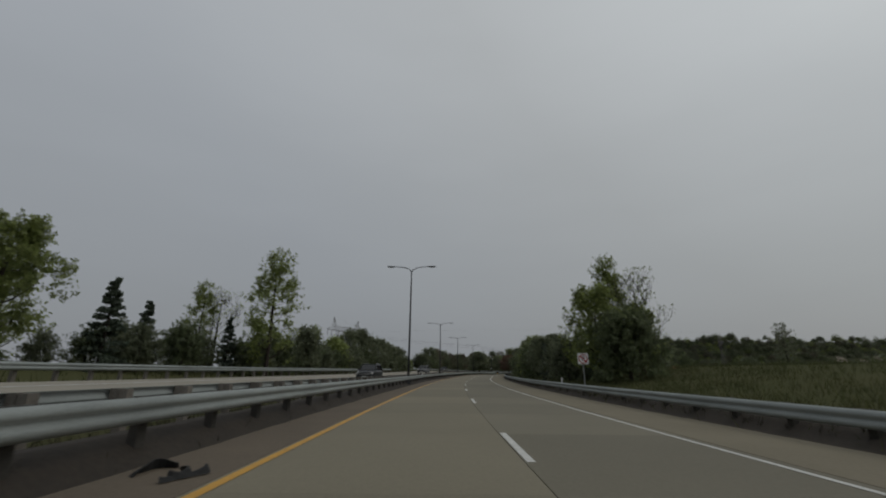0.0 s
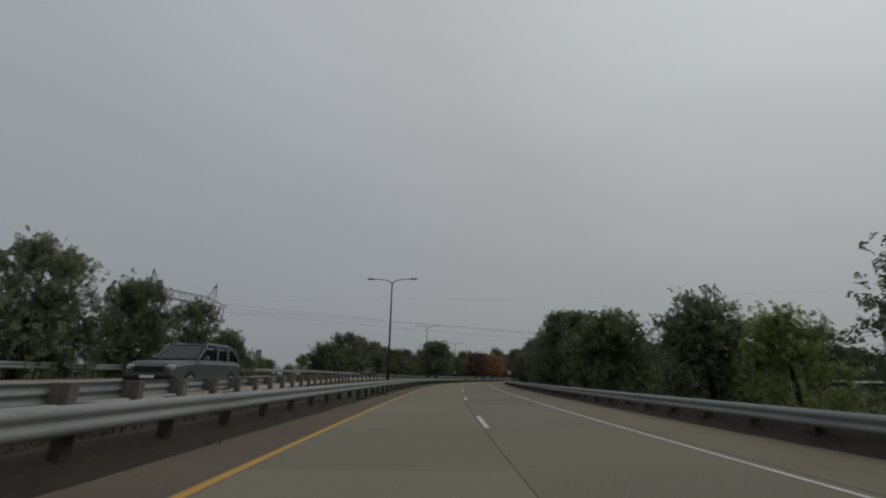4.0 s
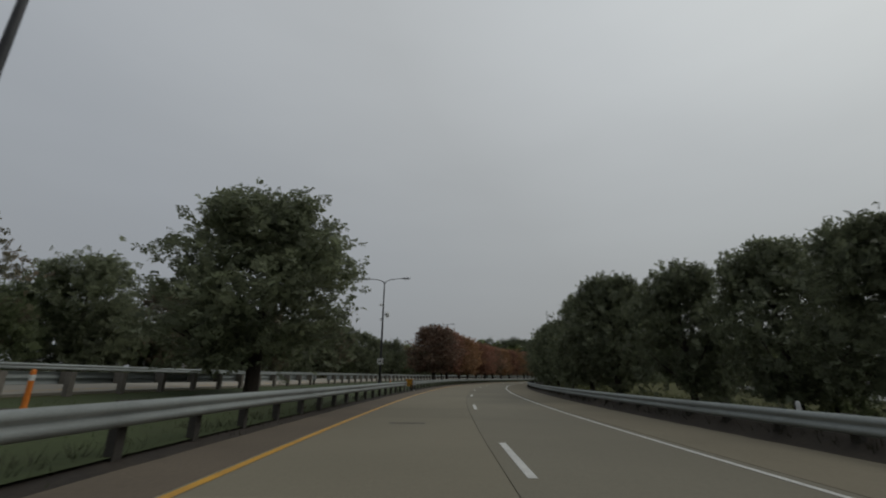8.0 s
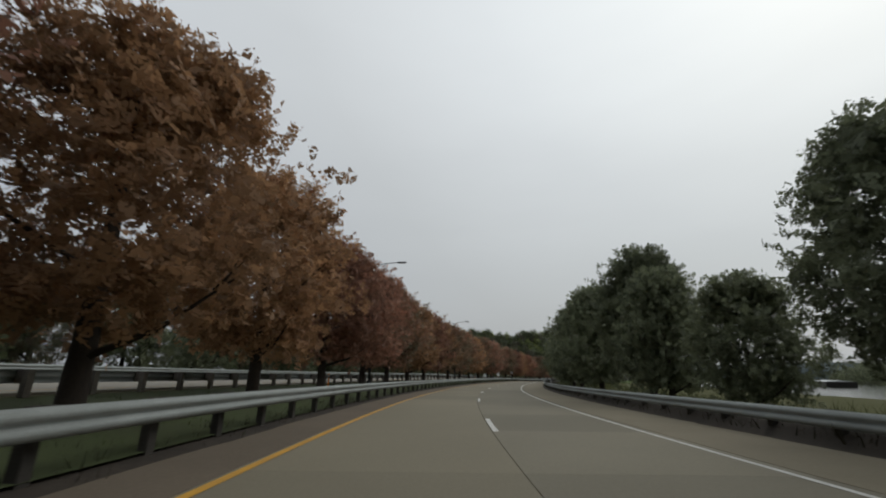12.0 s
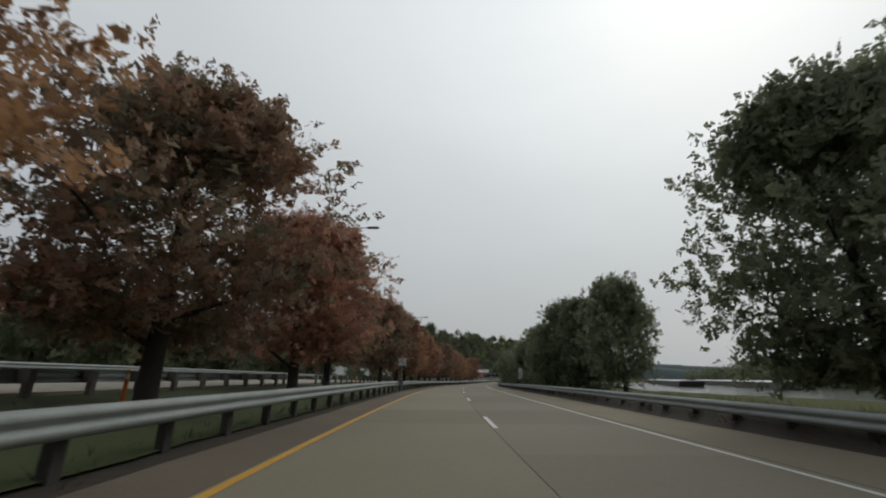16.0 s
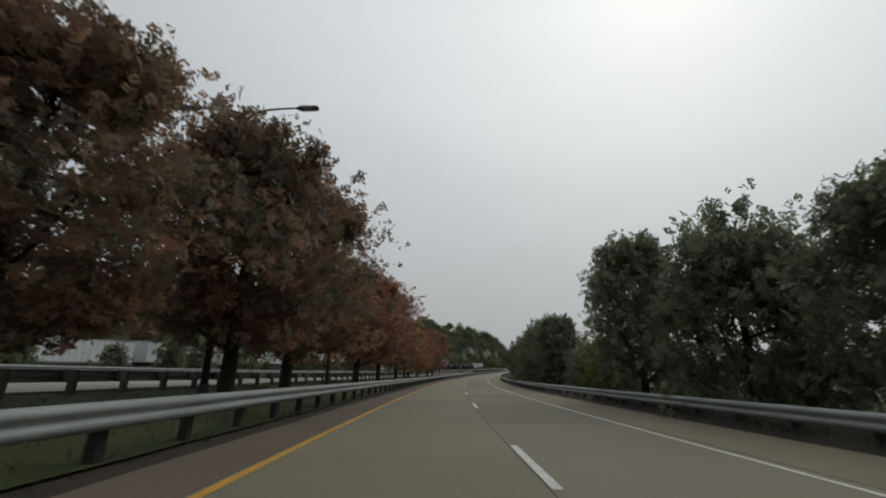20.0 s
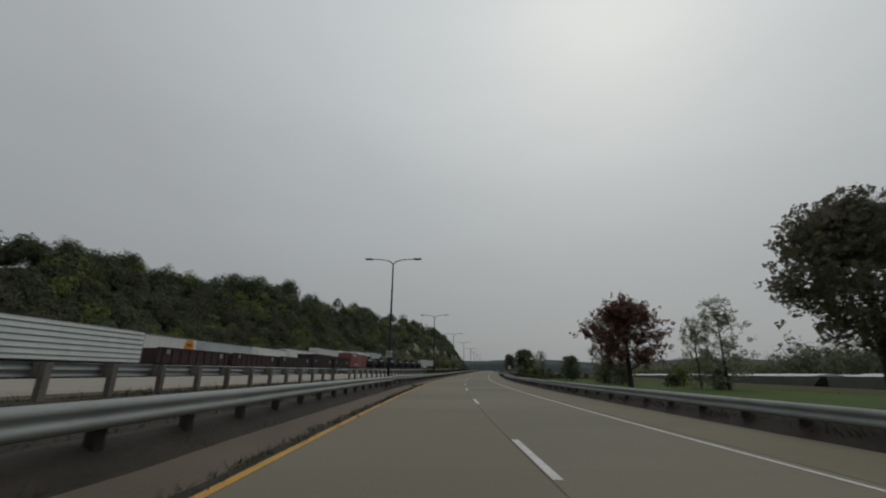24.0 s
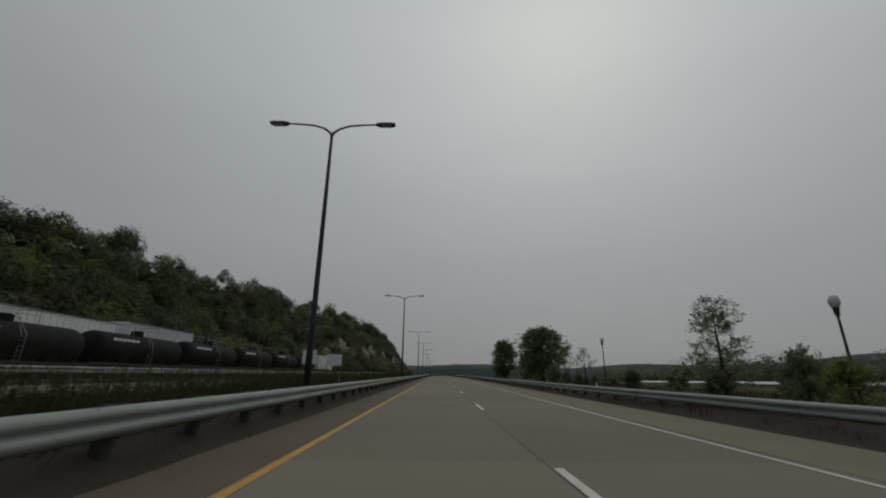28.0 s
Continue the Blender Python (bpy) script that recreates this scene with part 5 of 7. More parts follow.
def boxcar(s, length, u, mat, label, h=3.6, marks=True, ribs=14, stripes=0):
    root = wagon_root("boxcar", s, length, u, label)
    b = Build()
    half = length / 2 - 0.35
    b.box(-1.5, 1.5, -half, half, 1.0, 1.0 + h, 0.05)
    part("body", b.mesh("body", mat), root)
    b = Build()
    b.add([(-1.52, -half, 1.0 + h), (1.52, -half, 1.0 + h), (0, -half, 1.22 + h), (-1.52, half, 1.0 + h), (1.52, half, 1.0 + h), (0, half, 1.22 + h)], [(0, 1, 2), (5, 4, 3), (1, 4, 5, 2), (0, 2, 5, 3), (0, 3, 4, 1)])
    part("roof", b.mesh("roof", "grey_metal"), root, "grey ridged roof")
    rib = Build().box(-0.03, 0.03, -0.05, 0.05, 1.1, 0.95 + h, 0.01).mesh("rib", mat)
    for i in range(ribs):
        y = -half + (i + 0.5) * 2 * half / ribs
        for x in (1.52, -1.52):
            part("rib", rib, root).location = (x, y, 0)
    for i in range(stripes):
        z = 1.12 + (i + 0.5) * (h - 0.2) / stripes
        part("stripe", Build().box(1.5, 1.53, -half + 0.1, half - 0.1, z - 0.05, z + 0.05, 0.006).mesh("stripe", "teal"), root, "dull teal stripe")
    if not stripes:
        part("sliding_door", Build().box(1.5, 1.58, -1.5, 1.5, 1.05, 0.8 + h, 0.01).mesh("sliding_door", mat), root)
    if marks:
        b = Build()
        for i in range(5):
            b.box(1.585, 1.592, -half + 1.2 + 0.55 * i, -half + 1.55 + 0.55 * i, 3.4, 3.75)
        for i in range(4):
            b.box(1.585, 1.592, -half + 3.0 + 0.5 * i, -half + 3.35 + 0.5 * i, 1.5, 1.75)
        part("lettering", b.mesh("lettering", "sign_white"), root, "faded white lettering bars")
    b = Build()
    b.box(-1.2, 1.2, -length / 2, length / 2, 0.75, 1.0, 0.03)
    part("underframe", b.mesh("underframe", "wagon_dark"), root)
    b = Build()
    for x in (1.2, 1.5):
        b.tube([(x, half + 0.06, 1.0), (x, half + 0.06, 0.9 + h)], 0.02, 5)
    for i in range(9):
        b.tube([(1.2, half + 0.06, 1.2 + 0.38 * i), (1.5, half + 0.06, 1.2 + 0.38 * i)], 0.015, 5)
    part("ladder", b.mesh("ladder", "grey_metal"), root)
    bogies(root, length)


def gondola(s, length, u, mat, label, h):
    root = wagon_root("gondola_wagon", s, length, u, label)
    half = length / 2 - 0.3
    for name, box in (("side_wall", (1.42, 1.5, -half, half)), ("side_wall", (-1.5, -1.42, -half, half)), ("end_wall", (-1.42, 1.42, half - 0.08, half)), ("end_wall", (-1.42, 1.42, -half, -half + 0.08))):
        part(name, Build().box(*box, 0.95, 1.0 + h, 0.01).mesh(name, mat), root)
    part("top_rim", Build().box(1.38, 1.58, -half - 0.04, half + 0.04, 1.0 + h, 1.1 + h, 0.02).mesh("top_rim", mat), root)
    part("top_rim", Build().box(-1.58, -1.38, -half - 0.04, half + 0.04, 1.0 + h, 1.1 + h, 0.02).mesh("top_rim", mat), root)
    part("wagon_floor", Build().box(-1.42, 1.42, -half + 0.08, half - 0.08, 0.99, 1.06, 0.01).mesh("wagon_floor", mat), root)
    rib = Build().box(-0.05, 0.05, -0.06, 0.06, 1.0, 1.0 + h, 0.01).mesh("rib", mat)
    for i in range(9):
        for x in (1.53, -1.53):
            part("rib", rib, root).location = (x, -half + (i + 0.5) * 2 * half / 9, 0)
    part("underframe", Build().box(-1.1, 1.1, -length / 2, length / 2, 0.7, 0.95, 0.03).mesh("underframe", "wagon_dark"), root)
    part("marking_plate", Build().box(1.58, 1.6, half - 1.9, half - 1.3, 1.7, 2.2, 0.004).mesh("marking_plate", "grey_metal"), root, "small grey marking plate")
    part("marking_plate", Build().box(1.58, 1.6, -half + 1.0, -half + 1.5, 1.8, 2.2, 0.004).mesh("marking_plate", "grey_metal"), root, "small grey marking plate")
    bogies(root, length)


def tank_car(s, length, u, label):
    root = wagon_root("tank_wagon", s, length, u, label)
    half = length / 2 - 0.5
    r, zc = 1.3, 2.2
    b = Build()
    prof = [(-half, 0.25), (-half + 0.08, 0.8), (-half + 0.3, 1.22), (-half + 0.6, r), (half - 0.6, r), (half - 0.3, 1.22), (half - 0.08, 0.8), (half, 0.25)]
    b.tube([(0, y, zc) for y, _ in prof], [q for _, q in prof], 28)
    part("tank", b.mesh("tank", "tank_black", True), root)
    b = Build()
    b.tube([(0, 0, zc + r - 0.1), (0, 0, zc + r + 0.35), (0, 0, zc + r + 0.42)], [0.5, 0.5, 0.35], 14)
    part("dome", b.mesh("dome", "tank_black"), root)
    b = Build()
    for y in (-1.6, 1.6):
        for x in (-0.8, 0.8):
            b.tube([(x, y, zc + 1.25), (x, y, zc + r + 0.85)], 0.025, 5)
    for x in (-0.8, 0.8):
        for z in (0.45, 0.85):
            b.tube([(x, -1.6, zc + r + z), (x, 1.6, zc + r + z)], 0.022, 5)
    for y in (-1.6, 1.6):
        b.tube([(-0.8, y, zc + r + 0.85), (0.8, y, zc + r + 0.85)], 0.022, 5)
    part("walkway_railing", b.mesh("walkway_railing", "grey_metal"), root)
    b = Build()
    for x in (1.25, 1.6):
        b.tube([(x, 0.2, 0.9), (x, 0.2, 2.6), (0.75, 0.2, zc + r + 0.3)], 0.02, 5)
    for i in range(7):
        b.tube([(1.25, 0.2, 1.0 + 0.3 * i), (1.6, 0.2, 1.0 + 0.3 * i)], 0.015, 5)
    part("ladder", b.mesh("ladder", "grey_metal"), root)
    b = Build()
    x = 1.36
    for i in range(6):
        b.box(x - 0.22, x - 0.20, -half + 1.4 + 0.52 * i, -half + 1.82 + 0.52 * i, zc + 0.42, zc + 0.78)
    part("lettering", b.mesh("lettering", "sign_white"), root, "white lettering bars")
    b = Build().box(-1.2, 1.2, -length / 2, length / 2, 0.75, 1.0, 0.03)
    part("underframe", b.mesh("underframe", "wagon_dark"), root)
    bogies(root, length)


def trailer_wagon(s, length, u, mat, label, emblem=False, h=2.9, floor=2.7):
    root = wagon_root("trailer_wagon", s, length, u, label)
    half = length / 2 - 0.5
    b = Build().box(-1.3, 1.3, -half, half, floor, floor + h, 0.04)
    part("trailer_box", b.mesh("trailer_box", mat), root)
    b = Build()
    n = 18
    for i in range(n):
        y = -half + (i + 0.5) * 2 * half / n
        b.box(1.3, 1.33, y - 0.03, y + 0.03, floor + 0.12, floor + h - 0.12)
    part("wall_ribs", b.mesh("wall_ribs", mat), root)
    for z0 in (floor, floor + h - 0.14):
        part("frame_rail", Build().box(1.3, 1.34, -half, half, z0, z0 + 0.14).mesh("frame_rail", "grey_metal"), root)
    b = Build().box(-1.35, 1.35, -length / 2, length / 2, 0.8, 1.25, 0.04)
    b.box(-1.2, 1.2, -half + 1, -half + 4, 1.25, floor, 0.04)
    b.box(-1.2, 1.2, half - 4, half - 1, 1.25, floor, 0.04)
    part("underframe", b.mesh("underframe", "wagon_dark"), root)
    if emblem:
        b = Build()
        b.tube([(1.335, half - 1.6, floor + 1.45), (1.35, half - 1.6, floor + 1.45)], [1.05, 1.05], 24)
        e = part("emblem", b.mesh("emblem", "sign_yellow"), root, "round yellow and red emblem")
        b = Build()
        b.box(1.352, 1.36, half - 2.2, half - 1.0, floor + 1.5, floor + 1.9, 0.003)
        b.box(1.352, 1.36, half - 2.0, half - 1.2, floor + 0.9, floor + 1.2, 0.003)
        part("emblem_bars", b.mesh("emblem_bars", "sign_red"), e)
    bogies(root, length)


# near track
boxcar(536.6, 15.2, NEAR_TRACK, "trailer", "white closed wagon with teal stripes along its wall", 2.55, False, 0, 6)
gondola(524, 12.3, NEAR_TRACK, "wagon_brown", "rusty brown steel gondola wagon", 1.9)
for i, mat in enumerate(("wagon_brown", "wagon_brown", "wagon_dark")):
    gondola(552.6 + 12.3 * i, 12.2, NEAR_TRACK, mat, "dark steel gondola wagon" if mat == "wagon_dark" else "rusty brown steel gondola wagon", 1.3)
gondola(589.6, 10.4, NEAR_TRACK, "wagon_dark", "tall dark steel gondola wagon with ribbed flat sides", 2.15)
gondola(600.2, 9.9, NEAR_TRACK, "wagon_dark", "tall dark steel gondola wagon with ribbed flat sides", 2.0)
boxcar(610.4, 13.2, NEAR_TRACK, "wagon_red", "faded red boxcar with ribbed walls", 3.05)
for i in range(7):
    tank_car(624.0 + 12.2 * i, 12.1, NEAR_TRACK, "black tank wagon with a railed walkway")
boxcar(709.6, 13, NEAR_TRACK, "trailer", "white boxcar behind the tank wagons", 3.0, False)
# far track
for s, length, mat, emblem, top in ((437.0, 15.6, "trailer_grey", False, 4.9), (453.0, 15.4, "trailer_grey", False, 4.7), (468.8, 15.4, "trailer_grey", False, 5.0), (484.6, 15.2, "trailer_grey", False, 5.0), (500.2, 15.4, "trailer_grey", False, 5.4), (516, 15.6, "trailer", False, 6.3), (532.2, 15.6, "trailer", False, 6.45), (548.2, 14.6, "trailer_grey", False, 5.3), (563.4, 12.9, "trailer", True, 5.45), (576.6, 14.8, "trailer_grey", False, 5.3), (592.2, 12.3, "trailer", False, 5.25), (604.7, 15.0, "trailer", False, 5.5),
                                    (620.0, 15.0, "trailer", False, 6.4), (635.4, 15.2, "trailer", False, 6.4), (651.2, 15.2, "trailer", False, 6.65), (667, 15.0, "trailer_grey", False, 6.9)):
    trailer_wagon(s, length, FAR_TRACK, mat, "white road trailer with a round emblem riding on a flat wagon" if emblem else "pale road trailer riding on a flat wagon", emblem, 2.6, top - 0.75 - 2.6)

# ---------------------------------------------------------------- signs
def text_mesh(body, size, mat):
    cu = bpy.data.curves.new("text", "FONT")
    cu.body, cu.size, cu.align_x, cu.align_y, cu.extrude = body, size, "CENTER", "CENTER", 0.003
    ob = bpy.data.objects.new("text", cu)
    me = bpy.data.meshes.new_from_object(ob)
    me.materials.clear()
    me.materials.append(M[mat])
    bpy.data.objects.remove(ob)
    return me


def ring_mesh(r0, r1, mat, slash=0.45, y=-0.014):
    b = Build()
    n = 32
    v, f = [], []
    for i in range(n):
        a = 2 * math.pi * i / n
        for r in (r0, r1):
            v.append((math.cos(a) * r, y, math.sin(a) * r))
    for i in range(n):
        j = (i + 1) % n
        f.append((2 * i, 2 * i + 1, 2 * j + 1, 2 * j))
    b.add(v, f)
    if slash:
        w = (r1 - r0) * slash
        d = r0 * 0.7071
        b.add([(-d - w, y - 0.001, d - w), (-d + w, y - 0.001, d + w), (d + w, y - 0.001, -d + w), (d - w, y - 0.001, -d - w)], [(0, 1, 2, 3)])
    return b.mesh("prohibition_ring", mat)


def plate(root, w, h, z, mat="sign_white", border="sign_black"):
    """A sign plate that faces the traffic, centred at height z."""
    p = part("plate", Build().box(-w / 2, w / 2, -0.006, 0.006, -h / 2, h / 2, 0.005).mesh("plate", mat), root)
    p.location = (0, 0, z)
    if border:
        b = Build()
        e, t = 0.025, 0.014
        for x0, x1, z0, z1 in ((-w / 2 + e, w / 2 - e, h / 2 - e - t, h / 2 - e), (-w / 2 + e, w / 2 - e, -h / 2 + e, -h / 2 + e + t), (-w / 2 + e, -w / 2 + e + t, -h / 2 + e + t, h / 2 - e - t), (w / 2 - e - t, w / 2 - e, -h / 2 + e + t, h / 2 - e - t)):
            b.box(x0, x1, -0.011, -0.007, z0, z1)
        part("border", b.mesh("border", border), p)
    return p


def lettering(p, body, size, x, z, mat="sign_black", y=-0.01):
    t = part("lettering", text_mesh(body, size, mat), p)
    t.location, t.rotation_euler = (x, y, z), (radians(90), 0, 0)


def sign_post(root, h, mat="grey_metal"):
    b = Build()
    b.box(-0.03, 0.03, 0.012, 0.05, -0.4, h, 0.004)
    part("post", b.mesh("post", mat), root)


def no_parking(s, u, z, size=0.62, turn=0.0):
    g = ground_level(s, u)
    root = thing("no_parking_sign", road_pose(s, u, g, turn), "white square no-parking sign with a letter on a steel post", "road sign")
    sign_post(root, z - g + size * 0.4)
    p = plate(root, size, size, z - g)
    lettering(p, "P", size * 0.62, 0, 0)
    part("prohibition_ring", ring_mesh(size * 0.33, size * 0.41, "sign_red"), p, "red ring with a slash")


def u_turn_mesh(k):
    """A bold arrow that turns back on itself."""
    b = Build()
    n, y, r0, r1 = 10, -0.010, 0.075 * k, 0.175 * k
    v = [(math.cos(math.pi * i / n) * r, y, 0.08 * k + math.sin(math.pi * i / n) * r) for i in range(n + 1) for r in (r0, r1)]
    b.add(v, [(2 * i, 2 * i + 1, 2 * i + 3, 2 * i + 2) for i in range(n)])
    for side, foot in ((1, -0.24 * k), (-1, -0.04 * k)):
        b.add([(side * r0, y, 0.08 * k), (side * r1, y, 0.08 * k), (side * r1, y, foot), (side * r0, y, foot)], [(0, 1, 2, 3)])
    b.add([(-0.25 * k, y, -0.04 * k), (0.0, y, -0.04 * k), (-0.125 * k, y, -0.22 * k)], [(0, 1, 2)])
    return b.mesh("u_turn_arrow", "sign_black")


def no_u_turn(s, u, z, size, own_post, off=0.0):
    g = ground_level(s, u)
    root = thing("no_u_turn_sign", road_pose(s, u, g if own_post else z), "white square no-U-turn sign" + (" on a thin steel post" if own_post else " strapped to a lamp post"), "road sign")
    if own_post:
        sign_post(root, z - g + size * 0.4)
    else:
        b = Build()
        for dz in (-0.2, 0.2):
            b.tube([(0.13 * math.sin(a), 0.14 + 0.13 * math.cos(a), dz) for a in [2 * math.pi * i / 12 for i in range(13)]], 0.012, 5, False)
        part("strap", b.mesh("strap", "grey_metal"), root)
    p = plate(root, size, size, z - g if own_post else 0.0)
    part("u_turn_arrow", u_turn_mesh(size), p)
    part("prohibition_ring", ring_mesh(size * 0.355, size * 0.42, "sign_maroon", 0.28), p, "dark red ring with a slash")


no_parking(26.3, 10.75, 2.1, 0.66)
no_parking(167.1, 11.05, 2.15, 0.66)
no_parking(594.8, 11.05, 1.92, 0.6)
no_u_turn(199.0, -4.5, 2.58, 0.56, False)
no_u_turn(361.95, -1.3, 2.38, 0.62, True)
no_u_turn(550.95, -2.6, 2.58, 0.54, False)

g = ground_level(381.9, 11.0)
root = thing("speed_limit_sign", road_pose(381.9, 11.0, g), "white speed limit sign over a no-parking plate on a steel post", "road sign")
sign_post(root, 2.45 - g)
p = plate(root, 0.56, 0.71, 2.14 - g)
lettering(p, "SPEED", 0.16, 0, 0.25)
lettering(p, "LIMIT", 0.16, 0, 0.10)
lettering(p, "50", 0.43, 0, -0.16)
p = plate(root, 0.56, 0.56, 1.49 - g)
lettering(p, "P", 0.37, 0, 0)
part("prohibition_ring", ring_mesh(0.195, 0.25, "sign_red"), p, "red ring with a slash")

# hazard board at the rail's nose
root = thing("hazard_board", road_pose(198.95, -1.75, ground_level(198.95, -1.75)), "amber hazard board with black slanting stripes", "road sign")
sign_post(root, 0.95)
p = plate(root, 0.62, 0.62, 0.72, "sign_yellow", None)
b = Build()
for i in range(-3, 4):
    c = i * 0.22
    pts = [(x, -0.010, z) for x, z in ((-0.31, c + 0.31 + 0.0), (0.31, c - 0.31), (0.31, c - 0.20), (-0.31, c + 0.42))]
    poly = []
    for (x0, _, z0), (x1, _, z1) in zip(pts, pts[1:] + pts[:1]):
        poly.append((x0, -0.010, min(max(z0, -0.31), 0.31)))
    if max(z for _, _, z in poly) > -0.3 and min(z for _, _, z in poly) < 0.3:
        b.add(poly, [(0, 1, 2, 3)])
part("stripes", b.mesh("stripes", "sign_black"), p)

# flat white end of the rail before the gap, and concrete noses
for s, u in ((195.8, -1.44), (361.1, -1.44), (547.0, -1.54)):
    root = thing("rail_end", road_pose(s, u, 0.0), "pale flared steel end piece of the guard rail", "rail end")
    b = Build()
    b.add([(0.06, -0.5, 0.52), (0.06, -0.5, 0.87), (0.05, 0, 0.50), (0.05, 0, 0.89), (-0.12, 0.35, 0.5), (-0.12, 0.35, 0.89), (0.04, -0.5, 0.52), (0.04, -0.5, 0.87), (0.03, 0, 0.50), (0.03, 0, 0.89), (-0.14, 0.35, 0.5), (-0.14, 0.35, 0.89)],
          [(0, 2, 3, 1), (2, 4, 5, 3), (7, 9, 8, 6), (9, 11, 10, 8), (1, 3, 9, 7), (3, 5, 11, 9), (2, 0, 6, 8), (4, 2, 8, 10), (4, 10, 11, 5), (0, 1, 7, 6)])
    part("end_plate", b.mesh("end_plate", "grey_metal"), root)
    part("post", Build().box(-0.22, -0.06, -0.08, 0.08, -0.3, 0.8, 0.01).mesh("post", "post"), root)

# box-shaped terminal behind the hazard board
root = thing("rail_terminal", road_pose(200.0, -1.5, 0.0), "pale steel box end of the guard rail on two legs", "rail end")
part("box_plate", Build().box(-0.10, 0.10, -0.75, 0.85, 0.50, 0.90, 0.015).mesh("box_plate", "grey_metal"), root)
part("slot", Build().box(0.10, 0.108, -0.35, -0.30, 0.58, 0.80).mesh("slot", "sign_black"), root)
part("bolt_plate", Build().box(0.10, 0.112, 0.40, 0.52, 0.64, 0.76, 0.004).mesh("bolt_plate", "post_dark"), root)
for y in (-0.6, 0.8):
    part("leg", Build().box(-0.07, 0.07, y - 0.07, y + 0.07, -0.3, 0.50, 0.01).mesh("leg", "post_dark"), root)
part("ground_strut", Build().box(-0.05, 0.05, -0.6, 0.85, 0.03, 0.11, 0.01).mesh("ground_strut", "grey_metal"), root)


def stacked_terminal(s, u, z, turn=0.0):
    """Nested corrugated end of a rail that faces the traffic."""
    root = thing("rail_terminal", road_pose(s, u, z, turn), "stack of teal corrugated steel fins ending the guard rail", "rail end", "stacked rail ends")
    for k in range(5):
        fin = Build()
        rows = [(x, 0.02 * math.cos(9 * x) + 0.012 * k, dz) for x in (-0.30, -0.1, 0.1, 0.30) for dz in (0.0, 0.045)]
        fin.add([(x, y - 0.06, dz) for x, y, dz in rows] + [(x, y + 0.30, dz) for x, y, dz in rows],
                [(2 * i, 2 * i + 2, 2 * i + 3, 2 * i + 1) for i in range(3)] + [(8 + 2 * i, 9 + 2 * i, 11 + 2 * i, 10 + 2 * i) for i in range(3)]
                + [(2 * i + 1, 2 * i + 3, 11 + 2 * i, 9 + 2 * i) for i in range(3)] + [(2 * i, 8 + 2 * i, 10 + 2 * i, 2 * i + 2) for i in range(3)] + [(0, 1, 9, 8), (6, 14, 15, 7)])
        part("fin", fin.mesh("fin", "terminal"), root).location = (0, 0, 0.48 + 0.085 * k)
    part("post", Build().box(-0.09, 0.09, 0.04, 0.22, -0.3, 0.95, 0.01).mesh("post", "post_dark"), root)


stacked_terminal(364.2, -1.75, 0.0)
stacked_terminal(549.6, -2.3, 0.0)
stacked_terminal(546.5, along(FAR_U, 546.5) + 0.25, inner_z(546.5))
# rounded ends of the opposite rail at its openings
for s in (192.6, 195.8, 354.6, 361.0, 551.6):
    root = thing("rail_end", road_pose(s, along(FAR_U, s) - 0.05, inner_z(s)), "pale rounded steel end of the opposite guard rail", "rail end")
    b = Build()
    b.tube([(0, 0, 0.43), (0, 0, 0.81)], [0.17, 0.17], 14)
    part("end_plate", b.mesh("end_plate", "grey_metal", False), root)
    part("post", Build().box(-0.07, 0.07, -0.07, 0.07, -0.4, 0.45).mesh("post", "post"), root)

# traffic camera on one lamp post
root = thing("traffic_camera", road_pose(199.0, -4.5, 0.0), "white traffic camera and antenna dish strapped to a lamp post", "camera")
b = Build()
b.tube([(0.12, 0.14, 6.9), (0.35, 0.1, 6.95)], 0.03, 6)
part("bracket", b.mesh("bracket", "grey_metal"), root)
b = Build()
b.tube([(0.42, 0.1, 7.1), (0.42, 0.1, 7.05), (0.42, 0.1, 6.8), (0.42, 0.1, 6.7), (0.42, 0.1, 6.62)], [0.10, 0.19, 0.19, 0.15, 0.05], 14)
part("housing", b.mesh("housing", "white_plastic", True), root)
b = Build()
b.tube([(-0.22, 0.0, 7.75), (-0.2, -0.05, 7.85), (-0.16, -0.1, 7.95)], [0.13, 0.17, 0.02], 14)
part("dish", b.mesh("dish", "white_plastic"), root)
part("box", Build().box(-0.26, -0.12, 0.0, 0.2, 6.35, 6.55, 0.02).mesh("box", "white_plastic"), root)

# small flexible markers
def marker(s, u, h, mat, label):
    g = ground_level(s, u)
    root = thing("marker_post", road_pose(s, u, g), label, "marker post")
    b = Build()
    b.tube([(0, 0, -0.1), (0, 0, 0.12), (0, 0, h - 0.05), (0, 0, h)], [0.09, 0.055, 0.05, 0.03], 8)
    part("post", b.mesh("post", mat), root)
    b = Build()
    b.tube([(0, 0, h * 0.72), (0, 0, h * 0.86)], 0.056, 8)
    part("band", b.mesh("band", "white_plastic"), root)


for s, u in ((67.8, -3.6), (169.2, -6.0), (209.4, -6.0), (269.4, -6.2), (338.3, -6.0), (366, -6.0), (393, -6.0), (611, -2.7)):
    marker(s, u, 0.5 if s == 209.4 else 0.85, "orange", "orange plastic marker post in the grass median")
for s, u in ((67.2, -3.4), (34, 11.2), (170.5, 11.2), (322.6, 11.1), (143, 11.1), (232, 11.2), (585, 11.0), (636.6, -2.6), (651, -3.2), (640, 11.2)):
    marker(s, u, 1.0, "white_plastic", "thin white marker post beside the guard rail")

# ---------------------------------------------------------------- power line
def lattice(b, p, q, r=0.07):
    b.tube([p, q], r, 4, False)


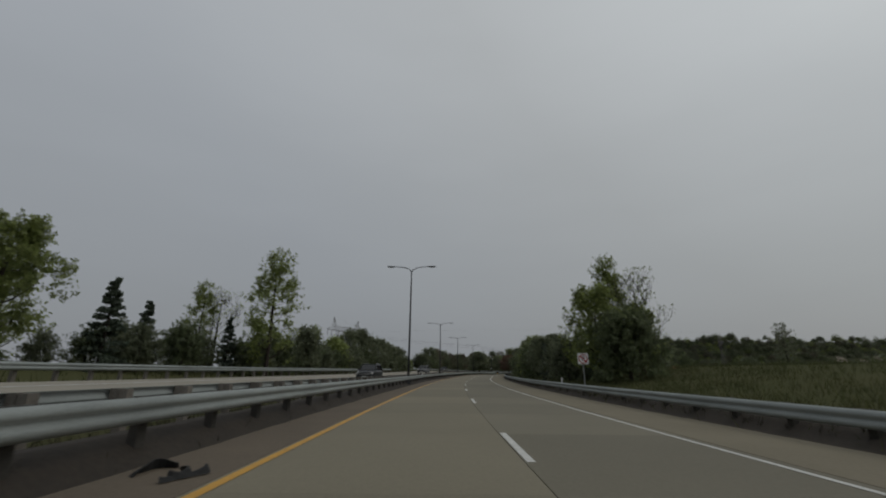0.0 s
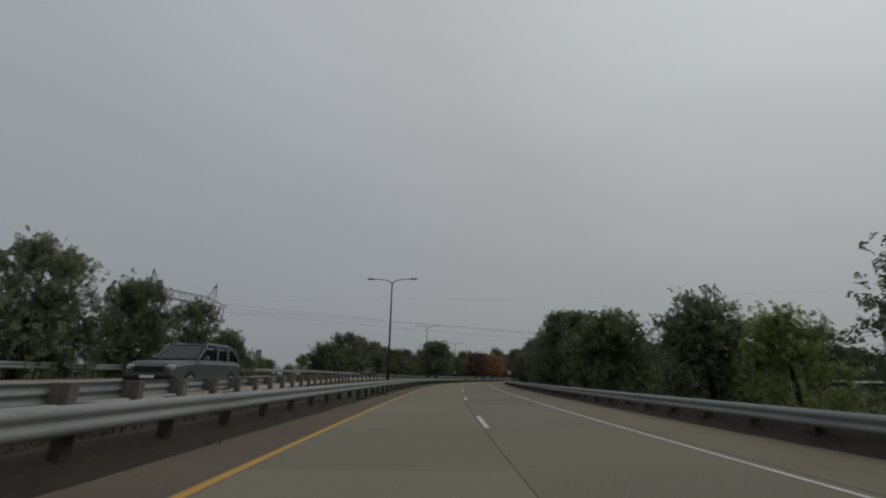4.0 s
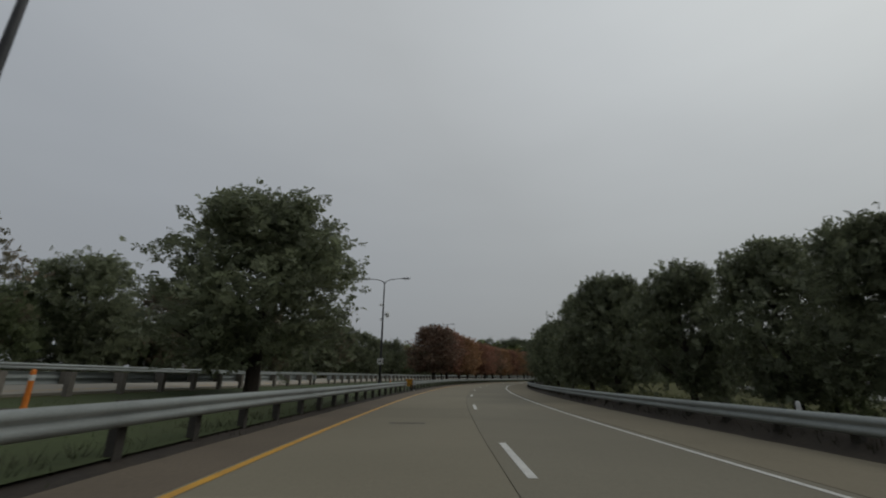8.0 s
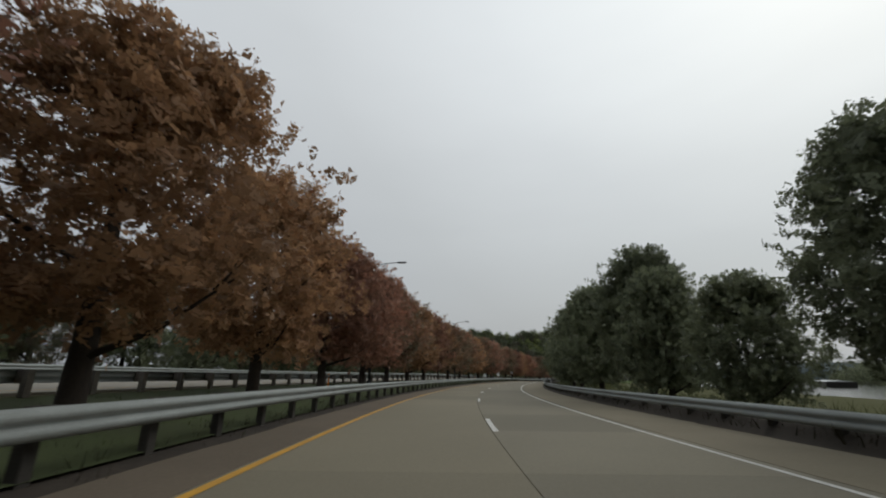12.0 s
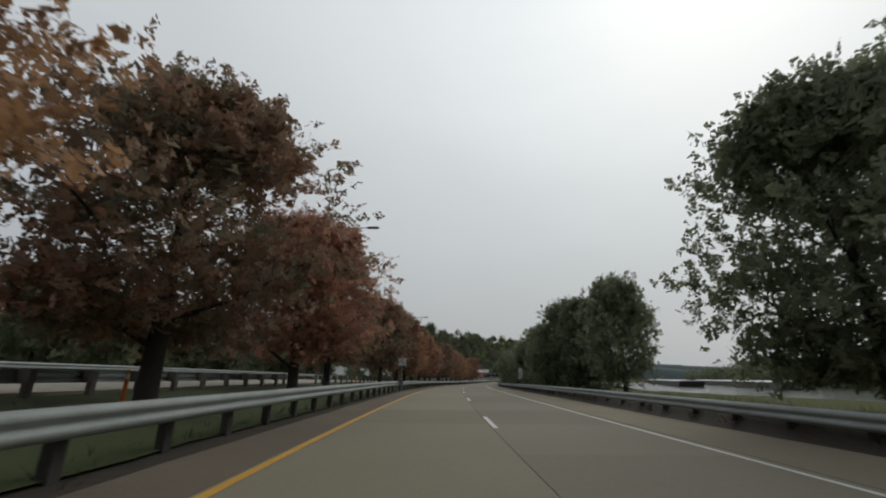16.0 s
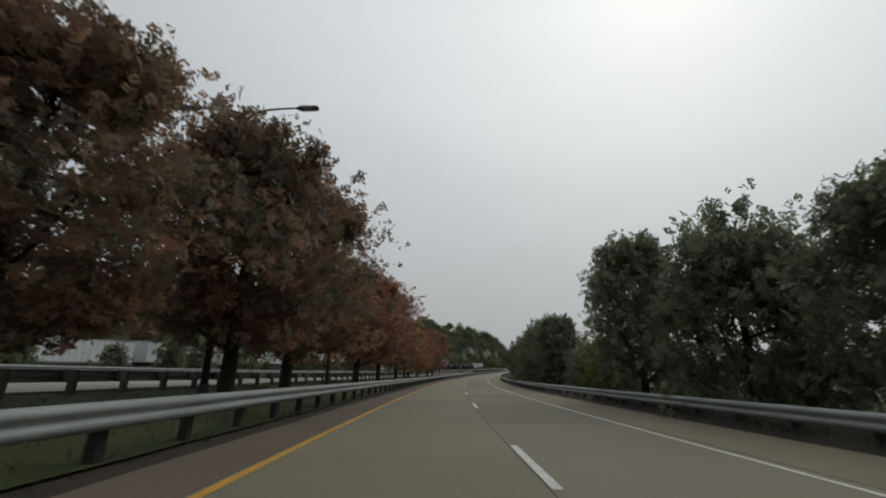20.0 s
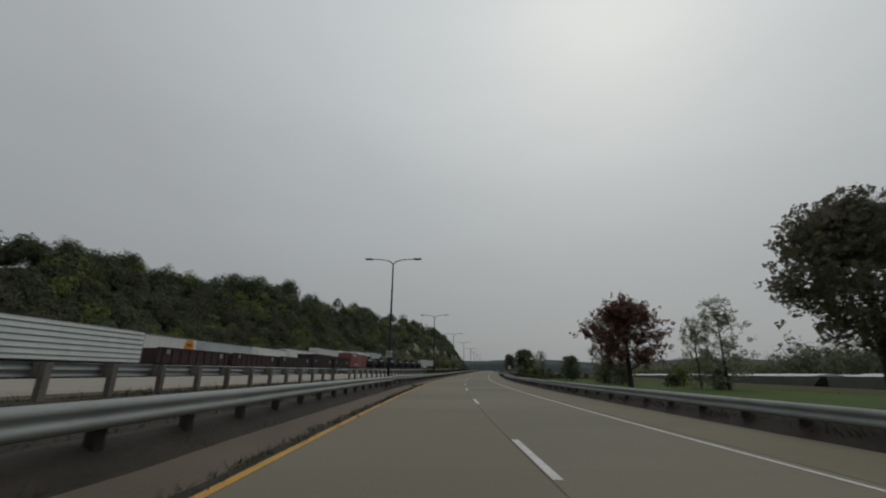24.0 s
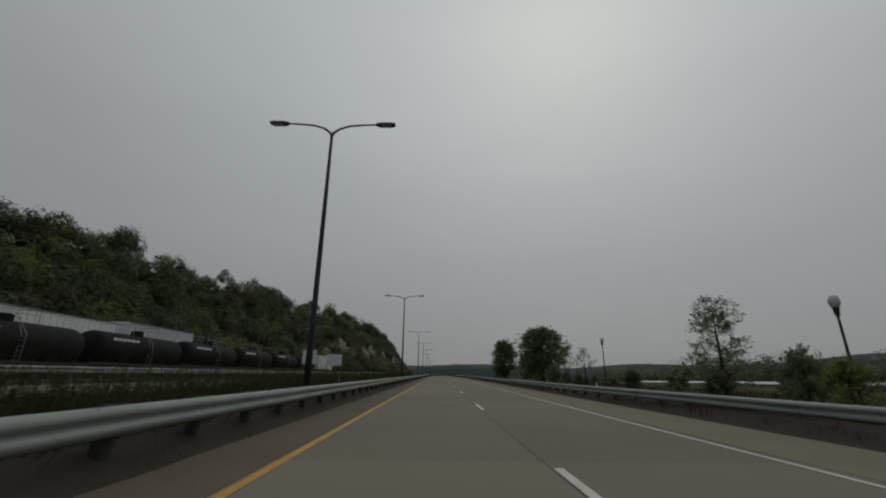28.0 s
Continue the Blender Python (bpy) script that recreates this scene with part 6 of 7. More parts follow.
def pylon(m, scale, label):
    root = thing("pylon", m, label, "pylon")
    root.scale = (scale,) * 3
    legs = ((-6, -2), (-6, 2), (6, -2), (6, 2))
    for side in (-1, 1):
        b = Build()
        for dy in (-1, 1):
            lattice(b, (side * 7.5 - 1.2, dy * 1.5, -1), (side * 5.0, 0, 17), 0.11)
            lattice(b, (side * 7.5 + 1.2, dy * 1.5, -1), (side * 5.0, 0, 17), 0.11)
        for i in range(6):
            z0, z1 = 2.4 * i, 2.4 * (i + 1)
            w0, w1 = (1 - z0 / 17.5), (1 - z1 / 17.5)
            x0, x1 = side * (7.5 - 2.5 * z0 / 17), side * (7.5 - 2.5 * z1 / 17)
            for dy in (-1, 1):
                lattice(b, (x0 - 1.2 * w0, dy * 1.5 * w0, z0), (x1 + 1.2 * w1, dy * 1.5 * w1, z1), 0.05)
                lattice(b, (x0 + 1.2 * w0, dy * 1.5 * w0, z0), (x1 - 1.2 * w1, dy * 1.5 * w1, z1), 0.05)
        part("leg", b.mesh("leg", "lattice"), root)
    b = Build()
    for a, c in (((-7, 0, 6), (7, 0, 6)), ((-7, 0, 6), (0, 0, 17)), ((7, 0, 6), (0, 0, 17)), ((-5, 0, 17), (5, 0, 17)), ((-6.5, 0, 8), (5, 0, 17)), ((6.5, 0, 8), (-5, 0, 17))):
        lattice(b, a, c, 0.08)
    part("brace", b.mesh("brace", "lattice"), root)
    b = Build()
    for dy in (-0.6, 0.6):
        lattice(b, (-13, 0, 17.6), (-9, dy, 17), 0.08)
        lattice(b, (-9, dy, 17), (9, dy, 17), 0.08)
        lattice(b, (9, dy, 17), (13, 0, 17.6), 0.08)
        lattice(b, (-13, 0, 17.6), (-6, dy, 19), 0.07)
        lattice(b, (-6, dy, 19), (6, dy, 19), 0.07)
        lattice(b, (6, dy, 19), (13, 0, 17.6), 0.07)
        for i in range(12):
            lattice(b, (-9 + 1.5 * i, dy, 17), (-8.25 + 1.5 * i, dy, 19 if abs(-8.25 + 1.5 * i) < 6 else 18.2), 0.04)
            lattice(b, (-8.25 + 1.5 * i, dy, 19 if abs(-8.25 + 1.5 * i) < 6 else 18.2), (-7.5 + 1.5 * i, dy, 17), 0.04)
    part("cross_arm", b.mesh("cross_arm", "lattice"), root)
    for x in (-7.5, 7.5):
        b = Build()
        for dx, dy in ((-1.2, -0.6), (1.2, -0.6), (-1.2, 0.6), (1.2, 0.6)):
            lattice(b, (x + dx, dy, 18), (x * 1.15, 0, 23), 0.07)
        for k in range(3):
            lattice(b, (x - 1 + 0.35 * k, 0, 18.5 + 1.4 * k), (x + 1 - 0.2 * k, 0, 19.6 + 1.2 * k), 0.04)
        part("peak", b.mesh("peak", "lattice"), root)
    for x in (-12.0, -9.5, -6.5, 6.5, 9.5, 12.0):
        b = Build()
        b.tube([(x, 0, 17), (x, 0, 14.8)], 0.10, 6)
        part("insulator", b.mesh("insulator", "wagon_dark"), root)


PYLON_A = road_pose(163.5, -59.0, ground_level(163.5, -59.0), 77)
PYLON_B = pose(81, 123, 0.5, 0, 0, 60)
pylon(PYLON_A, 0.9, "rusty steel lattice pylon with twin legs and a wide cross-arm")
pylon(PYLON_B, 0.52, "distant steel lattice pylon with a wide cross-arm")
for k, (x, z, near, slope, fall) in enumerate(((-12.0, 14.8, (154.2, 11.2), -0.325, -0.112), (-9.5, 14.8, (157.6, 11.3), -0.285, -0.088), (-6.5, 14.8, (160.6, 10.8), -0.302, -0.100), (-8.6, 23.0, (169.0, 17.2), -0.23, -0.007))):
    # held at both pylons, hanging low over the road
    hold = [PYLON_A @ Vector((x * 0.9, 0, z * 0.9))] + [Vector((q, near[0] + slope * q, near[1] + fall * q + 0.00006 * q * q)) for q in (-30, -10, 10, 30, 50)] + [PYLON_B @ Vector((x * 0.52, 0, z * 0.52))]
    path = []
    for i in range(len(hold) - 1):
        p0, p1, p2, p3 = hold[max(i - 1, 0)], hold[i], hold[i + 1], hold[min(i + 2, len(hold) - 1)]
        for j in range(8):
            f = j / 8
            path.append(0.5 * (2 * p1 + (p2 - p0) * f + (2 * p0 - 5 * p1 + 4 * p2 - p3) * f * f + (3 * p1 - p0 - 3 * p2 + p3) * f ** 3))
    path.append(hold[-1])
    b = Build()
    b.tube(path, 0.013 if k < 3 else 0.007, 5, False)
    tagged(new("power_wire", b.mesh("power_wire", "wire")), "thin dark power wire across the road", "wire", "wires across the road", kind="structure")

# ---------------------------------------------------------------- vehicles
TYRE = wheel_mesh(0.36, 0.24, "rubber", 20)
RIM = Build().tube([(-0.125, 0, 0), (-0.05, 0, 0), (0.05, 0, 0), (0.125, 0, 0)], [0.2, 0.23, 0.23, 0.2], 14).mesh("rim", "grey_metal")


def suv(s, u, z, mat, label, name="suv", k=1.0, chrome=True):
    """An oncoming car: its nose points back along the road."""
    root = thing(name, road_pose(s, u, z), label, "car")
    root.scale = (k, k, k)
    w = 0.96

    def loft(rings, name_, m_, smooth=False):
        b = Build()
        n = len(rings[0])
        b.add([p for r in rings for p in r], [(i * n + j, i * n + (j + 1) % n, (i + 1) * n + (j + 1) % n, (i + 1) * n + j) for i in range(len(rings) - 1) for j in range(n)] + [tuple(range(n - 1, -1, -1)), tuple(range((len(rings) - 1) * n, len(rings) * n))])
        return b.mesh(name_, m_, smooth)

    def ring(y, zb, zt, ww):
        c = 0.09
        return [(-ww + c, y, zb), (ww - c, y, zb), (ww, y, zb + c), (ww, y, zt - 0.16), (ww - 0.10, y, zt), (-ww + 0.10, y, zt), (-ww, y, zt - 0.16), (-ww, y, zb + c)]

    body = [ring(-2.42, 0.45, 0.80, 0.78), ring(-2.30, 0.34, 0.98, 0.90), ring(-1.9, 0.32, 1.06, w), ring(-1.05, 0.32, 1.12, w), ring(0.5, 0.32, 1.14, w), ring(1.9, 0.34, 1.14, w), ring(2.3, 0.40, 1.08, 0.93), ring(2.42, 0.48, 0.9, 0.86)]
    part("body", loft(body, "body", mat), root)
    cab = [ring(-1.10, 1.08, 1.14, 0.88), ring(-0.45, 1.08, 1.70, 0.78), ring(1.75, 1.08, 1.74, 0.78), ring(2.28, 1.06, 1.30, 0.86)]
    part("cabin_glass", loft(cab, "cabin_glass", "glass"), root, "dark tinted glass")
    b = Build()
    b.box(-0.74, 0.74, -0.35, 1.75, 1.70, 1.79, 0.05)
    part("roof", b.mesh("roof", mat), root)
    for x in (-1, 1):
        for y0, z0, y1, z1 in ((-1.05, 1.12, -0.42, 1.72), (0.35, 1.12, 0.4, 1.72), (1.2, 1.12, 1.2, 1.72), (2.2, 1.12, 1.78, 1.72)):
            part("pillar", Build().tube([(x * 0.89, y0, z0), (x * 0.79, y1, z1)], 0.045, 5).mesh("pillar", mat), root)
    b = Build()
    for x in (-0.62, 0.62):
        b.box(x - 0.02, x + 0.02, -0.2, 1.6, 1.80, 1.85, 0.01)
    part("roof_rack", b.mesh("roof_rack", "grey_metal"), root)
    b = Build()
    b.box(-0.55, 0.55, -2.46, -2.40, 0.66, 0.86, 0.02)
    g = part("grille", b.mesh("grille", "sign_black"), root)
    if chrome:
        for i in range(3):
            part("chrome_bar", Build().box(-0.53, 0.53, -2.48, -2.455, 0.69 + 0.06 * i, 0.72 + 0.06 * i, 0.005).mesh("chrome_bar", "grey_metal"), g)
    for x in (-1, 1):
        b = Build()
        b.box(min(x * 0.6, x * 0.86), max(x * 0.6, x * 0.86), -2.40, -2.2, 0.74, 0.92, 0.03)
        part("headlight", b.mesh("headlight", "headlight"), root)
        b = Build()
        b.box(min(x * 0.97, x * 1.15), max(x * 0.97, x * 1.15), -0.85, -0.7, 1.12, 1.28, 0.03)
        part("mirror", b.mesh("mirror", mat), root)
        for y in (-1.5, 1.5):
            t = part("tyre", TYRE, root)
            t.location = (x * 0.86, y, 0.36)
            part("rim", RIM, t)
    b = Build()
    b.box(-0.9, 0.9, -2.46, -2.2, 0.36, 0.56, 0.05)
    part("bumper", b.mesh("bumper", "sign_black"), root)
    b = Build()
    b.box(-0.26, 0.26, -2.475, -2.462, 0.45, 0.55)
    part("number_plate", b.mesh("number_plate", "sign_white"), root, "plain pale number plate")


suv(46.2, -6.5, far_level(46, -2.8), "car_dark", "dark estate car with a roof rack on the far roadway")
suv(100, -8.6, far_level(100, -8.6 - along(FAR_U, 100)), "car_grey", "grey passenger van on the far roadway", "van", 1.08, False)
suv(164.0, -16.4, far_level(164, -8.4), "car_dark", "dark grey car on the far roadway", k=0.97)

# ---------------------------------------------------------------- park side by the river
def globe_lamp(s, u, top):
    g = ground_level(s, u)
    h = top - g
    root = thing("globe_lamp", road_pose(s, u, g), "dark park lamp post with a white globe", "street lamp", "lamps in the riverside park")
    b = Build()
    b.tube([(0, 0, 0), (0, 0, 0.5), (0, 0, 0.55), (0, 0, h - 0.9), (0, 0, h - 0.75), (0, 0, h - 0.5)], [0.15, 0.13, 0.07, 0.048, 0.10, 0.13], 10)
    part("pole", b.mesh("pole", "pole"), root)
    b = Build()
    b.tube([(0, 0, h - 0.5 + 0.5 * i / 8) for i in range(9)], [0.11 + 0.10 * math.sin(math.pi * (i + 0.5) / 9) for i in range(9)], 14)
    part("globe", b.mesh("globe", "white_plastic", True), root, "white glass globe")


for s, u, top in ((613.6, 19.3, 3.85), (632.4, 18.7, 4.45), (663.3, 20.8, 5.2), (700, 27, 5.2)):
    globe_lamp(s, u, top)


def barge(x, y, turn, length, mat, label):
    root = thing("barge", pose(x, y, -2.5, 0, 0, turn), label, "barge", "barges on the river")
    b = Build()
    b.add([(-5.3, -length / 2 + 4, 0), (5.3, -length / 2 + 4, 0), (5.3, length / 2, 0), (-5.3, length / 2, 0), (-5.3, -length / 2, 3.1), (5.3, -length / 2, 3.1), (5.3, length / 2, 3.1), (-5.3, length / 2, 3.1)],
          [(3, 2, 1, 0), (4, 5, 6, 7), (0, 1, 5, 4), (1, 2, 6, 5), (2, 3, 7, 6), (3, 0, 4, 7)])
    part("hull", b.mesh("hull", "hull"), root)
    n = 9
    long_ = (length - 8) / n - 0.25
    cover = Build().add([(-4.8, 0, 3.1), (4.8, 0, 3.1), (0, 0, 3.75), (-4.8, long_, 3.1), (4.8, long_, 3.1), (0, long_, 3.75)], [(0, 1, 2), (5, 4, 3), (1, 4, 5, 2), (0, 2, 5, 3)]).mesh("cover", mat)
    for i in range(n):
        part("cover", cover, root, "pale ridged hatch cover").location = (0, -length / 2 + 4 + i * (length - 8) / n, 0)


turn_end = math.degrees(road_turn(700))
for s, u, ln in ((596, 92, 60), (662, 92, 60), (728, 93, 60), (630, 122, 60), (694, 122, 60), (794, 98, 60), (548, 118, 60)):
    q = road_at(s, u)
    barge(q.x, q.y, turn_end + 1.5, ln, "barge", "long river barge with pale hatch covers")

# wooded far bank of the river
rng = np.random.default_rng(12)
bank = []
turn = road_turn(700)
ahead, aside = Vector((-math.sin(turn), math.cos(turn), 0)), Vector((math.cos(turn), math.sin(turn), 0))
for i in range(360):
    s, u = 470 + 560 * rng.random(), 152 + 34 * rng.random()
    p = road_at(700, 0) + ahead * (s - 700) + aside * u
    r = (5.2 + 3.2 * rng.random()) * (1.3 if noise.noise(Vector((s * 0.03, 2, 0))) > 0.05 else 0.9)
    for n_leaf, reach, size in ((40, 0.78, 1.4), (230, 1.0, 0.36)):
        d = rng.normal(size=(n_leaf, 3))
        d /= np.linalg.norm(d, axis=1)[:, None]
        c = np.array((p.x, p.y, -2.8 + r * 0.9)) + d * r * reach * np.array([1.1, 1.1, 1.0])
        a = np.cross(d, rng.normal(size=(n_leaf, 3)))
        a /= np.linalg.norm(a, axis=1)[:, None]
        b_ = np.cross(d, a)
        bank.append(np.stack([c - a * size - b_ * size * 0.5, c + b_ * size, c + a * size - b_ * size * 0.5], 1))
tagged(new("woods", quads_mesh("woods", np.concatenate(bank), "leaf_dark")), "low dark wood along the far river bank", "woods", kind="stuff")
for s, u, w, d, h in ((700, 330, 60, 20, 9), (800, 320, 40, 20, 12), (620, 300, 50, 18, 8)):
    q = road_at(s, u)
    root = thing("warehouse", pose(q.x, q.y, -3, 0, 0, turn_end), "pale low warehouse across the river", "building")
    part("walls", Build().box(-d / 2, d / 2, -w / 2, w / 2, -1, h).mesh("walls", "building"), root)
    part("roof", Build().box(-d / 2 - 0.5, d / 2 + 0.5, -w / 2 - 0.5, w / 2 + 0.5, h, h + 0.6).mesh("roof", "roof_grey"), root)
# white notice boards by the tracks
for s, u, w in ((691, -20.5, 2.4), (709, -20.5, 3.4)):
    g = ground_level(s, u)
    root = thing("notice_board", road_pose(s, u, g), "plain pale notice board on two posts", "sign board")
    part("board", Build().box(-w / 2, w / 2, -0.04, 0.04, 2.2, 4.6, 0.02).mesh("board", "sign_white"), root)
    for x in (-w / 2 + 0.2, w / 2 - 0.2):
        part("post", Build().box(x - 0.06, x + 0.06, 0.05, 0.17, -0.3, 4.5, 0.01).mesh("post", "post"), root)
root = thing("notice_board", road_pose(147.6, -30, ground_level(147.6, -30)), "grey board sign seen from behind on a thin post", "sign board")
part("board", Build().box(-0.5, 0.5, -0.02, 0.02, 2.6, 4.0, 0.01).mesh("board", "grey_metal"), root)
part("post", Build().box(-0.05, 0.05, 0.02, 0.1, -0.3, 3.9, 0.01).mesh("post", "grey_metal"), root)

# ---------------------------------------------------------------- scraps and sealed patches on the pavement
def scrap(s, u, size, seed, mat, label):
    rng_ = random.Random(seed)
    b = Build()
    for k in range(4):
        x, y = rng_.uniform(-size, size), rng_.uniform(-size, size)
        n = 7
        v = [(x, y, 0.03 + 0.07 * rng_.random())]
        for i in range(n):
            a = 2 * math.pi * i / n
            r = size * rng_.uniform(0.25, 0.6)
            v.append((x + math.cos(a) * r, y + math.sin(a) * r * 0.6, 0.005 + 0.02 * rng_.random()))
        b.add(v, [(0, 1 + i, 1 + (i + 1) % n) for i in range(n)])
    ob = new("road_debris", b.mesh("road_debris", mat))
    ob.matrix_world = road_pose(s, u, 0.012 + (0.03 if u < -0.42 else 0))
    tagged(ob, label, "debris")


def tyre_scrap(s, u, size, seed):
    """Curled strips of torn tread."""
    rng_ = random.Random(seed)
    b = Build()
    for k in range(3):
        a0, span_, r = rng_.uniform(0, 6.28), rng_.uniform(1.3, 2.4), size * rng_.uniform(0.55, 0.95)
        cx, cy, tall = rng_.uniform(-0.4, 0.4) * size, rng_.uniform(-0.6, 0.6) * size, size * rng_.uniform(0.16, 0.30)
        n = 9
        v = []
        for i in range(n + 1):
            a = a0 + span_ * i / n
            wob = 1 + 0.1 * math.sin(5 * a + k)
            for rr, z in ((r * wob, 0.0), (r * wob + 0.03, 0.0), (r * wob * 0.86 + 0.03, tall * (0.7 + 0.3 * math.sin(3 * a))), (r * wob * 0.86, tall * (0.7 + 0.3 * math.sin(3 * a)))):
                v.append((cx + math.cos(a) * rr, cy + math.sin(a) * rr, z))
        b.add(v, [(4 * i + j, 4 * i + (j + 1) % 4, 4 * i + 4 + (j + 1) % 4, 4 * i + 4 + j) for i in range(n) for j in range(4)] + [(3, 2, 1, 0), (4 * n, 4 * n + 1, 4 * n + 2, 4 * n + 3)])
    ob = new("road_debris", b.mesh("road_debris", "rubber"))
    ob.matrix_world = road_pose(s, u, 0.0 if u > -0.15 else 0.004 - 0.025 * u)
    tagged(ob, "curled piece of torn dark tyre rubber on the shoulder", "debris")


for k, (s, u, size) in enumerate(((5.4, -0.72, 0.42), (78, -1.05, 0.28), (311.8, -0.85, 0.34), (389, -0.8, 0.22), (83.5, -0.55, 0.18), (148.5, -0.55, 0.2), (553, -0.75, 0.34))):
    tyre_scrap(s, u, size, k)
for s, u in ((4.2, -1.15), (66.5, -0.9), (74, -1.2), (108, -1.0), (330, -1.1), (556, -1.2), (560, -0.8)):
    scrap(s, u, 0.16, int(s), "dirt", "small heap of dirt and weeds on the shoulder")
for s, u, w, d in ((72.5, 2.4, 1.3, 0.22), (172.4, 1.8, 1.0, 0.25), (632.6, 2.7, 0.9, 0.25), (379.8, 5.0, 0.5, 0.2), (25.5, 9.2, 0.5, 0.2)):
    part("sealed_crack", strip_mesh("sealed_crack", u - w / 2, u + w / 2, s - d / 2, s + d / 2, 1, "joint", 0.0035, 0.0035), road)


# ---------------------------------------------------------------- grass and weeds
def tufts(count, region, h0, h1, mat, label, seed, blades=6, width=0.02, spread=0.14, joint=False, lift=0.0):
    """region(rng) gives s and u of a tuft."""
    rng = np.random.default_rng(seed)
    out = []
    for i in range(count):
        s, u = region(rng)
        if -1.75 < u < 10.6 and not joint:
            continue
        p = np.array(road_at(s, u, ground_level(s, u) - 0.03 + lift))
        h = (h0 + (h1 - h0) * rng.random() ** 1.6)
        base = p + rng.normal(size=(blades, 3)) * np.array([spread, spread, 0])
        lean = rng.normal(size=(blades, 3)) * np.array([0.35, 0.35, 0]) * h
        tip = base + lean + np.array([0, 0, 1]) * (h * (0.6 + 0.5 * rng.random(blades)))[:, None]
        a = rng.random(blades) * 6.28
        w = np.stack([np.cos(a), np.sin(a), 0 * a], 1) * width * (0.7 + h)
        out.append(np.stack([base - w, base + w, tip], 1))
    tagged(new("grass", quads_mesh("grass", np.concatenate(out), mat)), label, "grass", kind="stuff")


def span(s0, s1, u0, u1):
    return lambda r: (s0 + (s1 - s0) * r.random(), u0 + (u1 - u0) * r.random())


def median_span(s0, s1, inner=-1.8):
    def pick(r):
        s = s0 + (s1 - s0) * r.random()
        lo = along(FAR_U, s) - 0.4
        return s, lo + (inner - lo) * r.random()
    return pick


tufts(5500, span(-6, 510, 10.65, 12.4), 0.25, 0.75, "weed", "dry weeds growing behind the guard rail", 1, 7, 0.010, 0.16)
tufts(3600, span(510, 690, 10.65, 11.7), 0.18, 0.46, "weed_dark", "low dry weeds growing behind the guard rail", 34, 7, 0.010, 0.16)
tufts(4600, span(60, 505, 12.2, 24), 0.3, 1.0, "weed", "tall rough grass and weeds beside the road", 2, 7, 0.014, 0.3)
tufts(7000, lambda r: (-6 + 66 * r.random(), 10.7 + 24 * r.random() ** 1.6), 0.25, 0.7, "weed", "dense olive grass covering the open field", 33, 8, 0.011, 0.3)
tufts(5200, span(582, 690, 11.2, 27), 0.15, 0.5, "weed_dark", "rough dull weeds on the river bank", 38, 7, 0.014, 0.3)
tufts(2000, span(500, 596, 11, 30), 0.08, 0.26, "grass", "short green park grass by the river", 3, 7, 0.016, 0.25)
tufts(4500, median_span(112, 365), 0.06, 0.16, "grass", "short green grass of the median", 4, 7, 0.012, 0.22)
tufts(4700, median_span(365, 512), 0.08, 0.26, "grass", "rough green grass of the median", 5, 7, 0.014, 0.2)
tufts(3600, median_span(-6, 112), 0.10, 0.4, "weed_dark", "weeds between the two guard rails", 6, 6, 0.014, 0.18)
tufts(4400, median_span(510, 600), 0.10, 0.35, "weed_dark", "thin weeds between the two guard rails", 7, 6, 0.014, 0.18)
tufts(9000, median_span(593, 692, -2.35), 0.9, 1.65, "weed_olive", "tall weeds between the two guard rails", 8, 10, 0.009, 0.2)
tufts(1100, lambda r: (514 + 42 * r.random(), -0.22 + 0.09 * r.normal()), 0.04, 0.17, "weed_olive", "small weeds growing in the joint beside the yellow line", 31, 6, 0.012, 0.05, joint=True, lift=0.12)
tufts(300, lambda r: (-6 + 690 * r.random(), -1.30 + 0.06 * r.normal()), 0.05, 0.2, "weed_dark", "low weeds creeping over the shoulder's edge", 32, 6, 0.012, 0.07, joint=True)
tufts(4500, span(-6, 690, -2.3, -1.76), 0.08, 0.36, "weed_dark", "low dark weeds under the guard rail", 9, 6, 0.012, 0.09)
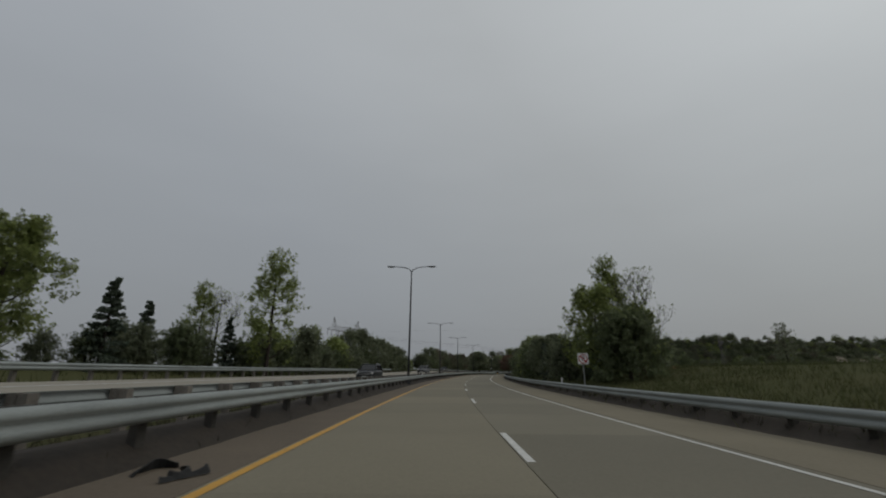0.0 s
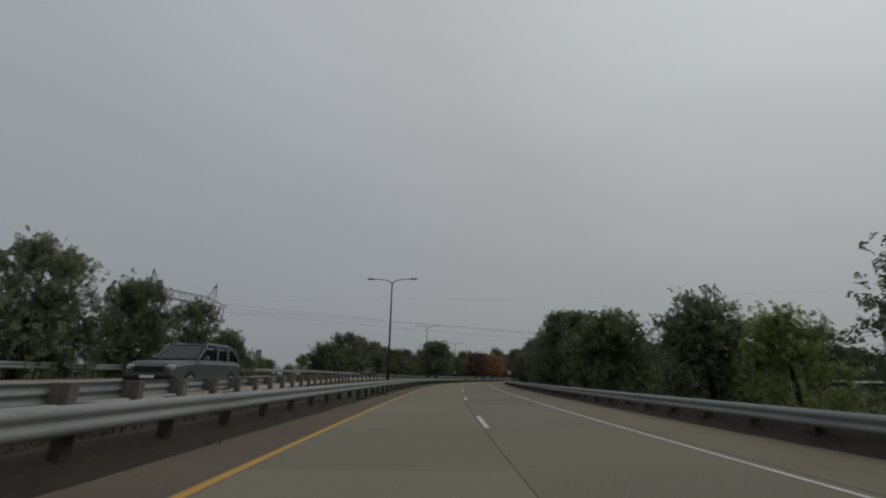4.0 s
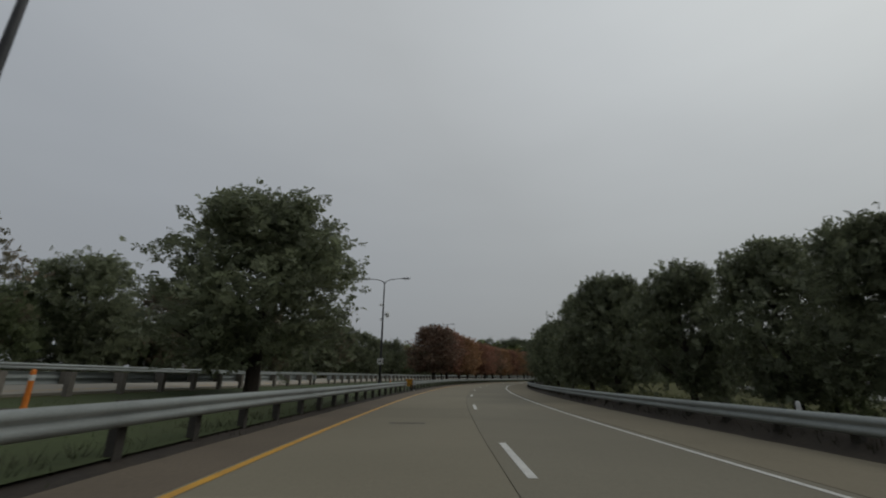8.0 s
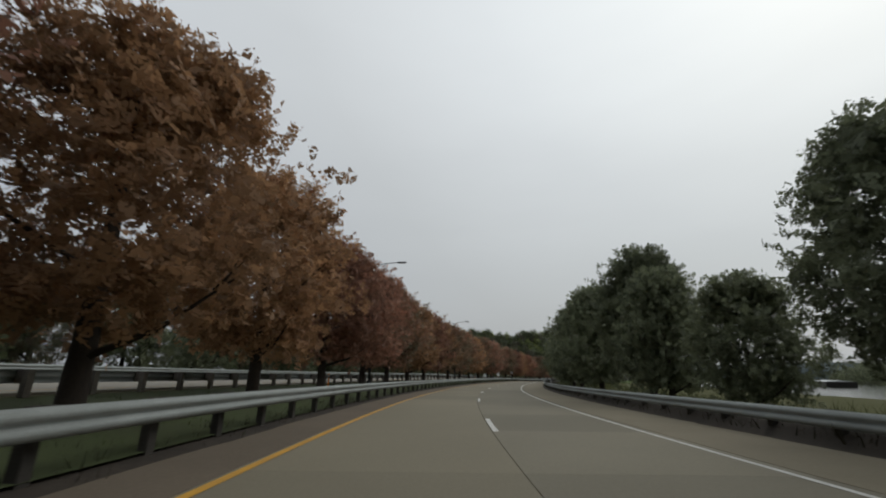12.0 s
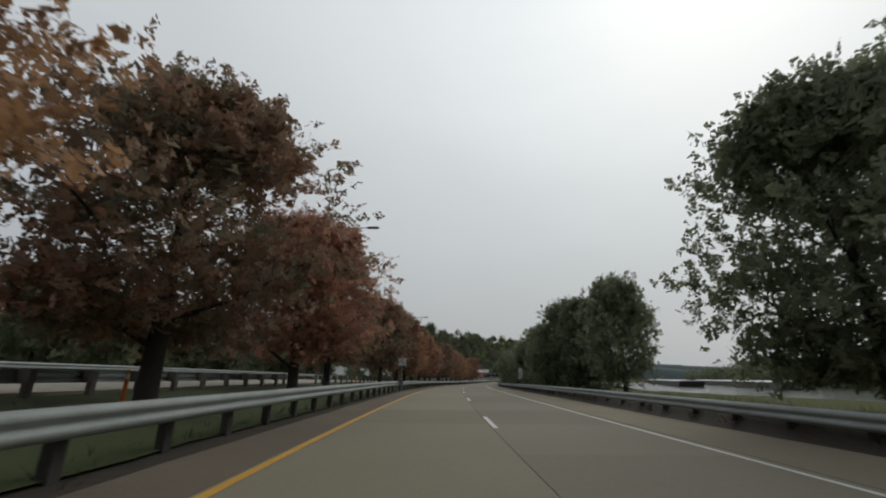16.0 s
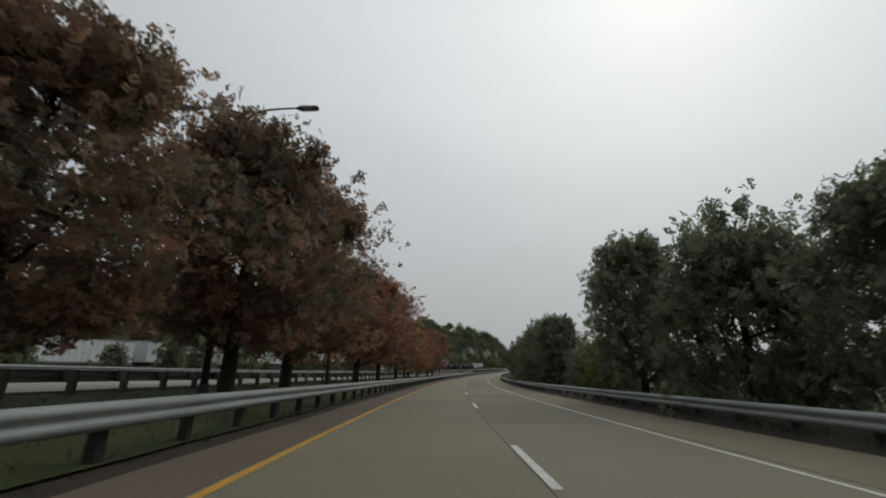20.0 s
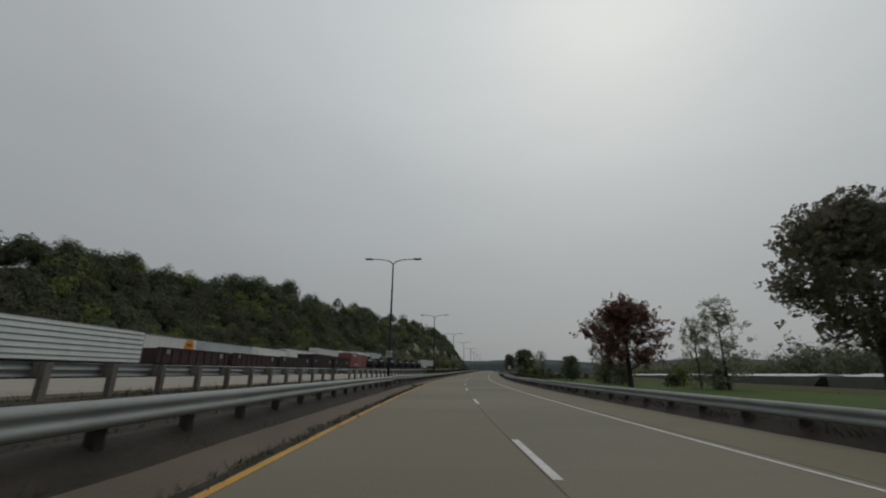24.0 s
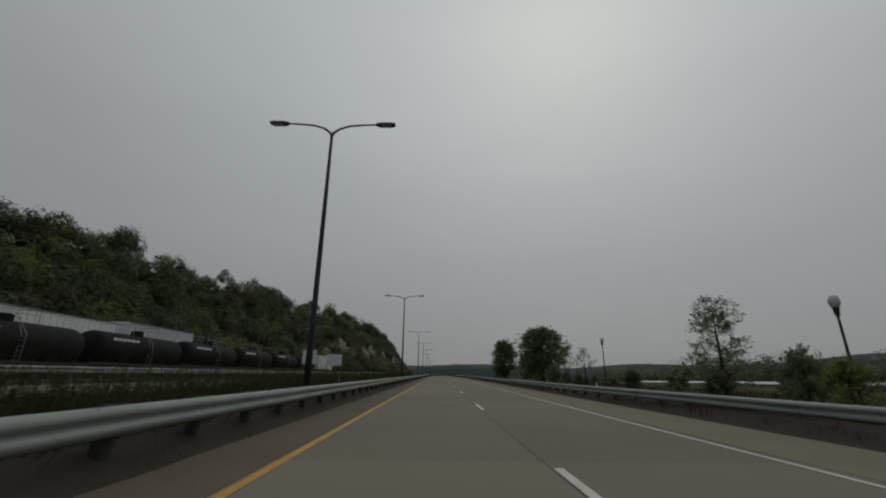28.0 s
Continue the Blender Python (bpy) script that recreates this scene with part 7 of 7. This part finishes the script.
tufts(4500, lambda r: (-6 + 696 * r.random(), -1.42 - 1.1 * r.random()), 0.06, 0.26, "weed_dark", "low dark grass and weeds around the rail posts", 35, 7, 0.011, 0.12, joint=True)
tufts(7000, lambda r: (-6 + 696 * r.random(), 10.28 + 0.6 * r.random()), 0.14, 0.42, "weed_dark", "dark dry weeds choking the foot of the guard rail", 37, 6, 0.016, 0.10, joint=True, lift=0.2)
tufts(160, span(595.8, 599.2, 10.2, 11.6), 0.06, 0.2, "weed_dark", "low weeds at the rail opening", 36, 7, 0.012, 0.12, joint=True)
tufts(5000, span(-6, 690, 10.6, 11.1), 0.10, 0.40, "weed_dark", "low dark weeds under the guard rail", 19, 6, 0.012, 0.09, lift=0.3)
tufts(4000, lambda r: (lambda s: (s, along(FAR_U, s) - 12.2 - 12 * r.random()))(-6 + 700 * r.random()), 0.3, 0.9, "weed", "rough grass beyond the opposite roadway", 10, 7, 0.024, 0.3)

# ---------------------------------------------------------------- concrete slabs of the roadway
SLAB, GAP = 4.572, 0.003


def slab_mesh(sa, sb, u0, u1, mat):
    v = [road_at(s, u, 0.0) for s in (sa, (sa + sb) / 2, sb) for u in (u0, u1)] + [road_at(s, u, -0.028) for s in (sa, (sa + sb) / 2, sb) for u in (u0, u1)]
    return mesh_of("slab", v, [(0, 1, 3, 2), (2, 3, 5, 4), (6, 7, 1, 0), (5, 11, 10, 4), (0, 2, 8, 6), (2, 4, 10, 8), (1, 7, 9, 3), (3, 9, 11, 5)], mat)


for lane_u0, lane_u1, lane_mat in ((-0.135, 3.688, "concrete"), (3.702, 7.495, "concrete_worn")):
    s = -18.0
    for i in range(150):
        part("slab", slab_mesh(s + GAP / 2, s + SLAB - GAP / 2, lane_u0, lane_u1, lane_mat), road)
        s += SLAB
    far_part = part("slabs", strip_mesh("slabs", lane_u0, lane_u1, s, 1100, 4, lane_mat, 0.0, 0.0), road)
    tagged(far_part, kind="stuff")
    back_part = part("slabs", strip_mesh("slabs", lane_u0, lane_u1, -60, -18, 4, lane_mat, 0.0, 0.0), road)
    tagged(back_part, kind="stuff")
